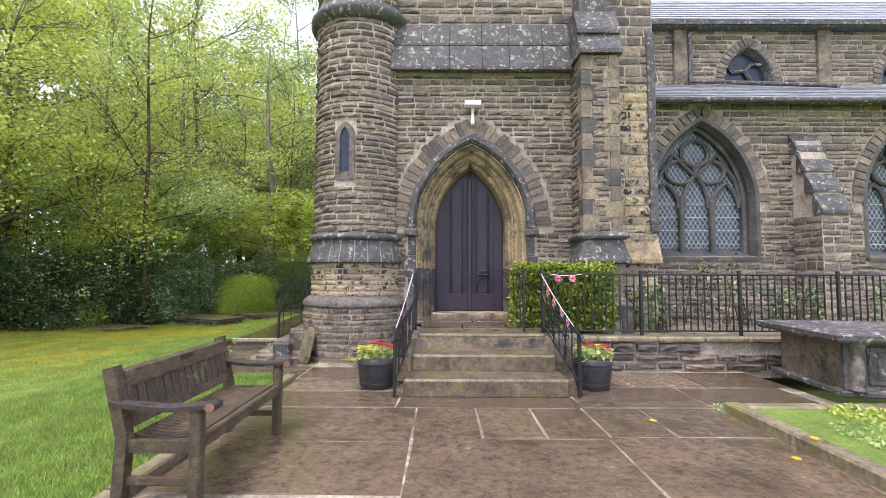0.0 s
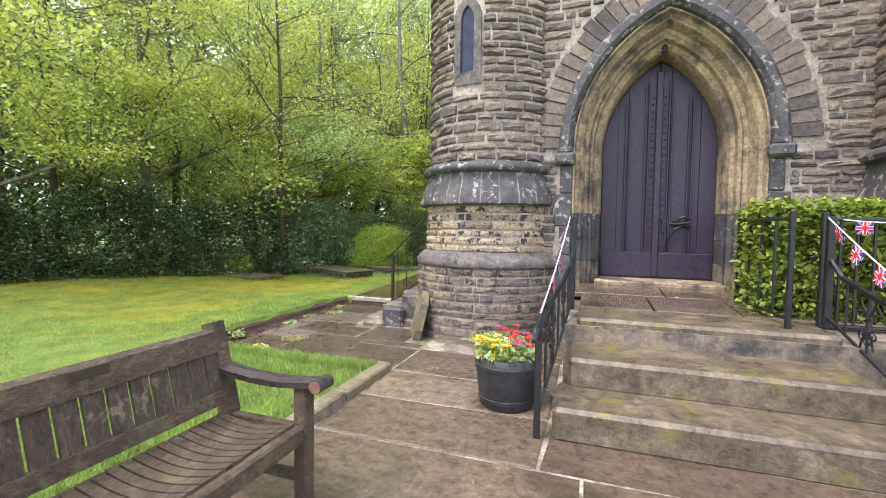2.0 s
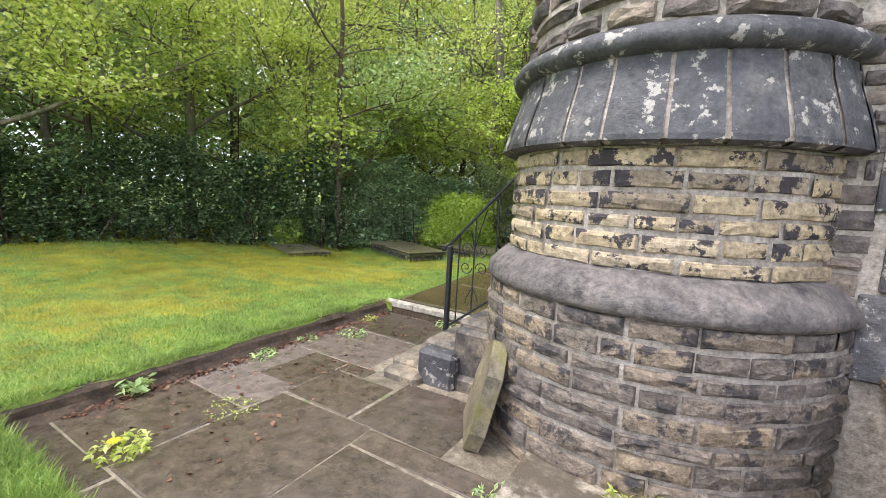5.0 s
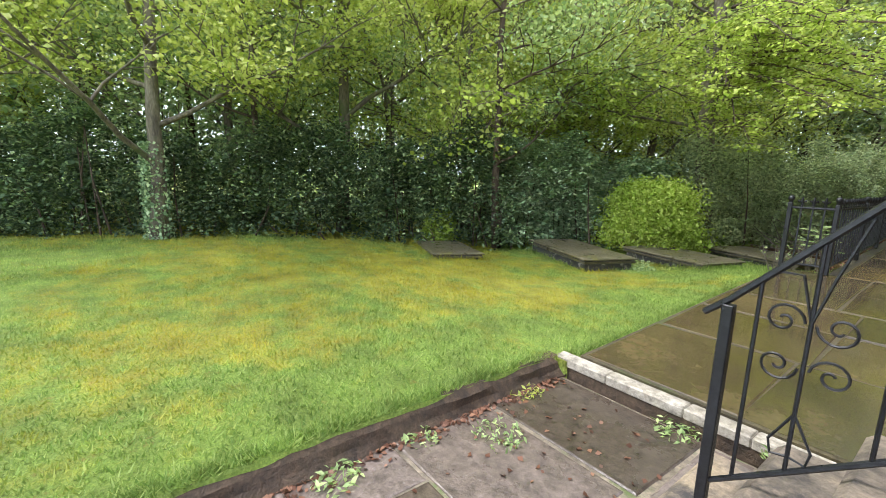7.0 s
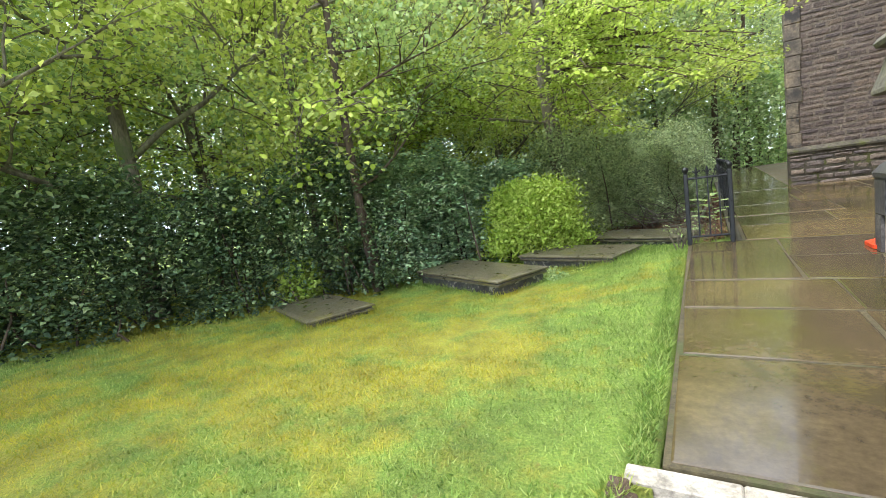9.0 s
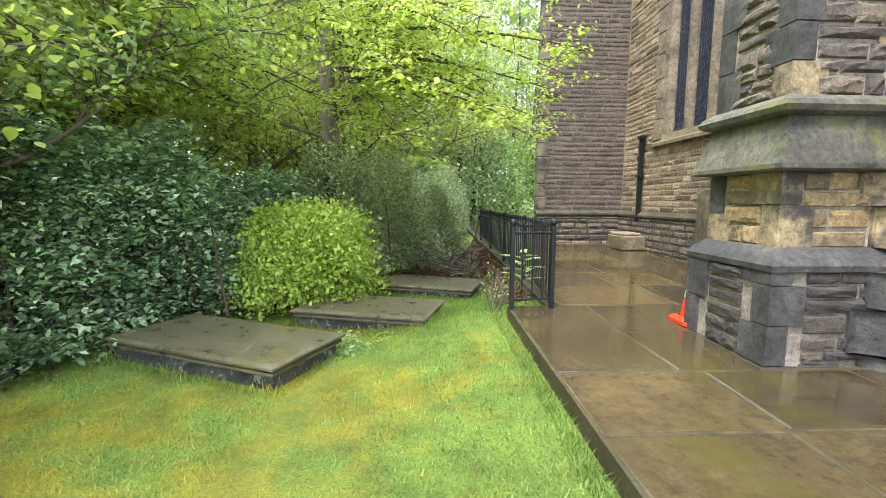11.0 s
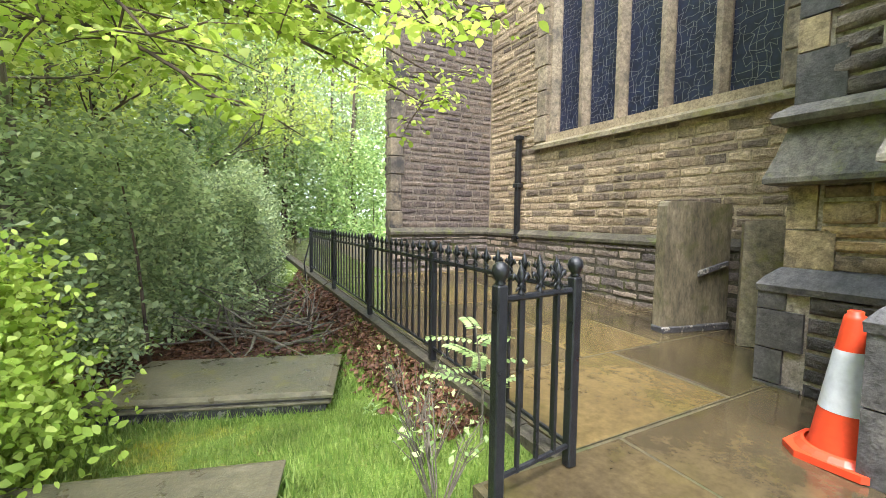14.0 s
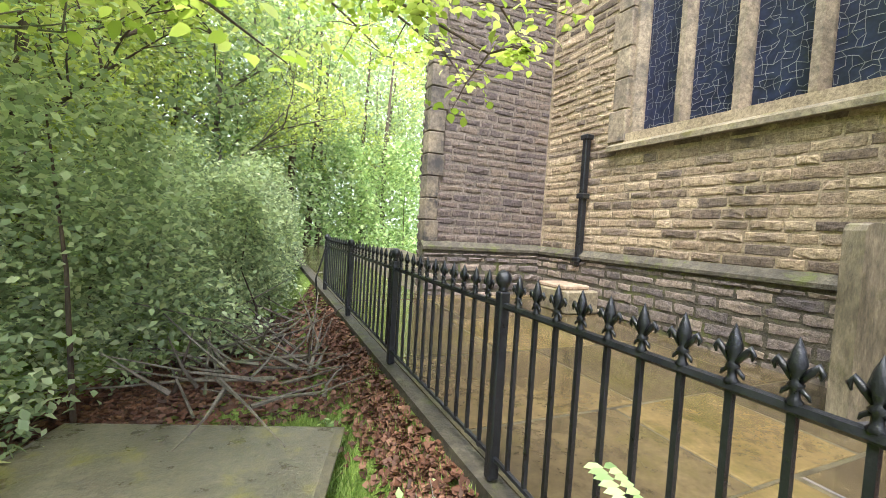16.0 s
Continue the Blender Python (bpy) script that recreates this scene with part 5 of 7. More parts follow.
for i, w in enumerate(cw):
    win = thing("window_clerestory_%d" % (i + 1), "small curved triangular clerestory window", "window", "clerestory windows", "structure")
    part("frame", Shape().loft([[(u, y, z) for u, z in w.line(8, g)] for g, y in ((0.06, CY - 0.04), (0.0, CY - 0.04), (-0.08, CY + 0.2))]), dark_dressed, win)
    part("pane", Shape().add([(u, CY + 0.2, z) for u, z in w.line(8, -0.04)], [tuple(range(19))]), dark_glass, win)
    t = Shape()
    for a in (0.5, 2.6, 4.7):
        t.tube([(w.u, CY + 0.15, 7.45), (w.u + 0.35 * math.cos(a + 0.5), CY + 0.15, 7.4 + 0.3 * math.sin(a + 0.5)), (w.u + 0.6 * math.cos(a), CY + 0.15, 7.4 + 0.5 * math.sin(a))], 0.06, 6)
    part("tracery", t, dark_dressed, win)
    for side in (-1, 1):
        for k in range(11):
            a_end = math.acos(w.c / (w.r + 0.2))
            a0, a1 = a_end * k / 11 + 0.01, a_end * (k + 1) / 11 - 0.01
            q = [(w.u - side * (w.c - r * math.cos(a)), CY - 0.04, w.spring + r * math.sin(a)) for r, a in ((w.r + 0.06, a0), (w.r + 0.26, a0), (w.r + 0.26, a1), (w.r + 0.06, a1))]
            part("voussoir", Shape().add(q + [(x, CY + 0.02, z) for x, y, z in q], [(0, 1, 2, 3), (0, 4, 5, 1), (1, 5, 6, 2), (2, 6, 7, 3), (3, 7, 4, 0)]), stone_piece, win)
for bx in (6.9, 11.1):
    part("pilaster", Shape().box(bx - 0.2, CY - 0.1, 6.9, bx + 0.2, CY + 0.1, 8.6, 0.02), brown_dressed, cler)
s = Shape().tube([(7.15, CY - 0.12, 8.5), (7.15, CY - 0.12, 7.0), (7.3, CY - 0.25, 6.95), (9.2, CY - 1.2, 6.45), (10.2, CY - 1.45, 6.3)], 0.055, 8)
tagged(part("downpipe", s, dark_dressed), "dark downpipe falling across the lean-to roof", "downpipe")
part("corbel_table", Shape().box(3.0, CY - 0.3, 8.58, 22, CY + 0.1, 8.75, 0.02), dark_dressed, cler)
slates("roof_nave", 3.0, 22, CY - 0.35, 8.72, CY + 3.2, 11.6, 10, "steep nave roof of blue-grey slate")

# ---------- west side: tower wall, corner buttress, chancel window wall ----------
rng = random.Random(71)
pier("wall_west", [(-0.4, 13.85), (-1.8, 13.85), (-1.8, 13.0), (-2.68, 13.0), (-2.68, 12.25), (-1.8, 12.25), (-1.8, 8.6)], -0.1, 9.0, "west wall and corner buttress of coursed gritstone", rng, 1.7, pale=True, ledge=lichen_ledge)
west = bpy.data.objects["wall_west"]

WX = -0.5
lights = [(14.6, 15.12), (15.26, 15.78), (15.92, 16.44), (16.58, 17.10), (17.24, 17.76)]
hole = [(14.52, 2.72), (17.84, 2.72), (17.84, 6.3), (16.9, 7.6), (16.18, 8.1), (15.4, 7.6), (14.52, 6.3)]
winwall = pierced_wall("wall_window", (WX, 0, 0), (0, 1, 0), (-1, 0, 0), [(13.8, -0.1), (19.5, -0.1), (19.5, 9.5), (13.8, 9.5)], [hole], 0.6, tan_mortar, "tall wall of tan coursed gritstone round the great window")
blocked3 = lambda u, z: 14.28 < u < 18.05 and z > 2.6
rects = stone_rects(13.86, 19.38, 1.16, 9.4, rng, (0.075, 0.15), (0.16, 0.5), 0.013, blocked3)
put = flat_place((WX, 0, 0), (0, 1, 0), (-1, 0, 0))
near = [r for r in rects if r[2] < 2.55]
single_stones(near, put, tan_piece, winwall, rng, 0.009)
joined_stones("upper_courses", [r for r in rects if r[2] >= 2.55], put, tan_joined, winwall, rng, 0.011, 0.01, "tan coursed gritstone above the sill")
joined_stones("lower_courses", stone_rects(13.86, 19.38, 0.1, 1.02, rng, (0.08, 0.15), (0.18, 0.5), 0.012), flat_place((WX - 0.1, 0, 0), (0, 1, 0), (-1, 0, 0)), stone_joined, winwall, rng, 0.01, 0.08)
part("plinth", Shape().prism([(WX + 0.01, 0.0), (WX - 0.1, 0.0), (WX - 0.1, 1.04), (WX - 0.13, 1.05), (WX - 0.13, 1.09), (WX - 0.03, 1.17), (WX + 0.01, 1.17)], "y", 13.86, 19.4), kerb_stone, winwall, "damp sloping plinth course")
great = thing("window_great", "great five-light window of dark leaded glass with stone mullions", "window", "", "structure")
s = Shape()
for u in (14.53, 15.19, 15.85, 16.51, 17.17, 17.83):
    e = 0.075 if 14.6 < u < 17.8 else 0.1
    o = [(u - e, 0.0), (u + e, 0.0), (u + e, -0.1), (u + 0.035, -0.2), (u - 0.035, -0.2), (u - e, -0.1)]
    mm = Shape().add([(WX + 0.26 + d, v, z) for z in (2.7, 7.9) for v, d in o], [(0, 1, 7, 6), (1, 2, 8, 7), (2, 3, 9, 8), (3, 4, 10, 9), (4, 5, 11, 10), (5, 0, 6, 11)])
    part("mullion", mm, jamb_stone, great)
rr = random.Random(4)
for u0, u1 in ((14.30, 14.526), (17.834, 18.06)):
    z = 2.62
    while z < 7.5:
        h = rr.uniform(0.3, 0.5)
        part("jamb_stone", Shape().box(WX - 0.028, u0 + rr.uniform(-0.1, 0.02) if u0 < 15 else u0, z + 0.005, WX + 0.25, u1 if u0 < 15 else u1 + rr.uniform(-0.02, 0.1), z + h - 0.005, 0.012), jamb_stone, great)
        z += h
part("window_sill", Shape().prism([(WX - 0.09, 2.5), (WX - 0.09, 2.56), (WX + 0.24, 2.75), (WX + 0.24, 2.5)], "y", 14.3, 18.06), mossy, great, "mossy sloping sill")
for u0, u1 in lights:
    part("pane", Shape().box(WX + 0.2, u0 - 0.05, 2.7, WX + 0.215, u1 + 0.05, 7.9), dark_glass, great)
    g = Shape()
    cols = 8
    zs = [2.74 + 0.068 * k for k in range(58)]
    grid = [[(u0 + (u1 - u0) * c / cols + rr.uniform(-0.026, 0.026), z + rr.uniform(-0.026, 0.026)) for c in range(cols + 1)] for z in zs]
    for j in range(len(zs)):
        for c in range(cols + 1):
            if j + 1 < len(zs) and rr.random() < 0.72:
                p, q = grid[j][c], grid[j + 1][c]
                g.tube([(WX + 0.197, p[0], p[1]), (WX + 0.197, q[0], q[1])], 0.0032, 3, False)
            if c < cols and rr.random() < 0.72:
                p, q = grid[j][c], grid[j][c + 1]
                g.tube([(WX + 0.197, p[0], p[1]), (WX + 0.197, q[0], q[1])], 0.0032, 3, False)
    part("lead_lines", g, lead, great, "irregular lead lines of stained glass")

s = Shape().box(-2.55, 19.42, -0.1, 3.0, 19.7, 10.0).box(0.4, 19.7, -0.1, 3.0, 26.0, 9.8)
proj = structure("wall_transept", s, umber_mortar, "projecting end wall of dark coursed gritstone", "wall")
joined_stones("courses", stone_rects(0.16, 2.05, 1.16, 9.9, rng, (0.08, 0.14), (0.16, 0.42), 0.012), flat_place((-2.55, 19.42, 0), (1, 0, 0), (0, -1, 0)), umber_joined, proj, rng, 0.009, 0.01, "dark coursed gritstone")
joined_stones("lower_courses", stone_rects(0, 2.05, 0.2, 1.02, rng, (0.09, 0.15), (0.2, 0.5)), flat_place((-2.6, 19.34, 0), (1, 0, 0), (0, -1, 0)), stone_joined, proj, rng, 0.025, 0.08)
joined_stones("side_courses", stone_rects(0, 0.12, 0.2, 9.9, rng, (0.1, 0.16), (0.2, 0.4)), flat_place((-2.55, 19.72, 0), (0, -1, 0), (-1, 0, 0)), stone_joined, proj, rng, 0.025)
part("plinth", Shape().prism([(19.42, 0.0), (19.33, 0.0), (19.33, 1.04), (19.3, 1.06), (19.3, 1.1), (19.4, 1.18), (19.42, 1.18)], "x", -2.62, -0.55), kerb_stone, proj)
z = 1.16
while z < 9.8:
    part("quoin", Shape().box(-2.59, 19.385, z + 0.005, -2.59 + rng.uniform(0.17, 0.3), 19.6, z + 0.31, 0.012), brown_dressed, proj)
    z += 0.315
# backs of the tower so that the church is closed
structure("wall_tower_core", Shape().box(-1.6, 8.9, -0.1, 2.9, 13.8, 9.5), mortar, "plain tower masonry", "wall")
structure("wall_nave_core", Shape().box(0.15, 13.85, 0, 3.0, 19.4, 9.5), mortar, "plain nave masonry", "wall")
structure("wall_aisle_back", Shape().box(3.9, 10.6, 0, 18, 10.8, 5.2), mortar, "plain inner aisle wall", "wall")


# ---------- woodland ----------
def grow(rng, height, spread, trunk_r, lean=(0, 0), limbs=9, first=0.28, droop=0.0, fork=2, limb=0.42):
    """A tapered trunk with limbs; returns the wood and the twig ends."""
    wood, tips = Shape(), []
    spine = []
    x = y = 0.0
    n = 9
    for k in range(n + 1):
        spine.append(Vector((x, y, height * k / n)))
        x += lean[0] / n + rng.uniform(-0.1, 0.1)
        y += lean[1] / n + rng.uniform(-0.1, 0.1)
    radii = [trunk_r * (1.25 if k == 0 else 1.0 - 0.88 * k / n) for k in range(n + 1)]
    wood.tube(spine, radii, 9)

    def branch(p, d, length, r, level):
        pts, q = [p.copy()], p.copy()
        steps = 5
        for k in range(steps):
            d = (d + Vector((rng.uniform(-0.25, 0.25), rng.uniform(-0.25, 0.25), rng.uniform(-0.12, 0.2) - droop * (k / steps)))).normalized()
            q = q + d * length / steps
            pts.append(q.copy())
        wood.tube(pts, [r * (1 - 0.8 * k / steps) for k in range(steps + 1)], 5 if level == 0 else 4, False)
        if level >= fork:
            tips.extend(pts[2:])
            return
        for k in range(2, steps + 1):
            for _ in range(2 if level == 0 else 1):
                a = rng.uniform(0, 2 * math.pi)
                nd = (d + 0.9 * Vector((math.cos(a), math.sin(a), rng.uniform(-0.2, 0.5)))).normalized()
                branch(pts[k], nd, length * rng.uniform(0.35, 0.6), r * 0.45, level + 1)
        tips.append(pts[-1])

    for k in range(limbs):
        f = first + (1 - first) * k / limbs
        i = min(int(f * n), n - 1)
        p = spine[i].lerp(spine[i + 1], f * n - i)
        a = k * 2.4 + rng.uniform(-0.5, 0.5)
        d = Vector((math.cos(a), math.sin(a), rng.uniform(0.15, 0.7))).normalized()
        branch(p, d, spread * (1.1 - 0.6 * f) * rng.uniform(0.8, 1.2), trunk_r * limb * (1.1 - 0.7 * f), 0)
    tips.append(spine[-1])
    return wood, tips


def leaf_cloud(tips, per, radius, seed, flat=0.45):
    rr = np.random.default_rng(seed)
    t = np.array([tuple(p) for p in tips])
    c = np.repeat(t, per, axis=0)
    o = rr.normal(size=c.shape) * radius
    o[:, 2] *= flat
    return c + o


def make_tree(name, seed, height, spread, r, leaf, size, per, label, lean=(0, 0), limbs=9, first=0.28, droop=0.0, wood_mat=None, cloud=0.33, cap=26000):
    rr = random.Random(seed)
    wood, tips = grow(rr, height, spread, r, lean, limbs, first, droop)
    tree = thing(name, label, "tree", "woodland trees")
    part("trunk", wood, wood_mat or bark, tree, "", True)
    pts = leaf_cloud(tips, per, cloud, seed, 0.3)
    pts = pts[(pts[:, 2] < 5.0) | (np.random.default_rng(seed + 1).uniform(0, 1, len(pts)) < 0.33)]
    if len(pts) > cap:
        pts = pts[np.random.default_rng(seed).permutation(len(pts))[:cap]]
    ob = new("crown", leaves_mesh("crown", pts, size, leaf, 0.3, seed))
    ob.parent = tree
    return tree


kinds = [make_tree("broadleaf_tree", 11, 10.5, 3.4, 0.15, leaf_spring, 0.064, 24, "tall young broadleaf tree in fresh spring leaf", limbs=14, first=0.12, cap=16500, cloud=0.33),
         make_tree("broadleaf_tree", 12, 11.5, 3.0, 0.12, leaf_mid, 0.062, 24, "slim woodland tree with mid-green leaves", limbs=15, first=0.1, cap=16500, cloud=0.33),
         make_tree("broadleaf_tree", 13, 9.5, 3.4, 0.13, leaf_spring, 0.064, 24, "spreading woodland tree with yellow-green leaves", limbs=13, first=0.14, cap=16500, cloud=0.33),
         make_tree("thin_tree", 14, 11.5, 2.2, 0.08, leaf_mid, 0.058, 14, "slender dark-stemmed tree with sparse foliage", limbs=14, first=0.15, wood_mat=dark_bark, cap=9000, cloud=0.3)]
spots = [(-11.65, 7.3, 2), (-11.9, 10.9, 0), (-11.4, 14.2, 2), (-14.8, 9.2, 1), (-13.2, 12.8, 0), (-12.6, 17.2, 0), (-9.2, 19.3, 2), (-14.6, 4.2, 0), (-15.8, 1.0, 2), (-17, 6.2, 1),
         (-14.2, 17.5, 2), (-8.2, 23.5, 0), (-5.6, 27.5, 2), (-17.8, -3.0, 1), (-18.5, 10.5, 1), (-11, 24, 0),
         (-3.4, 32, 0), (1.0, 35, 2), (-8.8, 12.8, 3), (-12.8, 9.4, 3), (-10.2, 17.6, 3), (-17, 17, 0), (-7.4, 20.4, 3), (-20.5, 3.5, 0)]
rng = random.Random(77)
first_use = set()
for x, y, k in spots:
    m = pose(x, y, lawn_height(x, y) - 0.05, 0, 0, rng.uniform(0, 360))
    if k in first_use:
        copy_thing(kinds[k], m)
    else:
        kinds[k].matrix_world = m
        first_use.add(k)

for x, y, k in ((-13.5, 23.0, 0), (-9.5, 28.0, 1), (-16.5, 25.5, 2), (-19.5, 19.5, 0), (-12.0, 31.0, 1), (-22.0, 12.0, 2), (-21.0, 5.0, 0)):
    copy_thing(kinds[k], pose(x, y, -0.1, 0, 0, rng.uniform(0, 360)) @ Matrix.Scale(1.75, 4))

# the beech whose branches hang over the railings
rr = random.Random(5)
wood, tips = grow(rr, 11.0, 4.4, 0.22, (0.3, -0.3), 11, 0.24, 0.3, limb=0.2)
beech = thing("beech_tree", "grey-barked beech with drooping lime-green spring leaves", "tree")
part("trunk", wood, bark, beech, "", True)
pts = leaf_cloud(tips, 7, 0.26, 9, 0.3)
keep = (pts[:, 2] < 4.4) | (np.random.default_rng(4).uniform(0, 1, len(pts)) < 0.12)
pts = pts[keep]
ob = new("crown", leaves_mesh("crown", pts, 0.068, leaf_lime, 0.3, 9, 1.3, 0.3, True))
ob.parent = beech
beech.matrix_world = pose(-6.9, 17.6, -0.15, 0, 0, 200)
# its lowest branches, which sweep down towards the lawn and the wall
rr = random.Random(15)
low_wood, spray = Shape(), []
SWEEPS = [((-6.1 + 0.42 * (k % 7) + rr.uniform(-0.2, 0.2), 14.4 + 0.75 * (k // 7) + rr.uniform(-0.25, 0.25), 2.3 + 0.42 * (k % 4) + rr.uniform(-0.1, 0.1)), 3.6 + 0.4 * (k % 4)) for k in (1, 3, 4, 6, 8, 11, 13, 15, 18, 20)]
for reach, start in (*SWEEPS, ((-6.1, 15.4, 2.35), 3.4), ((-5.3, 14.9, 1.95), 3.0), ((-5.1, 15.6, 2.7), 3.6), ((-4.3, 15.6, 2.75), 3.8), ((-3.6, 15.9, 2.65), 4.0), ((-3.3, 17.3, 2.9), 4.2), ((-4.2, 17.0, 3.3), 4.4), ((-2.9, 16.6, 3.5), 4.8),
                      ((-6.6, 14.6, 3.5), 4.6), ((-5.6, 15.6, 3.6), 4.8), ((-4.6, 14.9, 3.7), 5.0), ((-3.5, 18.6, 3.3), 4.4), ((-5.2, 18.0, 2.9), 3.8)):
    a, b = Vector((-6.85, 17.55, start)), Vector(reach)
    mid = a.lerp(b, 0.5) + Vector((0, 0, 0.35))
    pts = [a.lerp(mid, f).lerp(mid.lerp(b, f), f) for f in [k / 9 for k in range(10)]]
    low_wood.tube(pts, [0.04 * (1 - 0.85 * k / 9) for k in range(10)], 5, False)
    for k in range(3, 10):
        for _ in range(3):
            d = Vector((rr.uniform(-1, 1), rr.uniform(-1, 1), rr.uniform(-0.35, 0.1))).normalized() * rr.uniform(0.2, 0.55)
            low_wood.tube([pts[k], pts[k] + d * 0.6 + Vector((0, 0, 0.03)), pts[k] + d], [0.007, 0.005, 0.002], 4, False)
            spray += [pts[k] + d * f for f in (0.45, 0.7, 1.0)]
branches = tagged(part("low_limb", low_wood, dark_bark, beech), "", "", "", "stuff")
branches.matrix_parent_inverse = beech.matrix_world.inverted()
ob = new("low_foliage", leaves_mesh("low_foliage", leaf_cloud(spray, 9, 0.1, 19, 0.3), 0.05, leaf_lime, 0.5, 19, 1.3, 0.3, True))
ob.parent = beech
ob.matrix_parent_inverse = beech.matrix_world.inverted()


beech["group"] = "beeches by the tombs"
copy_thing(beech, pose(-10.3, 17.3, -0.15, 0, 0, 190))


def shrub(name, seed, n, shape_of, size, leaf, label, stems=12, height=1.8, category="shrub", up=0.3, stem_mat=None, kind="", rounded=False):
    """A bush: leaves scattered in the volume that shape_of draws, over a few stems."""
    r = np.random.default_rng(seed)
    bush = thing(name, label, category, "", kind)
    pts = shape_of(r, n)
    ob = new("foliage", leaves_mesh("foliage", pts, size, leaf, up, seed, 1.6, 0.0, rounded))
    ob.parent = bush
    q = random.Random(seed)
    s = Shape()
    for k in range(stems):
        p = pts[q.randrange(len(pts))]
        base = Vector((p[0] + q.uniform(-0.3, 0.3), p[1] + q.uniform(-0.3, 0.3), lawn_height(p[0], p[1]) - 0.03))
        mid = base.lerp(Vector(p), 0.5) + Vector((q.uniform(-0.1, 0.1), q.uniform(-0.1, 0.1), 0))
        s.tube([base, mid, Vector(p)], [0.02, 0.014, 0.006], 5, False)
    if stems:
        tagged(part("stem", s, stem_mat or dark_bark, bush), "", "", "", "stuff")
    return bush


def clumped(draw, per, radius, flat=0.7):
    """Gathers a bush's leaves into sprays with dark gaps between them."""
    def gather(r, n):
        c = np.repeat(draw(r, n // per), per, axis=0)
        return c + r.normal(size=c.shape) * np.array([radius, radius, radius * flat])
    return gather


def along_line(line, half, low, high, lump=0.35):
    """Points in a thick uneven strip along a line on the plan."""
    line = np.array(line, dtype=float)
    seg = np.linalg.norm(np.diff(line, axis=0), axis=1)
    cum = np.concatenate([[0], np.cumsum(seg)])

    def draw(r, n):
        t = r.uniform(0, cum[-1], n)
        i = np.clip(np.searchsorted(cum, t) - 1, 0, len(seg) - 1)
        f = (t - cum[i]) / seg[i]
        p = line[i] + (line[i + 1] - line[i]) * f[:, None]
        d = (line[i + 1] - line[i]) / seg[i][:, None]
        nrm = np.stack([-d[:, 1], d[:, 0]], axis=1)
        top = high + lump * (np.sin(t * 1.7) * 0.5 + np.sin(t * 4.3 + 1) * 0.3 + np.sin(t * 9.1) * 0.2)
        h = r.uniform(0, 1, n) ** 0.85
        w = half * (1 - 0.35 * h) * (1 + 0.25 * np.sin(t * 3.1 + h * 5))
        side = np.sign(r.uniform(-1, 1, n)) * (1 - r.uniform(0, 1, n) ** 1.6 * 0.6)
        xy = p + nrm * (w * side)[:, None]
        z = low + (top - low) * h
        return np.column_stack([xy, z])
    return draw


shrub("hedge", 21, 78000, clumped(along_line([(-14.3, 2.0), (-13.5, 5.2), (-12.7, 7.4), (-11.6, 9.4), (-10.9, 11.3), (-9.6, 12.7), (-8.9, 13.4)], 0.72, -0.05, 2.0, 0.5), 26, 0.12), 0.052, leaf_dark, "dark evergreen hedge along the lawn edge", 90, 2.0, "hedge", 0.5)
shrub("hedge", 22, 30000, clumped(along_line([(-14.6, 2.0), (-15.5, -3.0), (-15.8, -7.0)], 0.8, -0.1, 2.1, 0.5), 22, 0.14), 0.07, leaf_dark, "dark evergreen hedge along the lawn edge", 25, 2.0, "hedge")
shrub("evergreen_shrub", 23, 44000, clumped(along_line([(-9.4, 13.2), (-8.8, 14.2), (-8.3, 15.4), (-7.8, 16.8)], 0.8, -0.12, 1.85, 0.6), 24, 0.14, 0.4), 0.055, leaf_ever, "dense dark evergreen shrub behind the ledger tombs", 40, 2.0, up=0.8)


def mound(cx, cy, rx, ry, z0, top):
    def draw(r, n):
        a, u = r.uniform(0, 2 * np.pi, n), r.uniform(0, 1, n)
        z = r.uniform(0, 1, n)
        k = np.sqrt(1 - z ** 2 * 0.8) * (0.6 + 0.45 * u ** 0.6) * (1 + 0.13 * np.sin(a * 5) * np.cos(z * 7) + 0.08 * np.sin(a * 13 + z * 17) + 0.05 * r.normal(size=n))
        return np.column_stack([cx + rx * k * np.cos(a), cy + ry * k * np.sin(a), z0 + (top - z0) * z * (1 + 0.08 * np.sin(a * 4))])
    return draw


shrub("lime_shrub", 31, 34000, clumped(mound(-6.97, 15.25, 0.78, 0.76, 0.05, 1.18), 34, 0.16, 0.45), 0.035, leaf_bush, "bright lime-green leafy shrub by the ledger tombs", 18, 1.3, up=0.05, rounded=True)
shrub("lime_shrub", 32, 2200, mound(-9.85, 12.15, 0.4, 0.35, -0.1, 0.55), 0.06, leaf_bush, "small lime-green shrub at the hedge foot", 8, 0.5)
shrub("grey_shrub", 33, 80000, clumped(along_line([(-7.2, 16.9), (-6.4, 17.9), (-5.6, 19.4), (-5.1, 21.5), (-4.8, 25.0)], 0.95, 0.0, 1.95, 0.7), 20, 0.11, 0.8), 0.044, leaf_grey, "grey-green twiggy shrub beside the railings", 26, 1.8)
shrub("understorey", 34, 15000, clumped(along_line([(-16.5, 4.0), (-15, 8), (-13.2, 11.5), (-11.8, 14.0)], 1.3, 0.2, 4.2, 0.8), 20, 0.3, 0.3), 0.075, leaf_mid, "shady green understorey of the wood", 25, 3.0, "undergrowth", kind="stuff")
shrub("understorey", 36, 22000, clumped(along_line([(-11.5, 14.5), (-9.8, 17.8), (-8.0, 20.5), (-6.8, 25)], 1.3, 0.2, 4.6, 0.8), 24, 0.3, 0.3), 0.065, leaf_spring, "bright young understorey of the wood", 25, 3.0, "undergrowth", kind="stuff")
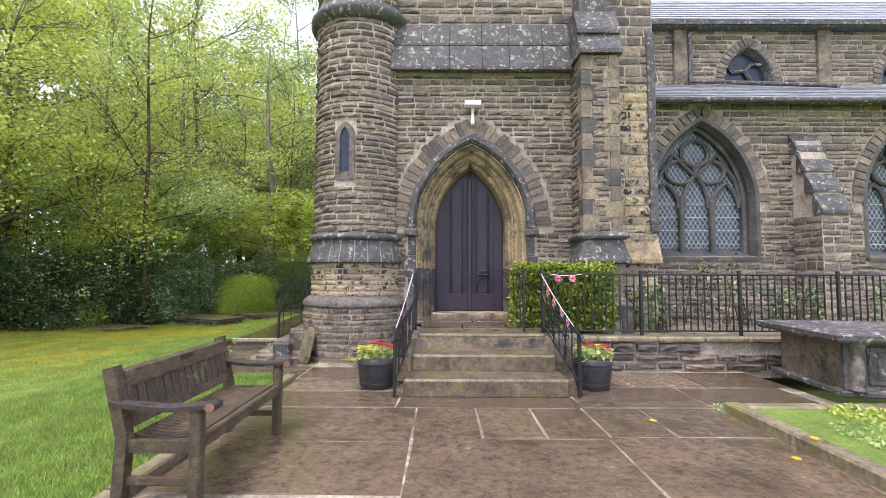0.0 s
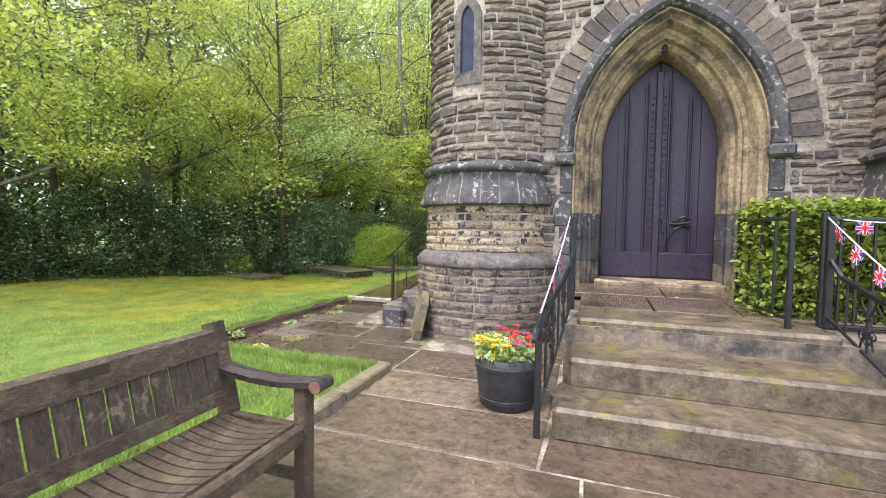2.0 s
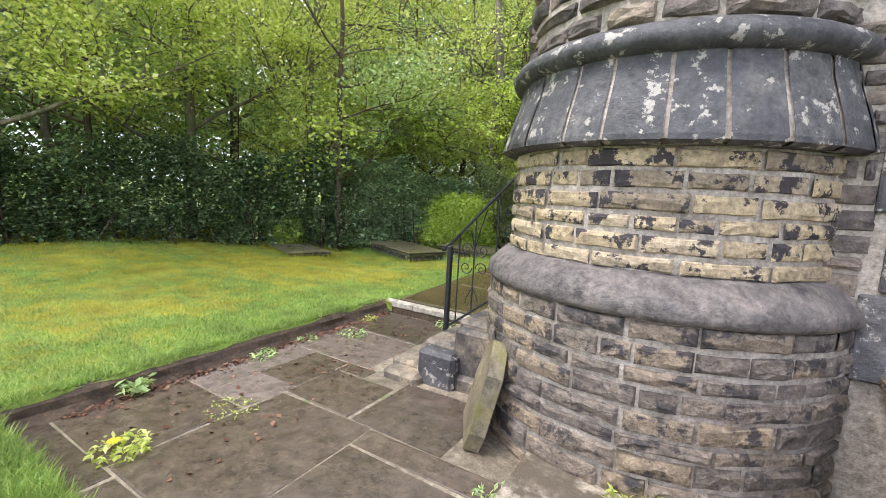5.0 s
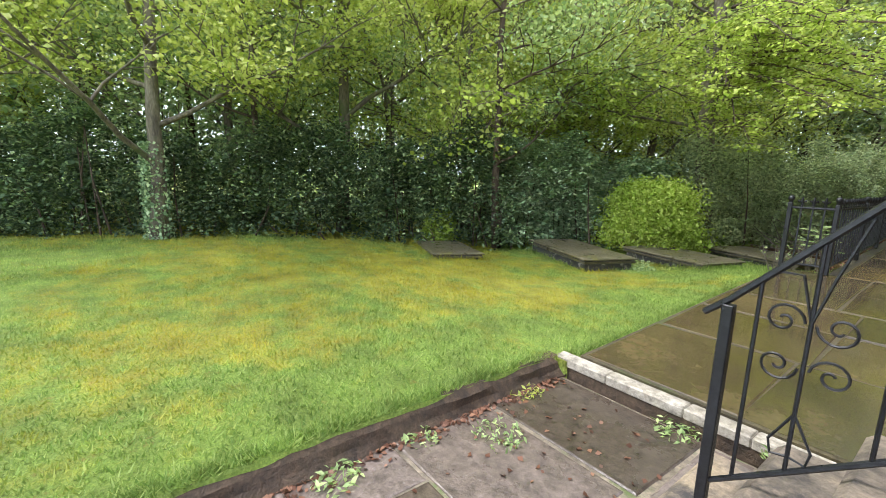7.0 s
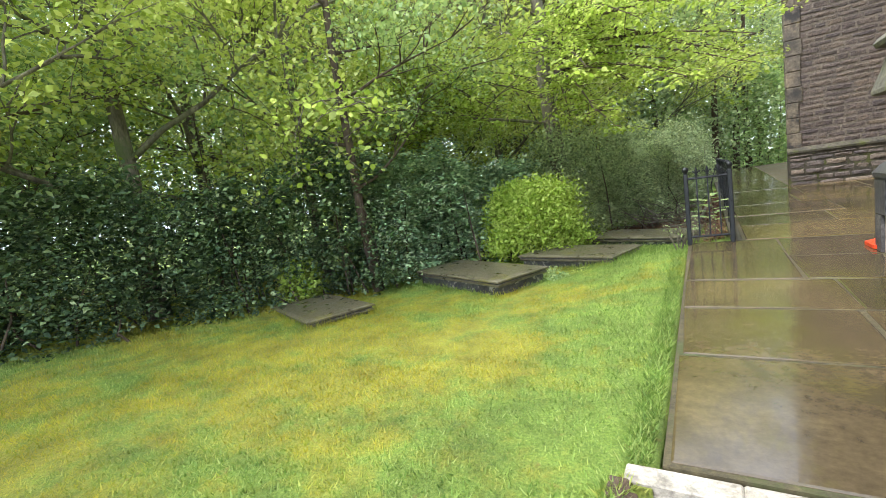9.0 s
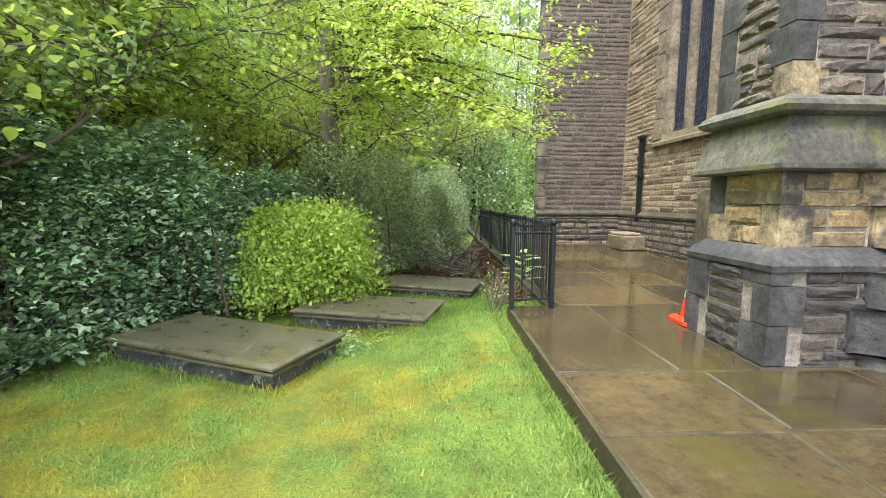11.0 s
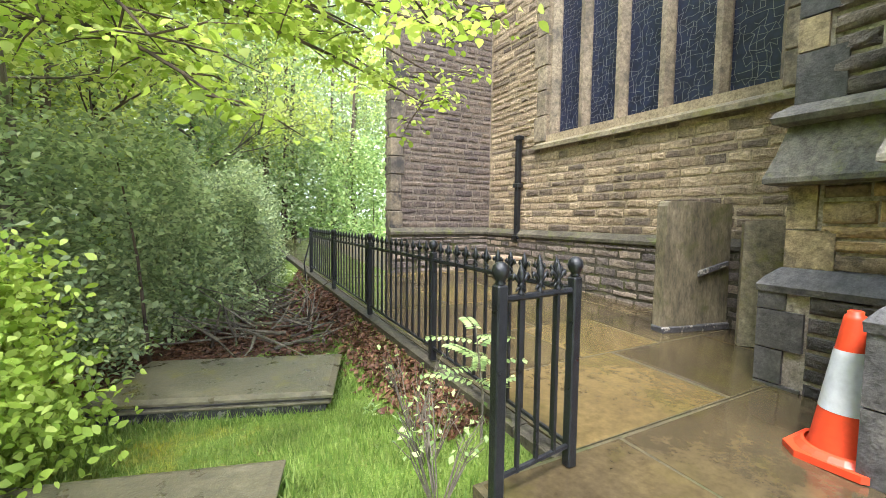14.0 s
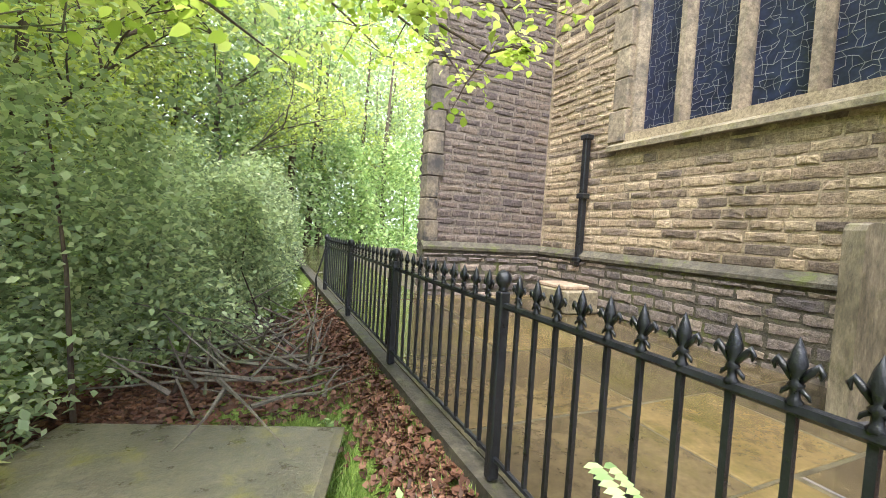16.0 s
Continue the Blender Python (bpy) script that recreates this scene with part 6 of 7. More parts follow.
shrub("understorey", 35, 16000, along_line([(-7, 28), (-3, 29.5), (2, 31)], 1.5, 0.0, 4.5, 0.8), 0.11, leaf_mid, "green trees and bushes beyond the church", 20, 3.0, "undergrowth", kind="stuff")


def far_wood(seed, n, line, half, high, size, leaf, label):
    """The depth of the wood: leaf clumps on stems, too far to tell apart."""
    r = np.random.default_rng(seed)
    draw = along_line(line, half, 0.0, high, 1.6)
    seeds = draw(r, n // 14)
    pts = np.repeat(seeds, 14, axis=0) + r.normal(size=(len(seeds) * 14, 3)) * np.array([0.45, 0.45, 0.28])
    w = thing("far_wood", label, "woodland", "", "stuff")
    ob = new("foliage", leaves_mesh("foliage", pts, size, leaf, 0.15, seed))
    ob.parent = w
    q = random.Random(seed)
    s = Shape()
    for k in range(16):
        p = seeds[q.randrange(len(seeds))]
        s.tube([(p[0], p[1], -0.2), (p[0] + q.uniform(-0.2, 0.2), p[1], high * 0.5), (p[0] + q.uniform(-0.5, 0.5), p[1] + q.uniform(-0.4, 0.4), high)], [0.14, 0.1, 0.04], 6, False)
    tagged(part("stem", s, dark_bark, w), "", "", "", "stuff")


far_wood(61, 150000, [(-27, -12), (-25, 0), (-23.5, 9), (-22, 17), (-19, 25), (-13, 32), (-6, 37), (3, 41), (12, 44)], 2.2, 17.0, 0.2, leaf_far, "depth of the green wood beyond the first trees")
far_wood(63, 34000, [(-9.5, 22), (-6.5, 25.5), (-4.5, 29), (-1.5, 33), (2.5, 36)], 2.2, 8.5, 0.11, leaf_far, "sunlit young trees beyond the railings")
far_wood(62, 12000, [(-19.5, -6), (-18.5, 2), (-17, 8), (-15.5, 14), (-12.5, 20), (-9, 25), (-5, 29.5)], 1.2, 3.4, 0.12, leaf_ever, "shady bushes under the wood")

r7 = np.random.default_rng(70)
a, h = r7.uniform(0, 2 * np.pi, 1500), r7.uniform(0, 1.7, 1500)
d = 0.21 - 0.03 * h + 0.03 * r7.normal(size=1500)
ob = new("ivy", leaves_mesh("ivy", np.column_stack([-11.65 + d * np.cos(a), 7.3 + d * np.sin(a), h]), 0.05, leaf_ever, 0.0, 70, 1.2))
tagged(ob, "ivy climbing a tree trunk at the lawn edge", "ivy", "", "stuff")


# ---------- bench ----------
def build_bench():
    bench = thing("garden_bench", "weathered grey-brown teak bench with algae-stained slats", "bench")
    y0, y1 = 2.64, 3.98
    xb, xf = -2.03, -1.46
    for y in (y0, y1 - 0.07):
        part("back_leg", Shape().add([(xb + 0.04, y, 0.0), (xb + 0.11, y, 0.0), (xb + 0.11, y + 0.07, 0.0), (xb + 0.04, y + 0.07, 0.0), (xb + 0.06, y, 0.42), (xb + 0.13, y, 0.42), (xb + 0.13, y + 0.07, 0.42), (xb + 0.06, y + 0.07, 0.42),
                                      (xb - 0.04, y, 0.83), (xb + 0.03, y, 0.85), (xb + 0.03, y + 0.07, 0.85), (xb - 0.04, y + 0.07, 0.83)],
                                     [(0, 1, 2, 3), (0, 1, 5, 4), (1, 2, 6, 5), (2, 3, 7, 6), (3, 0, 4, 7), (4, 5, 9, 8), (5, 6, 10, 9), (6, 7, 11, 10), (7, 4, 8, 11), (8, 9, 10, 11)]), bench_wood, bench)
        part("front_leg", Shape().box(xf - 0.07, y, 0.0, xf, y + 0.07, 0.6, 0.008), bench_wood, bench)
        part("side_rail", Shape().box(xb + 0.06, y + 0.015, 0.33, xf - 0.03, y + 0.055, 0.41, 0.006), bench_wood, bench)
        part("stretcher", Shape().box(xb + 0.09, y + 0.015, 0.14, xf - 0.03, y + 0.05, 0.19, 0.006), bench_wood, bench)
        arm = Shape()
        rows = []
        for k in range(9):
            f = k / 8
            x = xb + 0.02 + (xf + 0.07 - xb - 0.02) * f
            z = 0.645 - 0.028 * math.sin(math.pi * f) - 0.012 * f
            rows.append([(x, y - 0.012, z - 0.028), (x, y + 0.082, z - 0.028), (x, y + 0.085, z), (x, y + 0.035, z + 0.008), (x, y - 0.015, z)])
        arm.loft(rows, True)
        arm.add(rows[-1], [(0, 1, 2, 3, 4)]).add(rows[0], [(0, 1, 2, 3, 4)])
        armrest = part("armrest", arm, arm_wood, bench, "dark worn curved armrest")
        part("rolled_end", Shape().tube([(xf + 0.06, y - 0.016, 0.612), (xf + 0.06, y + 0.086, 0.612)], 0.032, 12), arm_wood, armrest)
        for ye, out in ((y - 0.016, -0.003), (y + 0.086, 0.003)):
            part("end_grain", Shape().tube([(xf + 0.06, ye, 0.612), (xf + 0.06, ye + out, 0.612)], 0.029, 12), end_grain, armrest, "reddish bare end grain")
    slope = lambda z: xb + 0.1 - 0.095 * (z - 0.42) / 0.42
    part("top_rail", Shape().prism([(slope(0.71), 0.71), (slope(0.71) + 0.035, 0.71), (slope(0.805) + 0.035, 0.805), (slope(0.805) + 0.01, 0.82), (slope(0.805), 0.815)], "y", y0 + 0.07, y1 - 0.07), bench_wood, bench)
    part("bottom_rail", Shape().prism([(slope(0.47), 0.47), (slope(0.47) + 0.035, 0.47), (slope(0.52) + 0.035, 0.53), (slope(0.52), 0.53)], "y", y0 + 0.07, y1 - 0.07), bench_wood, bench)
    n = 14
    for k in range(n):
        ya = y0 + 0.08 + (y1 - y0 - 0.14) * k / n
        w = 0.072
        part("back_slat", Shape().prism([(slope(0.52) + 0.01, 0.52), (slope(0.52) + 0.026, 0.52), (slope(0.74) + 0.026, 0.74), (slope(0.74) + 0.01, 0.74)], "y", ya, ya + w), slat_wood, bench)
    part("plaque", Shape().box(slope(0.79) + 0.036, 3.28, 0.765, slope(0.79) + 0.044, 3.42, 0.805, 0.002), brass, bench, "small dull engraved plaque")
    part("front_rail", Shape().box(xf - 0.05, y0 + 0.07, 0.34, xf - 0.005, y1 - 0.07, 0.425, 0.01), bench_wood, bench)
    part("rear_rail", Shape().box(xb + 0.08, y0 + 0.07, 0.34, xb + 0.12, y1 - 0.07, 0.41, 0.008), bench_wood, bench)
    n = 26
    for k in range(n):
        ya = y0 + 0.03 + (y1 - y0 - 0.06) * k / n
        if ya < y0 + 0.075 or ya > y1 - 0.115:
            continue
        rows = []
        for q in range(7):
            f = q / 6
            x = xb + 0.11 + (xf - 0.05 - xb - 0.11) * f
            z = 0.425 - 0.03 * math.sin(math.pi * f) + 0.01 * f
            rows.append([(x, ya, z - 0.015), (x, ya + 0.04, z - 0.015), (x, ya + 0.04, z), (x, ya, z)])
        part("seat_slat", Shape().loft(rows, True).add(rows[0], [(0, 1, 2, 3)]).add(rows[-1], [(0, 1, 2, 3)]), bench_wood, bench)


build_bench()


# ---------- planters ----------
def build_planter(x, y, seed):
    q = random.Random(seed)
    tub = thing("planter_tub", "black half-barrel planter full of red and yellow flowers", "planter", "tubs by the steps")
    r = 0.235
    prof = [(0.0, 0.015), (r * 0.82, 0.0), (r * 0.85, 0.02), (r * 0.93, 0.14), (r * 0.98, 0.25), (r, 0.38), (r - 0.02, 0.385), (r - 0.025, 0.33), (0.0, 0.33)]
    part("barrel", Shape().lathe(x, y, prof, 0, 2 * math.pi, 28), tub_black, tub, "", True)
    for z, rr in ((0.05, 0.875), (0.29, 0.995)):
        part("hoop", Shape().lathe(x, y, [(r * rr, z), (r * rr + 0.008, z + 0.004), (r * rr + 0.01, z + 0.03), (r * rr, z + 0.035)], 0, 2 * math.pi, 28), tub_black, tub)
    part("soil", Shape().lathe(x, y, [(r - 0.03, 0.335), (0.12, 0.36), (0.0, 0.37)], 0, 2 * math.pi, 20), soil, tub)
    rn = np.random.default_rng(seed)
    a, d = rn.uniform(0, 2 * np.pi, 900), r * 1.02 * np.sqrt(rn.uniform(0, 1, 900))
    pts = np.column_stack([x + d * np.cos(a), y + d * np.sin(a), 0.36 + 0.13 * rn.uniform(0, 1, 900)])
    ob = new("foliage", leaves_mesh("foliage", pts, 0.035, leaf_mid, 0.2, seed, 1.8))
    ob.parent = tub
    for k in range(46):
        a, d = q.uniform(0, 2 * math.pi), r * math.sqrt(q.uniform(0, 1))
        px, py, pz = x + d * math.cos(a), y + d * math.sin(a), 0.45 + q.uniform(0, 0.1)
        mat_f = petal_yellow if math.cos(a - 3.6) > 0.25 else q.choice([petal_red, petal_red, petal_red, petal_pink])
        fl = Shape()
        for p in range(6):
            b = p * math.pi / 3 + k
            c, s2 = math.cos(b), math.sin(b)
            w = 0.026
            fl.add([(px, py, pz), (px + w * c - 0.011 * s2, py + w * s2 + 0.011 * c, pz + 0.012), (px + w * 1.3 * c, py + w * 1.3 * s2, pz + 0.006), (px + w * c + 0.011 * s2, py + w * s2 - 0.011 * c, pz + 0.012)], [(0, 1, 2, 3)])
        fl.tube([(px, py, 0.36), (px, py, pz)], 0.003, 3, False)
        part("flower", fl, mat_f, tub)


build_planter(-0.84, 5.5, 3)
build_planter(1.88, 5.5, 4)


# ---------- iron handrails ----------
def spiral(c, r, turns, start, ax, n=22):
    """Points of a scroll in the plane of the directions ax."""
    u, v = Vector(ax[0]), Vector(ax[1])
    return [Vector(c) + (r * (1 - 0.85 * k / n)) * (math.cos(start + turns * 2 * math.pi * k / n) * u + math.sin(start + turns * 2 * math.pi * k / n) * v) for k in range(n + 1)]


def step_rail(name, foot, head, label, post_low, post_high, low_z, high_z):
    """A raking iron handrail between two posts, with bars and scrolls."""
    rail = thing(name, label, "handrail", "iron rails by the door")
    a, b = Vector(foot), Vector(head)
    along = Vector((b.x - a.x, b.y - a.y, 0)).normalized()
    up = Vector((0, 0, 1))
    part("post", Shape().box(a.x - 0.02, a.y - 0.02, a.z, a.x + 0.02, a.y + 0.02, a.z + post_low, 0.004), black_iron, rail)
    part("post", Shape().box(b.x - 0.025, b.y - 0.025, b.z, b.x + 0.025, b.y + 0.025, b.z + post_high, 0.005), black_iron, rail)
    ta, tb = a + up * post_low, b + up * (post_high - high_z)
    part("top_rail", Shape().tube([ta - along * 0.14 - up * 0.07, ta - along * 0.07 - up * 0.015, ta, ta.lerp(tb, 0.25) + up * 0.02, ta.lerp(tb, 0.6) + up * 0.0, ta.lerp(tb, 0.88) + up * 0.03, tb + up * 0.12 - along * 0.01], [0.016, 0.021, 0.022, 0.022, 0.022, 0.021, 0.016], 6), black_iron, rail)
    la, lb = a + up * low_z, b + up * 0.08
    part("bottom_rail", Shape().tube([la, la.lerp(lb, 0.5) - up * 0.01, lb], 0.013, 6), black_iron, rail)
    n = 5
    for k in range(1, n + 1):
        f = k / (n + 1)
        p, q = la.lerp(lb, f), ta.lerp(tb, f)
        if k in (2, 4):
            m = p.lerp(q, 0.5)
            for s1 in (-1, 1):
                for s2, sz in ((1, 0.065), (-1, 0.05)):
                    part("scroll", Shape().tube(spiral(m + along * s1 * 0.055 + up * s2 * 0.075, sz, 1.3, math.pi / 2 * (1 - s1) - s2 * 1.57, (along, up)), 0.006, 5, False), black_iron, rail)
                part("scroll", Shape().tube([p + up * 0.05, p + up * 0.1 + along * s1 * 0.05, p + up * 0.03 + along * s1 * 0.065, p + up * 0.22, q - up * 0.03 + along * s1 * 0.08], 0.006, 5, False), black_iron, rail)
        part("bar", Shape().tube([p, q], 0.009, 6), black_iron, rail)
    return rail


step_rail("step_handrail", (-0.56, 5.03, 0.0), (-0.42, 6.4, 0.59), "black wrought-iron handrail with scrolls beside the door steps", 0.72, 0.85, 0.16, 0.45)
step_rail("step_handrail", (1.58, 5.06, 0.0), (1.47, 6.4, 0.59), "black wrought-iron handrail with scrolls beside the door steps", 0.72, 0.85, 0.16, 0.45)


def fleur(s, x, y, z, k=1.0, flip=False):
    """A fleur-de-lis finial standing at z; its spread runs along y, or along x when flipped."""
    ax = (1, 0) if flip else (0, 1)
    s.lathe(x, y, [(0.012 * k, z), (0.02 * k, z + 0.008), (0.012 * k, z + 0.02), (0.011 * k, z + 0.04), (0.019 * k, z + 0.05), (0.011 * k, z + 0.06), (0.013 * k, z + 0.07), (0.021 * k, z + 0.1), (0.014 * k, z + 0.13), (0.0, z + 0.165)], 0, 2 * math.pi, 7)
    for d in (-1, 1):
        pts = [(0.008, 0.06), (0.03, 0.09), (0.042, 0.105), (0.05, 0.09), (0.046, 0.075)]
        s.tube([(x + ax[0] * d * a * k, y + ax[1] * d * a * k, z + b) for a, b in pts], [0.008, 0.01, 0.009, 0.007, 0.003], 5)
        pts = [(0.008, 0.045), (0.026, 0.03), (0.03, 0.02)]
        s.tube([(x + ax[0] * d * a * k, y + ax[1] * d * a * k, z + b) for a, b in pts], [0.007, 0.006, 0.003], 5)


bar_mesh = mesh_of(Shape().box(-0.008, -0.008, 0, 0.008, 0.008, 1.0), "bar", black_iron)
f_shape = Shape()
fleur(f_shape, 0, 0, 0)
finial_mesh = mesh_of(f_shape, "finial", black_iron, True)
ball_mesh = mesh_of(Shape().lathe(0, 0, [(0.018, 0.0), (0.024, 0.006), (0.018, 0.014), (0.025, 0.024), (0.034, 0.042), (0.036, 0.056), (0.031, 0.076), (0.017, 0.089), (0.0, 0.093)], 0, 2 * math.pi, 14), "ball", black_iron, True)


def railing(name, pts, foot_of, top, label, spacing=0.125, ball=True, finial=True, post_w=0.025):
    """An upright iron railing along plan points, a post at each."""
    fence = thing(name, label, "railing", "iron railings")
    for i, (x, y) in enumerate(pts):
        z0 = foot_of(x, y) - 0.03
        post = part("post", Shape().box(x - post_w, y - post_w, z0, x + post_w, y + post_w, top + 0.06, 0.006), black_iron, fence)
        if ball:
            o = new("ball_finial", ball_mesh)
            o.location, o.parent = (x, y, top + 0.06), post
        if i == len(pts) - 1:
            break
        x2, y2 = pts[i + 1]
        z1 = foot_of(x2, y2)
        part("top_rail", Shape().tube([(x, y, top), (x2, y2, top)], 0.015, 6), black_iron, fence)
        part("bottom_rail", Shape().tube([(x, y, z0 + 0.1), (x2, y2, z1 + 0.07)], 0.013, 6), black_iron, fence)
        length = math.hypot(x2 - x, y2 - y)
        n = max(2, round(length / spacing))
        for k in range(1, n):
            px, py = x + (x2 - x) * k / n, y + (y2 - y) * k / n
            zb = z0 + 0.08 + (z1 - z0) * k / n
            b = new("bar", bar_mesh)
            b.location, b.scale, b.parent = (px, py, zb), (1, 1, top - zb + 0.01), fence
            if finial:
                o = new("finial", finial_mesh)
                o.location, o.scale, o.parent = (px, py, top + 0.005), (0.85, 0.85, 0.85), fence
                if abs(x2 - x) > abs(y2 - y):
                    o.rotation_euler = (0, 0, math.pi / 2)
    return fence


foot_w = lambda x, y: path_height(y) + 0.03
railing("iron_railing", [(-4.36, 13.72), (-3.9, 13.78), (-3.86, 15.27), (-3.86, 16.76), (-3.86, 18.28), (-3.86, 19.8)], foot_w, 1.03, "long black iron railing with fleur-de-lis heads along the yard")
s = Shape().tube([(-3.98, 19.5, 0.1), (-4.03, 19.5, 0.6), (-3.9, 19.55, 1.05)], 0.012, 6)
tagged(part("railing_stay", s, black_iron), "bent iron stay behind the railing", "stay")
foot_f = lambda x, y: 0.5
railing("terrace_railing", [(1.5, 6.57), (3.0, 6.57), (4.5, 6.57), (6.0, 6.57), (7.5, 6.57), (9.0, 6.57)], foot_f, 1.42, "black iron railing on the terrace wall", 0.11, False, False, 0.022)
railing("terrace_railing", [(1.15, 6.2), (1.15, 7.4)], lambda x, y: 0.59, 1.42, "black iron railing beside the clipped hedge", 0.3, False, False, 0.018)

# bunting on the right-hand rail
def build_bunting(points, sag, flags, seed):
    q = random.Random(seed)
    b = thing("bunting", "string of small red, white and blue flags on the iron rail", "bunting", "bunting on the rails")
    a, c = Vector(points[0]), Vector(points[1])
    line = [a.lerp(c, k / 12) - Vector((0, 0, sag * math.sin(math.pi * k / 12))) for k in range(13)]
    part("string", Shape().tube(line, 0.005, 5), flag_white, b)
    d = (c - a).normalized()
    for k in range(flags):
        p = a.lerp(c, (k + 0.6) / (flags + 0.3)) - Vector((0, 0, sag * math.sin(math.pi * (k + 0.6) / (flags + 0.3))))
        n = d.cross(Vector((0, 0, 1))).normalized()
        down = (Vector((0, 0, -1)) + n * q.uniform(-0.3, 0.3)).normalized()
        w, h = 0.055, 0.1

        def at(u, v, out):
            return p + d * u + down * v + n * out
        cloth = Shape()
        for o in (-0.001, 0.001):
            cloth.add([at(-w, 0, o), at(w, 0, o), at(w * 0.9, h, o + 0.02), at(-w * 0.9, h, o + 0.01)], [(0, 1, 2, 3)])
        fl = part("flag", cloth, flag_blue, b)
        for o in (-0.006, 0.006):
            for mat_s, e, oo in ((flag_white, 0.014, 0), (flag_red, 0.007, 0.003 if o > 0 else -0.003)):
                s2 = Shape()
                f = lambda u, v: at(u, v, o + oo + (0.015 * v / h))
                s2.add([f(-e, 0), f(e, 0), f(e, h), f(-e, h)], [(0, 1, 2, 3)])
                s2.add([f(-w * 0.95, h / 2 - e), f(w * 0.95, h / 2 - e), f(w * 0.95, h / 2 + e), f(-w * 0.95, h / 2 + e)], [(0, 1, 2, 3)])
                for sg in (-1, 1):
                    s2.add([f(-w * 0.9 * sg, e * 0.3), f(-w * 0.9 * sg + e * sg, 0.0), f(w * 0.88 * sg, h - e * 0.3), f(w * 0.88 * sg - e * sg, h)], [(0, 1, 2, 3)])
                part("cross", s2, mat_s, fl)


build_bunting([(1.44, 6.38, 1.43), (1.56, 5.2, 0.8)], 0.03, 5, 1)
build_bunting([(-0.45, 6.37, 1.43), (-0.56, 5.12, 0.78)], 0.03, 5, 2)
build_bunting([(1.6, 6.53, 1.42), (2.1, 6.53, 1.42)], 0.02, 2, 3)

# security light over the door
lamp = thing("security_light", "white bulkhead lamp and camera above the door", "wall lamp")
part("housing", Shape().box(0.37, WY - 0.22, 4.46, 0.67, WY - 0.06, 4.56, 0.015), white_paint, lamp)
part("bracket", Shape().box(0.49, WY - 0.1, 4.38, 0.55, WY + 0.01, 4.5, 0.01), white_paint, lamp)
part("camera", Shape().tube([(0.52, WY - 0.06, 4.36), (0.52, WY - 0.12, 4.2), (0.52, WY - 0.16, 4.13)], [0.03, 0.035, 0.03], 10), white_paint, lamp)
pend = thing("porch_lamp", "small dark lamp hanging in the door arch", "wall lamp")
part("globe", Shape().lathe(0.5, WY + 0.32, [(0.0, 3.42), (0.035, 3.44), (0.045, 3.48), (0.03, 3.52), (0.012, 3.56)], 0, 2 * math.pi, 12), black_iron, pend, "", True)

# clipped box hedge on the landing
r9 = np.random.default_rng(90)
n = 15000
u = r9.uniform(0, 1, (n, 3))
face = r9.integers(0, 4, n)
bx = np.column_stack([1.2 + 1.5 * u[:, 0], 6.75 + 0.75 * u[:, 1], 0.55 + 1.0 * u[:, 2]])
bx[face == 0, 1] = 6.75 + 0.05 * r9.normal(size=(face == 0).sum())
bx[face == 1, 2] = 1.54 + 0.03 * r9.normal(size=(face == 1).sum())
bx[face == 2, 0] = 1.22 + 0.05 * r9.normal(size=(face == 2).sum())
hedge = thing("box_hedge", "clipped square hedge with yellow-green top beside the door", "hedge")
ob = new("foliage", leaves_mesh("foliage", bx, 0.042, leaf_box, 0.3, 90, 1.5))
ob.parent = hedge
s = Shape()
q = random.Random(9)
for k in range(14):
    x, y = q.uniform(1.3, 2.6), q.uniform(6.8, 7.4)
    s.tube([(x, y, 0.44), (x + q.uniform(-0.1, 0.1), y, 1.0), (x + q.uniform(-0.2, 0.2), y, 1.5)], [0.015, 0.01, 0.005], 5, False)
tagged(part("stem", s, dark_bark, hedge), "", "", "", "stuff")
# shrubs behind the terrace railing
for cx, cy, rx, top, sd in ((5.3, 8.4, 0.8, 1.75, 41), (3.6, 7.6, 0.35, 1.2, 42), (8.3, 7.8, 0.6, 1.3, 43), (6.7, 8.2, 0.5, 1.2, 44)):
    shrub("low_shrub", sd, 420, mound(cx, cy, rx, 0.4, 0.44, top), 0.05, leaf_dark, "thin twiggy shrub behind the terrace railing", 14, 1.0)

# ---------- table tomb ----------
tomb = thing("table_tomb", "dark weathered stone table tomb with moulded top slab", "tomb")
tm = pose(4.38, 4.81, 0.07, 0, 0, -8)


def tomb_part(name, s, mat_t, label=""):
    o = part(name, s, mat_t, tomb, label)
    return o


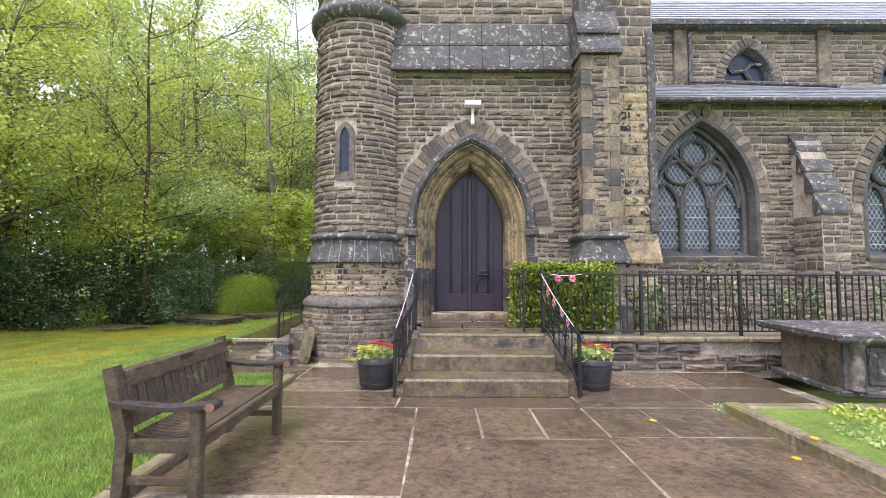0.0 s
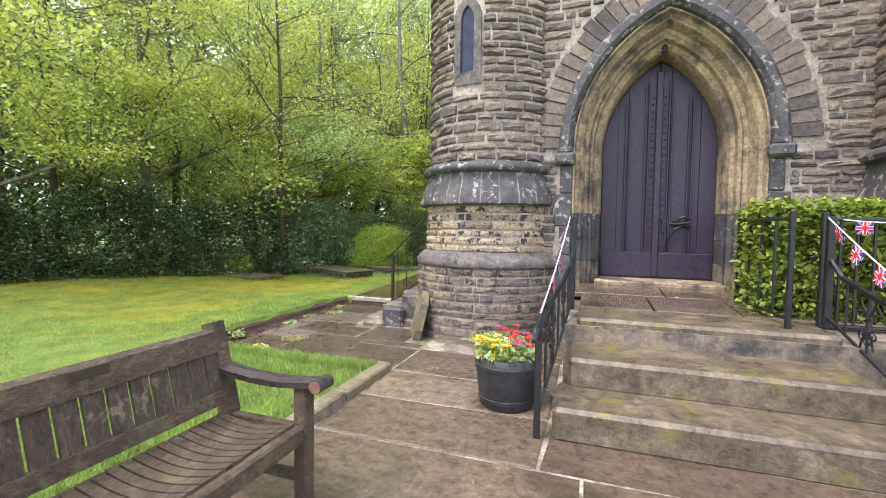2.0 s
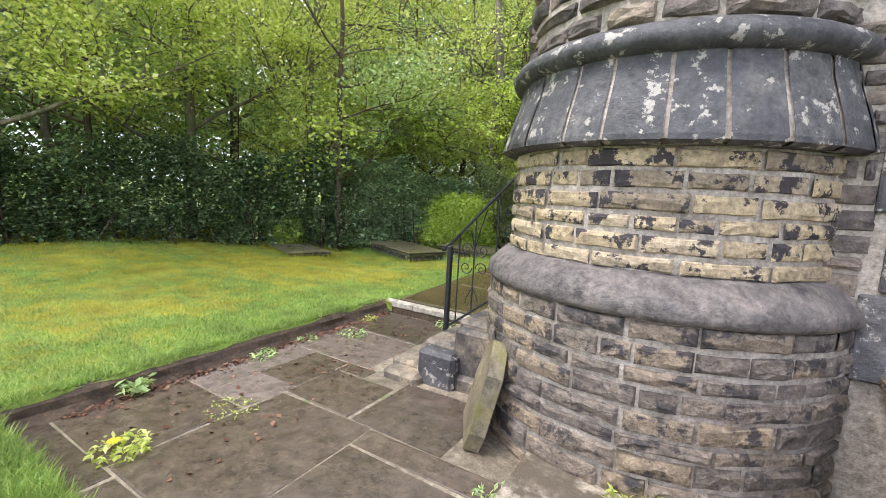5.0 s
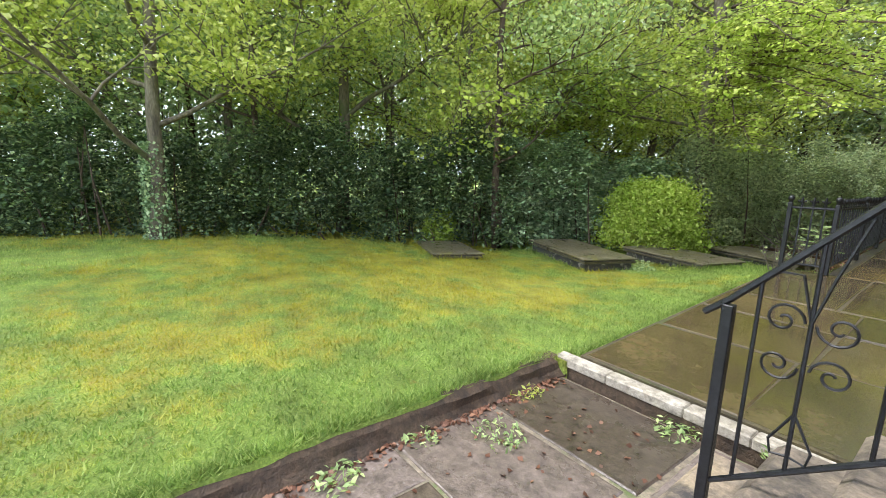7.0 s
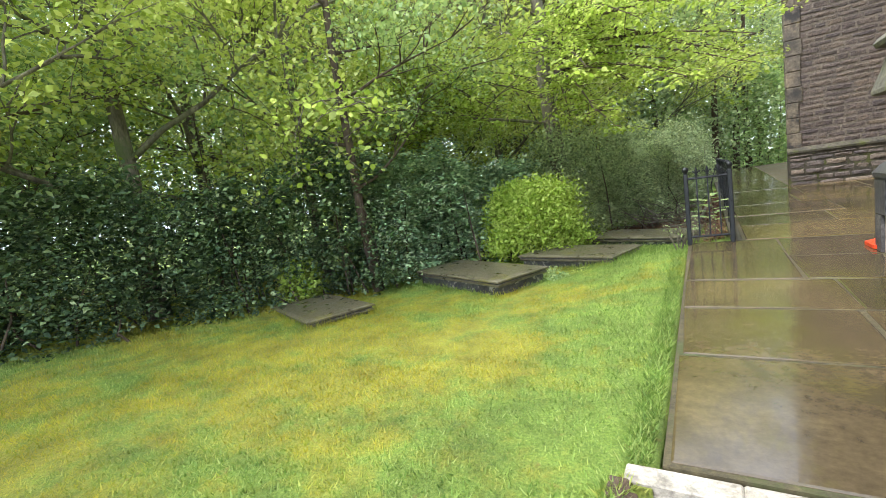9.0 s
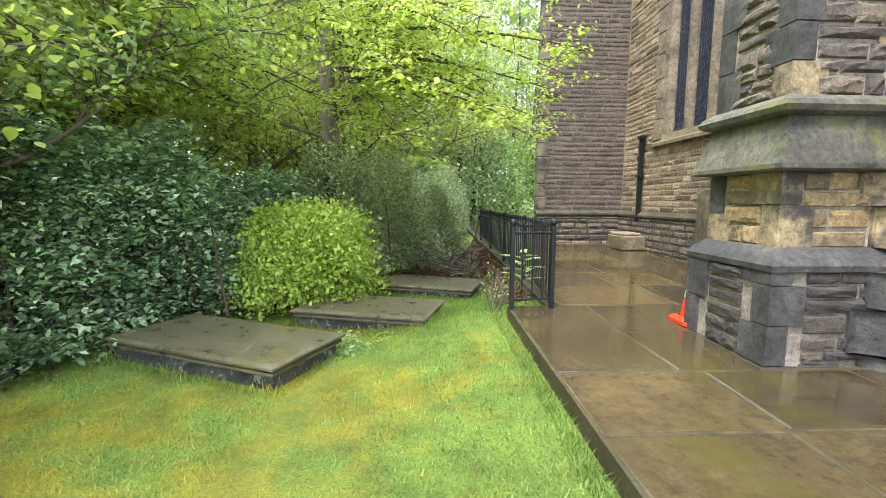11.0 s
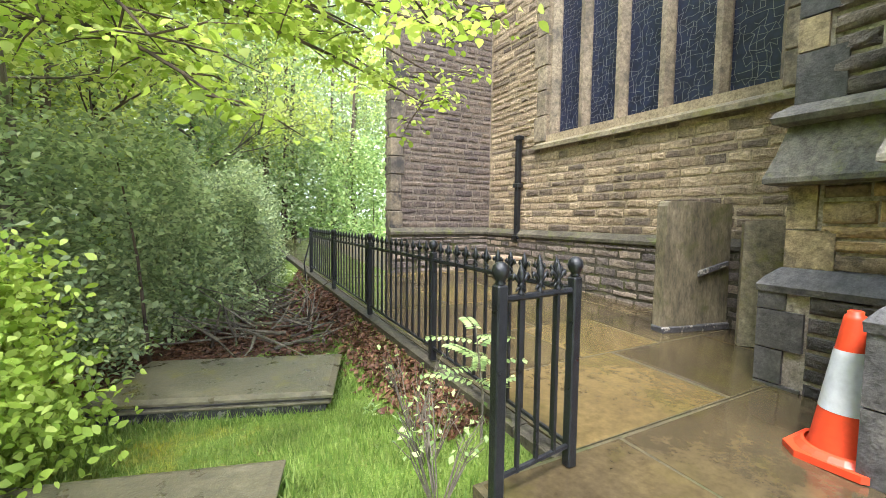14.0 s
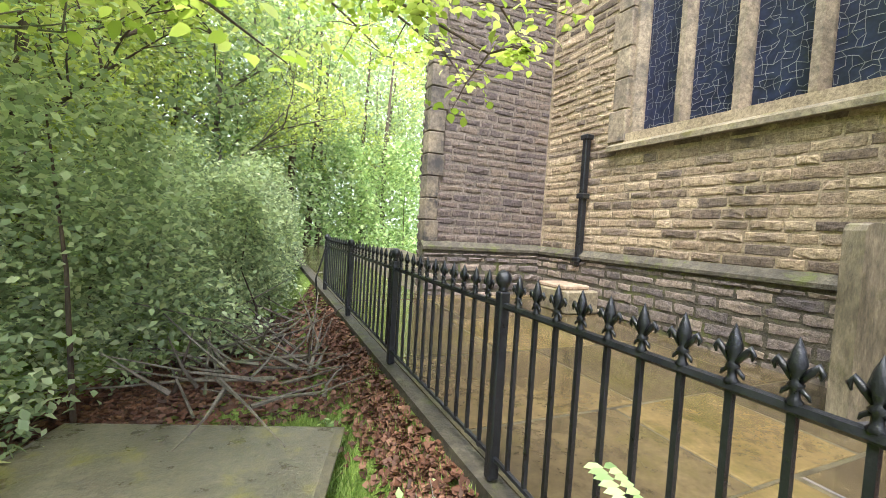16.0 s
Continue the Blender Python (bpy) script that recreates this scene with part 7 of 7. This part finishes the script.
tomb.matrix_world = tm
tomb_part("body", Shape().box(0.12, 0.12, 0.0, 2.1, 1.25, 0.61, 0.01), brown_dressed)
tomb_part("base", Shape().box(0.03, 0.03, 0.0, 2.2, 1.35, 0.07, 0.015), dark_dressed)
tomb_part("top_slab", Shape().add([(-0.06, -0.06, 0.61), (2.28, -0.06, 0.61), (2.28, 1.43, 0.61), (-0.06, 1.43, 0.61), (-0.08, -0.08, 0.64), (2.3, -0.08, 0.64), (2.3, 1.45, 0.64), (-0.08, 1.45, 0.64), (-0.08, -0.08, 0.69), (2.3, -0.08, 0.69), (2.3, 1.45, 0.69), (-0.08, 1.45, 0.69), (0.02, 0.02, 0.72), (2.2, 0.02, 0.72), (2.2, 1.35, 0.72), (0.02, 1.35, 0.72)],
                                  [(0, 1, 2, 3), (0, 1, 5, 4), (1, 2, 6, 5), (2, 3, 7, 6), (3, 0, 4, 7), (4, 5, 9, 8), (5, 6, 10, 9), (6, 7, 11, 10), (7, 4, 8, 11), (8, 9, 13, 12), (9, 10, 14, 13), (10, 11, 15, 14), (11, 8, 12, 15), (12, 13, 14, 15)]), dark_dressed)
for x in (0.08, 1.0, 1.9):
    pil = tomb_part("pilaster", Shape().box(x, 0.06, 0.07, x + 0.22, 0.13, 0.61, 0.012), soot_dressed)
    part("baluster", Shape().lathe(x + 0.11, 0.05, [(0.0, 0.07), (0.07, 0.07), (0.07, 0.1), (0.045, 0.12), (0.06, 0.18), (0.072, 0.27), (0.062, 0.38), (0.038, 0.47), (0.05, 0.5), (0.065, 0.52), (0.075, 0.55), (0.075, 0.61)], 0, 2 * math.pi, 16), grey_dressed, pil, "turned stone baluster", True)
for x in (0.34, 1.26):
    tomb_part("carved_panel", Shape().box(x, 0.09, 0.12, x + 0.6, 0.125, 0.56, 0.02).box(x + 0.08, 0.075, 0.19, x + 0.52, 0.1, 0.49, 0.02), dark_dressed)

# ---------- west terrace: side stair, rail and leaning slab ----------
for k in range(5):
    st = thing("stone_step", "mossy worn stone step beside the turret", "step", "side steps", "structure")
    x0 = -3.36 + k * 0.26
    part("tread", Shape().box(x0, 7.86 + k * 0.07, -0.15, -1.7, 8.95, 0.02 + k * 0.19, 0.03), brown_dressed, st)
    part("end_block", Shape().box(x0 + 0.02, 7.72 + k * 0.09, -0.15, x0 + 0.34, 7.93 + k * 0.07, -0.02 + k * 0.19, 0.03), dark_dressed if k % 2 else brown_dressed, st)
srail = thing("side_handrail", "black wrought-iron handrail with scrolls on the side steps", "handrail", "iron rails by the door")
part("post", Shape().box(-3.24, 8.45, 0.0, -3.2, 8.49, 0.88, 0.004), black_iron, srail)
ra, rb = Vector((-3.3, 8.47, 0.83)), Vector((-2.1, 8.47, 2.1))
part("top_rail", Shape().tube([ra, (-3.22, 8.47, 0.9), (-2.5, 8.47, 1.66), rb], 0.013, 6), black_iron, srail)
part("bottom_rail", Shape().tube([(-3.2, 8.47, 0.16), (-2.5, 8.47, 0.7), (-2.1, 8.47, 1.05)], 0.011, 6), black_iron, srail)
for k, x in enumerate((-3.13, -2.98, -2.78, -2.6, -2.4)):
    zl, zt = 0.16 + (x + 3.2) * 0.78, 0.92 + (x + 3.2) * 1.055
    part("bar", Shape().tube([(x, 8.47, zl), (x, 8.47, zt)], 0.007, 6), black_iron, srail)
    if k in (1, 3):
        m = Vector((x, 8.47, (zl + zt) / 2 + 0.05))
        for s1 in (-1, 1):
            for s2 in (-1, 1):
                part("scroll", Shape().tube(spiral(m + Vector((s1 * 0.075, 0, s2 * 0.08)), 0.06, 1.4, math.pi / 2 * (1 - s1) + math.pi, (Vector((1, 0, 0)), Vector((0, 0, s2)))), 0.005, 5, False), black_iron, srail)
            part("scroll", Shape().tube([(x, 8.47, zl + 0.22), (x + s1 * 0.06, 8.47, zl + 0.1), (x + s1 * 0.05, 8.47, zl + 0.05), (x, 8.47, zl + 0.06)], 0.005, 5, False), black_iron, srail)
            part("scroll", Shape().tube([(x, 8.47, zt - 0.28), (x + s1 * 0.04, 8.47, zt - 0.12), (x + s1 * 0.1, 8.47, zt + s1 * 0.1 - 0.02)], 0.005, 5, False), black_iron, srail)

lean = thing("leaning_slab", "worn carved stone slab leaning on the turret", "stone slab")
o = part("slab", Shape().prism([(-0.22, 0.0), (0.2, 0.0), (0.24, 0.12), (0.2, 0.45), (0.02, 0.6), (-0.16, 0.52), (-0.24, 0.3)], "y", -0.045, 0.045), mossy, lean)
lean.matrix_world = pose(-2.4, 7.42, -0.085, -14, 0, -62)


# ---------- ledger tombs ----------
ledgers = []


def ledger(corner, length, width, turn, top, label, tilt=0.0):
    t = thing("ledger_tomb", label, "tomb", "ledger tombs on the lawn")
    t.matrix_world = pose(corner[0], corner[1], top, 0, tilt, turn)
    c = 0.02
    part("top_slab", Shape().add([(-length, 0, -0.03), (0, 0, -0.03), (0, width, -0.03), (-length, width, -0.03), (-length, 0, -0.012), (0, 0, -0.012), (0, width, -0.012), (-length, width, -0.012), (-length + 0.05, 0.05, 0.006), (-0.05, 0.05, 0.006), (-0.05, width - 0.05, 0.006), (-length + 0.05, width - 0.05, 0.006)],
                                 [(0, 1, 2, 3), (0, 1, 5, 4), (1, 2, 6, 5), (2, 3, 7, 6), (3, 0, 4, 7), (4, 5, 9, 8), (5, 6, 10, 9), (6, 7, 11, 10), (7, 4, 8, 11), (8, 9, 10, 11)]), ledger_stone, t)
    part("neck", Shape().box(-length + 0.035, 0.035, -0.055, -0.035, width - 0.035, -0.03), soot_dressed, t)
    part("moulding", Shape().box(-length + 0.015, 0.015, -0.09, -0.015, width - 0.015, -0.055, 0.012), ledger_stone, t)
    part("base", Shape().box(-length + 0.06, 0.06, -0.5, -0.06, width - 0.06, -0.09, 0.01), dark_dressed, t)
    ledgers.append((t.matrix_world.inverted(), length, width, corner))
    return t


ledger((-6.47, 12.38), 2.0, 0.97, -24, 0.09, "low ledger tomb with mossy moulded slab on the lawn")
ledger((-5.3, 13.72), 1.65, 0.97, -16, 0.09, "low ledger tomb with chamfered mossy slab")
ledger((-4.58, 15.48), 1.68, 0.98, -19, 0.04, "flat ledger tomb stained with moss near the railings")
ledger((-8.25, 10.8), 1.75, 0.9, -24, 0.02, "tilted ledger stone sunk in the lawn", -2)

# ---------- beside the great window ----------
cone = thing("traffic_cone", "orange traffic cone with a white reflective sleeve", "traffic cone")
cx, cy = -2.61, 13.215
cz = path_height(cy)
part("base", Shape().prism([(cx + 0.21 * a, cy + 0.21 * b) for a, b in ((-1, -0.6), (-0.6, -1), (0.6, -1), (1, -0.6), (1, 0.6), (0.6, 1), (-0.6, 1), (-1, 0.6))], "z", cz, cz + 0.035).lathe(cx, cy, [(0.2, cz + 0.035), (0.175, cz + 0.06), (0.16, cz + 0.065)], 0, 2 * math.pi, 20), orange, cone)
part("body", Shape().lathe(cx, cy, [(0.15, cz + 0.05), (0.14, cz + 0.08), (0.045, cz + 0.7), (0.04, cz + 0.72), (0.032, cz + 0.725), (0.032, cz + 0.74), (0.022, cz + 0.745), (0.018, cz + 0.7)], 0, 2 * math.pi, 24), orange, cone, "", True)
part("sleeve", Shape().lathe(cx, cy, [(0.116, cz + 0.25), (0.071, cz + 0.55)], 0, 2 * math.pi, 24), cone_band, cone, "white reflective sleeve", True)

st = thing("standing_slab", "tall grey-brown gravestone slab standing against the wall", "gravestone")
z0 = path_height(15.0)
st.matrix_world = pose(-1.46, 15.0, z0, 0, 0, -13)
part("slab", Shape().prism([(0.0, 0.0), (0.42, 0.0), (0.42, 1.3), (0.05, 1.3), (0.015, 1.285), (0.0, 1.25)], "y", 0.0, 0.13), slab_olive, st)
part("slab_wing", Shape().prism([(0.42, 0.0), (0.83, 0.0), (0.83, 1.28), (0.42, 1.3)], "y", 0.025, 0.12), slab_olive, st)
part("ledge", Shape().add([(0.4, -0.012, 0.55), (0.78, -0.012, 0.66), (0.78, -0.012, 0.7), (0.4, -0.012, 0.6), (0.4, 0.06, 0.55), (0.78, 0.06, 0.66), (0.78, 0.06, 0.7), (0.4, 0.06, 0.6)], [(0, 1, 2, 3), (4, 5, 6, 7), (0, 1, 5, 4), (3, 2, 6, 7), (0, 3, 7, 4), (1, 2, 6, 5)]), dark_dressed, st)
part("foot", Shape().box(-0.015, -0.02, -0.01, 0.83, 0.14, 0.06, 0.01), dark_dressed, st)
s2 = thing("leaning_gravestone", "damp dark gravestone slab leaning in the wall corner", "gravestone")
part("slab", Shape().prism([(-0.24, 0), (0.24, 0), (0.23, 1.12), (0.12, 1.16), (-0.2, 1.14)], "y", -0.05, 0.05), mossy, s2)
s2.matrix_world = pose(-0.98, 14.3, path_height(14.3), -9, 0, -52)

dp = thing("downpipe_iron", "black cast-iron downpipe standing on the window wall", "downpipe")
part("pipe", Shape().box(WX - 0.14, 18.38, 0.95, WX - 0.05, 18.46, 2.8, 0.01), black_iron, dp)
for z in (1.0, 1.9, 2.72):
    part("collar", Shape().box(WX - 0.16, 18.35, z, WX - 0.03, 18.49, z + 0.07, 0.01), black_iron, dp)
gs = thing("gully_block", "stone gully block with a pale slab beneath the downpipe", "stone block")
zz = path_height(18.2)
part("block", Shape().box(-1.15, 17.95, zz, -0.62, 18.65, zz + 0.3, 0.02), mossy, gs)
part("slab", Shape().box(-1.12, 18.05, zz + 0.3, -0.7, 18.6, zz + 0.36, 0.015), slab_pink, gs, "pinkish loose slab")


# ---------- saplings, brushwood, weeds ----------
def frond(s, base, tip, n, size):
    """A feathered leaf: pairs of leaflets along a bent stem."""
    b, t = Vector(base), Vector(tip)
    d = (t - b).normalized()
    side = d.cross(Vector((0, 0, 1))).normalized()
    for k in range(1, n + 1):
        p = b.lerp(t, k / n) - Vector((0, 0, 0.15 * (k / n) ** 2 * (t - b).length))
        for sg in (-1, 1):
            e = p + side * sg * size + d * size * 0.35 - Vector((0, 0, 0.25 * size))
            w = d * size * 0.3
            lift = Vector((0, 0, 0.004))
            a1, a2 = p.lerp(e, 0.25), p.lerp(e, 0.65)
            s.add([p, a1 + w * 0.75 + lift, a2 + w * 0.9 + lift, e, a2 - w * 0.9 + lift, a1 - w * 0.75 + lift], [(0, 1, 2, 3, 4, 5)])


q = random.Random(14)
for base, height, fronds, size in (((-4.08, 14.25, 0.0), 0.78, 12, 0.046),):
    sap = thing("ash_sapling", "young rowan sapling with feathery pale green leaves by the railings", "sapling")
    b = Vector(base)
    top = b + Vector((q.uniform(-0.05, 0.1), q.uniform(-0.05, 0.05), height))
    part("stem", Shape().tube([b, b.lerp(top, 0.5) + Vector((0.03, 0, 0)), top], [0.009, 0.007, 0.004], 5), bark, sap)
    s = Shape()
    for k in range(fronds):
        a = k * 2.4
        f = 0.55 + 0.45 * k / fronds
        p = b.lerp(top, f)
        frond(s, p, p + Vector((math.cos(a), math.sin(a), 0.25)) * size * q.uniform(4.0, 6.0), 8, size)
    part("foliage", s, leaf_mid, sap)

fern = thing("fern", "small green fern at the foot of a ledger tomb", "fern")
for k in range(9):
    a = k * 0.7
    f = Shape()
    frond(f, (-6.12, 13.52, -0.11), (-6.12 + 0.15 * math.cos(a), 13.52 + 0.13 * math.sin(a), 0.02), 9, 0.026)
    part("leaf_frond", f, leaf_mid, fern)
for x, y in ((-4.38, 14.3), (-4.5, 13.95), (-4.25, 14.75)):
    twiggy = thing("twiggy_weed", "dry twiggy weed with a few pale leaves by the railings", "weed", "dry weeds by the railings")
    twigs, tips = Shape(), []
    zb = lawn_height(x, y)
    for k in range(16):
        a, h = q.uniform(0, 2 * math.pi), q.uniform(0.2, 0.5)
        e = Vector((x + 0.2 * math.cos(a), y + 0.2 * math.sin(a), zb + h))
        b = Vector((x + 0.03 * math.cos(a), y + 0.03 * math.sin(a), zb - 0.01))
        m = b.lerp(e, 0.55) + Vector((0, 0, 0.05))
        twigs.tube([b, m, e], [0.004, 0.003, 0.0015], 4, False)
        twigs.tube([m, m + Vector((q.uniform(-0.08, 0.08), q.uniform(-0.08, 0.08), 0.1))], [0.0025, 0.001], 4, False)
        tips += [tuple(m), tuple(m.lerp(e, 0.5)), tuple(e)]
    tagged(part("stem", twigs, bark, twiggy), "", "", "", "stuff")
    ob = new("foliage", leaves_mesh("foliage", leaf_cloud(tips, 1, 0.03, int(-x * 100), 0.8), 0.022, leaf_mid, 0.3, int(y * 10), 1.6))
    ob.parent = twiggy

brush = thing("brushwood", "heap of dead branches and twigs by the railings", "brushwood")
for k in range(70):
    x, y = q.uniform(-5.4, -4.1), q.uniform(16.9, 19.3)
    a, ln = q.uniform(0, 2 * math.pi), q.uniform(0.35, 1.35)
    z = q.uniform(-0.05, 0.2)
    p0 = Vector((x, y, z))
    p2 = p0 + Vector((math.cos(a) * ln, math.sin(a) * ln, q.uniform(0.0, 0.5)))
    if p2.x > -3.98:
        p2.x = -4.05
    part("twig", Shape().tube([p0, p0.lerp(p2, 0.5) + Vector((0, 0, q.uniform(-0.08, 0.08))), p2], [q.uniform(0.008, 0.022), 0.009, 0.004], 5), bark, brush)
r2 = np.random.default_rng(6)
n = 9000
lx = np.concatenate([r2.normal(-4.04, 0.09, n // 2), r2.uniform(-5.3, -3.94, n // 2)])
ly = np.concatenate([r2.uniform(14.4, 19.0, n // 2), r2.uniform(16.9, 20.5, n // 2)])
keep = (lx < -3.93)
lp = np.column_stack([lx, ly, np.array([lawn_height(a, b) for a, b in zip(lx, ly)]) + 0.005 + r2.uniform(0, 0.025, n)])[keep]
ob = new("leaf_litter", leaves_mesh("leaf_litter", lp, 0.05, leaf_brown, 0.8, 6, 1.4))
tagged(ob, "reddish-brown dead leaves lying along the railings", "leaf litter", "", "stuff")
r3 = np.random.default_rng(16)
lp = np.column_stack([r3.uniform(-4.43, -3.3, 700), r3.uniform(6.1, 9.1, 700), np.full(700, -0.083)])
edge = r3.uniform(0, 1, 700) < 0.75
lp[edge, 0] = -4.43 + np.abs(r3.normal(0, 0.05, edge.sum()))
ob = new("leaf_litter", leaves_mesh("leaf_litter", lp, 0.028, leaf_brown, 0.9, 16, 1.3))
tagged(ob, "scattered dead leaves along the terrace edge", "leaf litter", "", "stuff")


def weed(x, y, z, r, n, size, leaf, seed, label):
    w = thing("weed_clump", label, "weed", "weeds in the paving")
    rr = np.random.default_rng(seed)
    a, d = rr.uniform(0, 2 * np.pi, n), r * np.sqrt(rr.uniform(0, 1, n))
    ob = new("foliage", leaves_mesh("foliage", np.column_stack([x + d * np.cos(a), y + d * np.sin(a), z + rr.uniform(0, size * 1.4, n)]), size * 0.6, leaf, 0.2, seed, 2.6))
    ob.parent = w


for k, (x, y, z, r, n, size) in enumerate([(-3.78, 6.15, -0.08, 0.14, 160, 0.03), (-4.35, 7.4, -0.09, 0.12, 90, 0.03), (-4.42, 6.5, -0.06, 0.1, 60, 0.05), (-3.75, 6.75, -0.09, 0.16, 110, 0.018), (-4.15, 8.25, -0.09, 0.15, 110, 0.025), (-4.38, 7.9, -0.09, 0.1, 70, 0.025),
                                           (-4.4, 8.75, -0.09, 0.12, 80, 0.025), (-3.6, 9.12, -0.09, 0.12, 80, 0.03), (-3.1, 9.12, 0.0, 0.1, 60, 0.03), (-1.4, 7.15, 0.0, 0.2, 150, 0.03), (-2.0, 6.9, -0.05, 0.12, 70, 0.025), (2.98, 4.66, 0.0, 0.12, 90, 0.03), (4.0, 4.15, 0.08, 0.3, 300, 0.04),
                                           (3.7, 3.6, 0.08, 0.4, 300, 0.035), (-4.5, 13.3, -0.05, 0.25, 200, 0.04), (-4.35, 14.4, -0.1, 0.25, 240, 0.04), (-4.2, 15.3, -0.1, 0.2, 160, 0.035), (-6.0, 13.3, -0.12, 0.2, 160, 0.05), (-5.7, 13.6, -0.12, 0.18, 150, 0.05), (-4.2, 16.6, -0.1, 0.2, 150, 0.035)]):
    weed(x, y, z, r, n, size, leaf_mid if k % 3 else leaf_spring, 300 + k, "small green weeds growing in a stone joint")
for x, y, z in ((2.03, 4.25, 0.004), (2.72, 3.4, 0.004), (2.95, 3.5, 0.12), (-3.8, 6.13, -0.03)):
    d = thing("dandelion", "yellow dandelion head lying on wet stone", "flower", "fallen dandelions")
    s = Shape()
    for k in range(14):
        a = k * 2 * math.pi / 14
        s.add([(x, y, z + 0.012), (x + 0.03 * math.cos(a - 0.15), y + 0.03 * math.sin(a - 0.15), z + 0.012), (x + 0.038 * math.cos(a), y + 0.038 * math.sin(a), z + 0.004), (x + 0.03 * math.cos(a + 0.15), y + 0.03 * math.sin(a + 0.15), z + 0.012)], [(0, 1, 2, 3)])
    part("petals", s, petal_yellow, d)


# ---------- grass ----------
def blades(name, n, seed, area, high, material, label, keep_fn, lie=0.5):
    """Single grass blades standing on the lawn."""
    r = np.random.default_rng(seed)
    x0, y0, x1, y1 = area
    p = np.column_stack([r.uniform(x0, x1, n), r.uniform(y0, y1, n)])
    p = np.array([(x, y) for x, y in p if keep_fn(x, y)])
    n = len(p)
    z = np.array([lawn_height(x, y) for x, y in p]) - 0.004
    a = r.uniform(0, 2 * np.pi, n)
    h = high * r.uniform(0.5, 1.3, n)
    w = 0.004 + 0.003 * r.uniform(0, 1, n)
    b = r.uniform(0, 2 * np.pi, n)
    off = h * lie * r.uniform(0.2, 1.0, n)
    v = np.empty((n, 3, 3))
    v[:, 0] = np.column_stack([p[:, 0] - w * np.cos(a), p[:, 1] - w * np.sin(a), z])
    v[:, 1] = np.column_stack([p[:, 0] + w * np.cos(a), p[:, 1] + w * np.sin(a), z])
    v[:, 2] = np.column_stack([p[:, 0] + off * np.cos(b), p[:, 1] + off * np.sin(b), z + h])
    me = bpy.data.meshes.new(name)
    me.vertices.add(n * 3)
    me.vertices.foreach_set("co", v.ravel())
    me.loops.add(n * 3)
    me.loops.foreach_set("vertex_index", np.arange(n * 3, dtype=np.int32))
    me.polygons.add(n)
    me.polygons.foreach_set("loop_start", np.arange(0, n * 3, 3, dtype=np.int32))
    me.update(calc_edges=True)
    me.validate()
    me.materials.append(material)
    return tagged(new(name, me), label, "grass", "", "stuff")


on_lawn = lambda x, y: not paved(x, y) and not paved(x + 0.03, y)
blades("grass", 210000, 1, (-9.5, 1.0, -2.0, 13.9), 0.03, blade_green, "short lawn grass with golden moss", on_lawn, 1.1)
blades("grass", 30000, 9, (-4.6, 1.5, -2.1, 5.85), 0.05, blade_green, "longer lush grass behind the bench", on_lawn, 0.8)
blades("grass", 26000, 3, (-7.0, 13.9, -3.9, 17.0), 0.05, blade_green, "grass between the ledger tombs", on_lawn)
blades("grass", 45000, 4, (-14, 1.0, -9.5, 12.5), 0.04, blade_green, "short green lawn grass", on_lawn)
blades("grass_edge", 5000, 5, (-4.6, 5.8, -4.47, 9.2), 0.045, blade_green, "grass hanging over the terrace edge", on_lawn, 1.4)
blades("grass_edge", 5000, 6, (-4.55, 9.3, -4.39, 13.8), 0.05, blade_green, "grass along the flagged path", on_lawn, 1.2)
blades("grass_edge", 6000, 7, (-4.5, 5.66, -2.1, 5.83), 0.06, blade_green, "grass along the terrace", on_lawn, 1.2)


def round_ledgers(x, y):
    """Close outside the foot of a ledger tomb."""
    for inv, length, width, corner in ledgers:
        p = inv @ Vector((x, y, 0))
        gx, gy = max(-length - p.x, p.x), max(-p.y, p.y - width)
        if -0.04 < max(gx, gy) < 0.09:
            return on_lawn(x, y)
    return False


blades("grass_edge", 60000, 8, (-10.2, 10.5, -4.0, 17.3), 0.085, blade_green, "long grass round the ledger tombs", round_ledgers, 0.8)

# dead leaves and bare earth under the grey shrub
r8 = np.random.default_rng(88)
f8 = r8.uniform(0, 1, 5200)
sx = -6.2 + 1.0 * f8 + 0.26 * r8.normal(size=5200)
sy = 16.7 + 1.6 * f8 + 0.26 * r8.normal(size=5200)
lp = np.array([(a, b, lawn_height(a, b) + 0.015) for a, b in zip(sx, sy)])
ob = new("leaf_litter", leaves_mesh("leaf_litter", lp, 0.05, leaf_brown, 0.8, 88, 1.4))
tagged(ob, "brown dead leaves on the earth under the grey shrub", "leaf litter", "", "stuff")
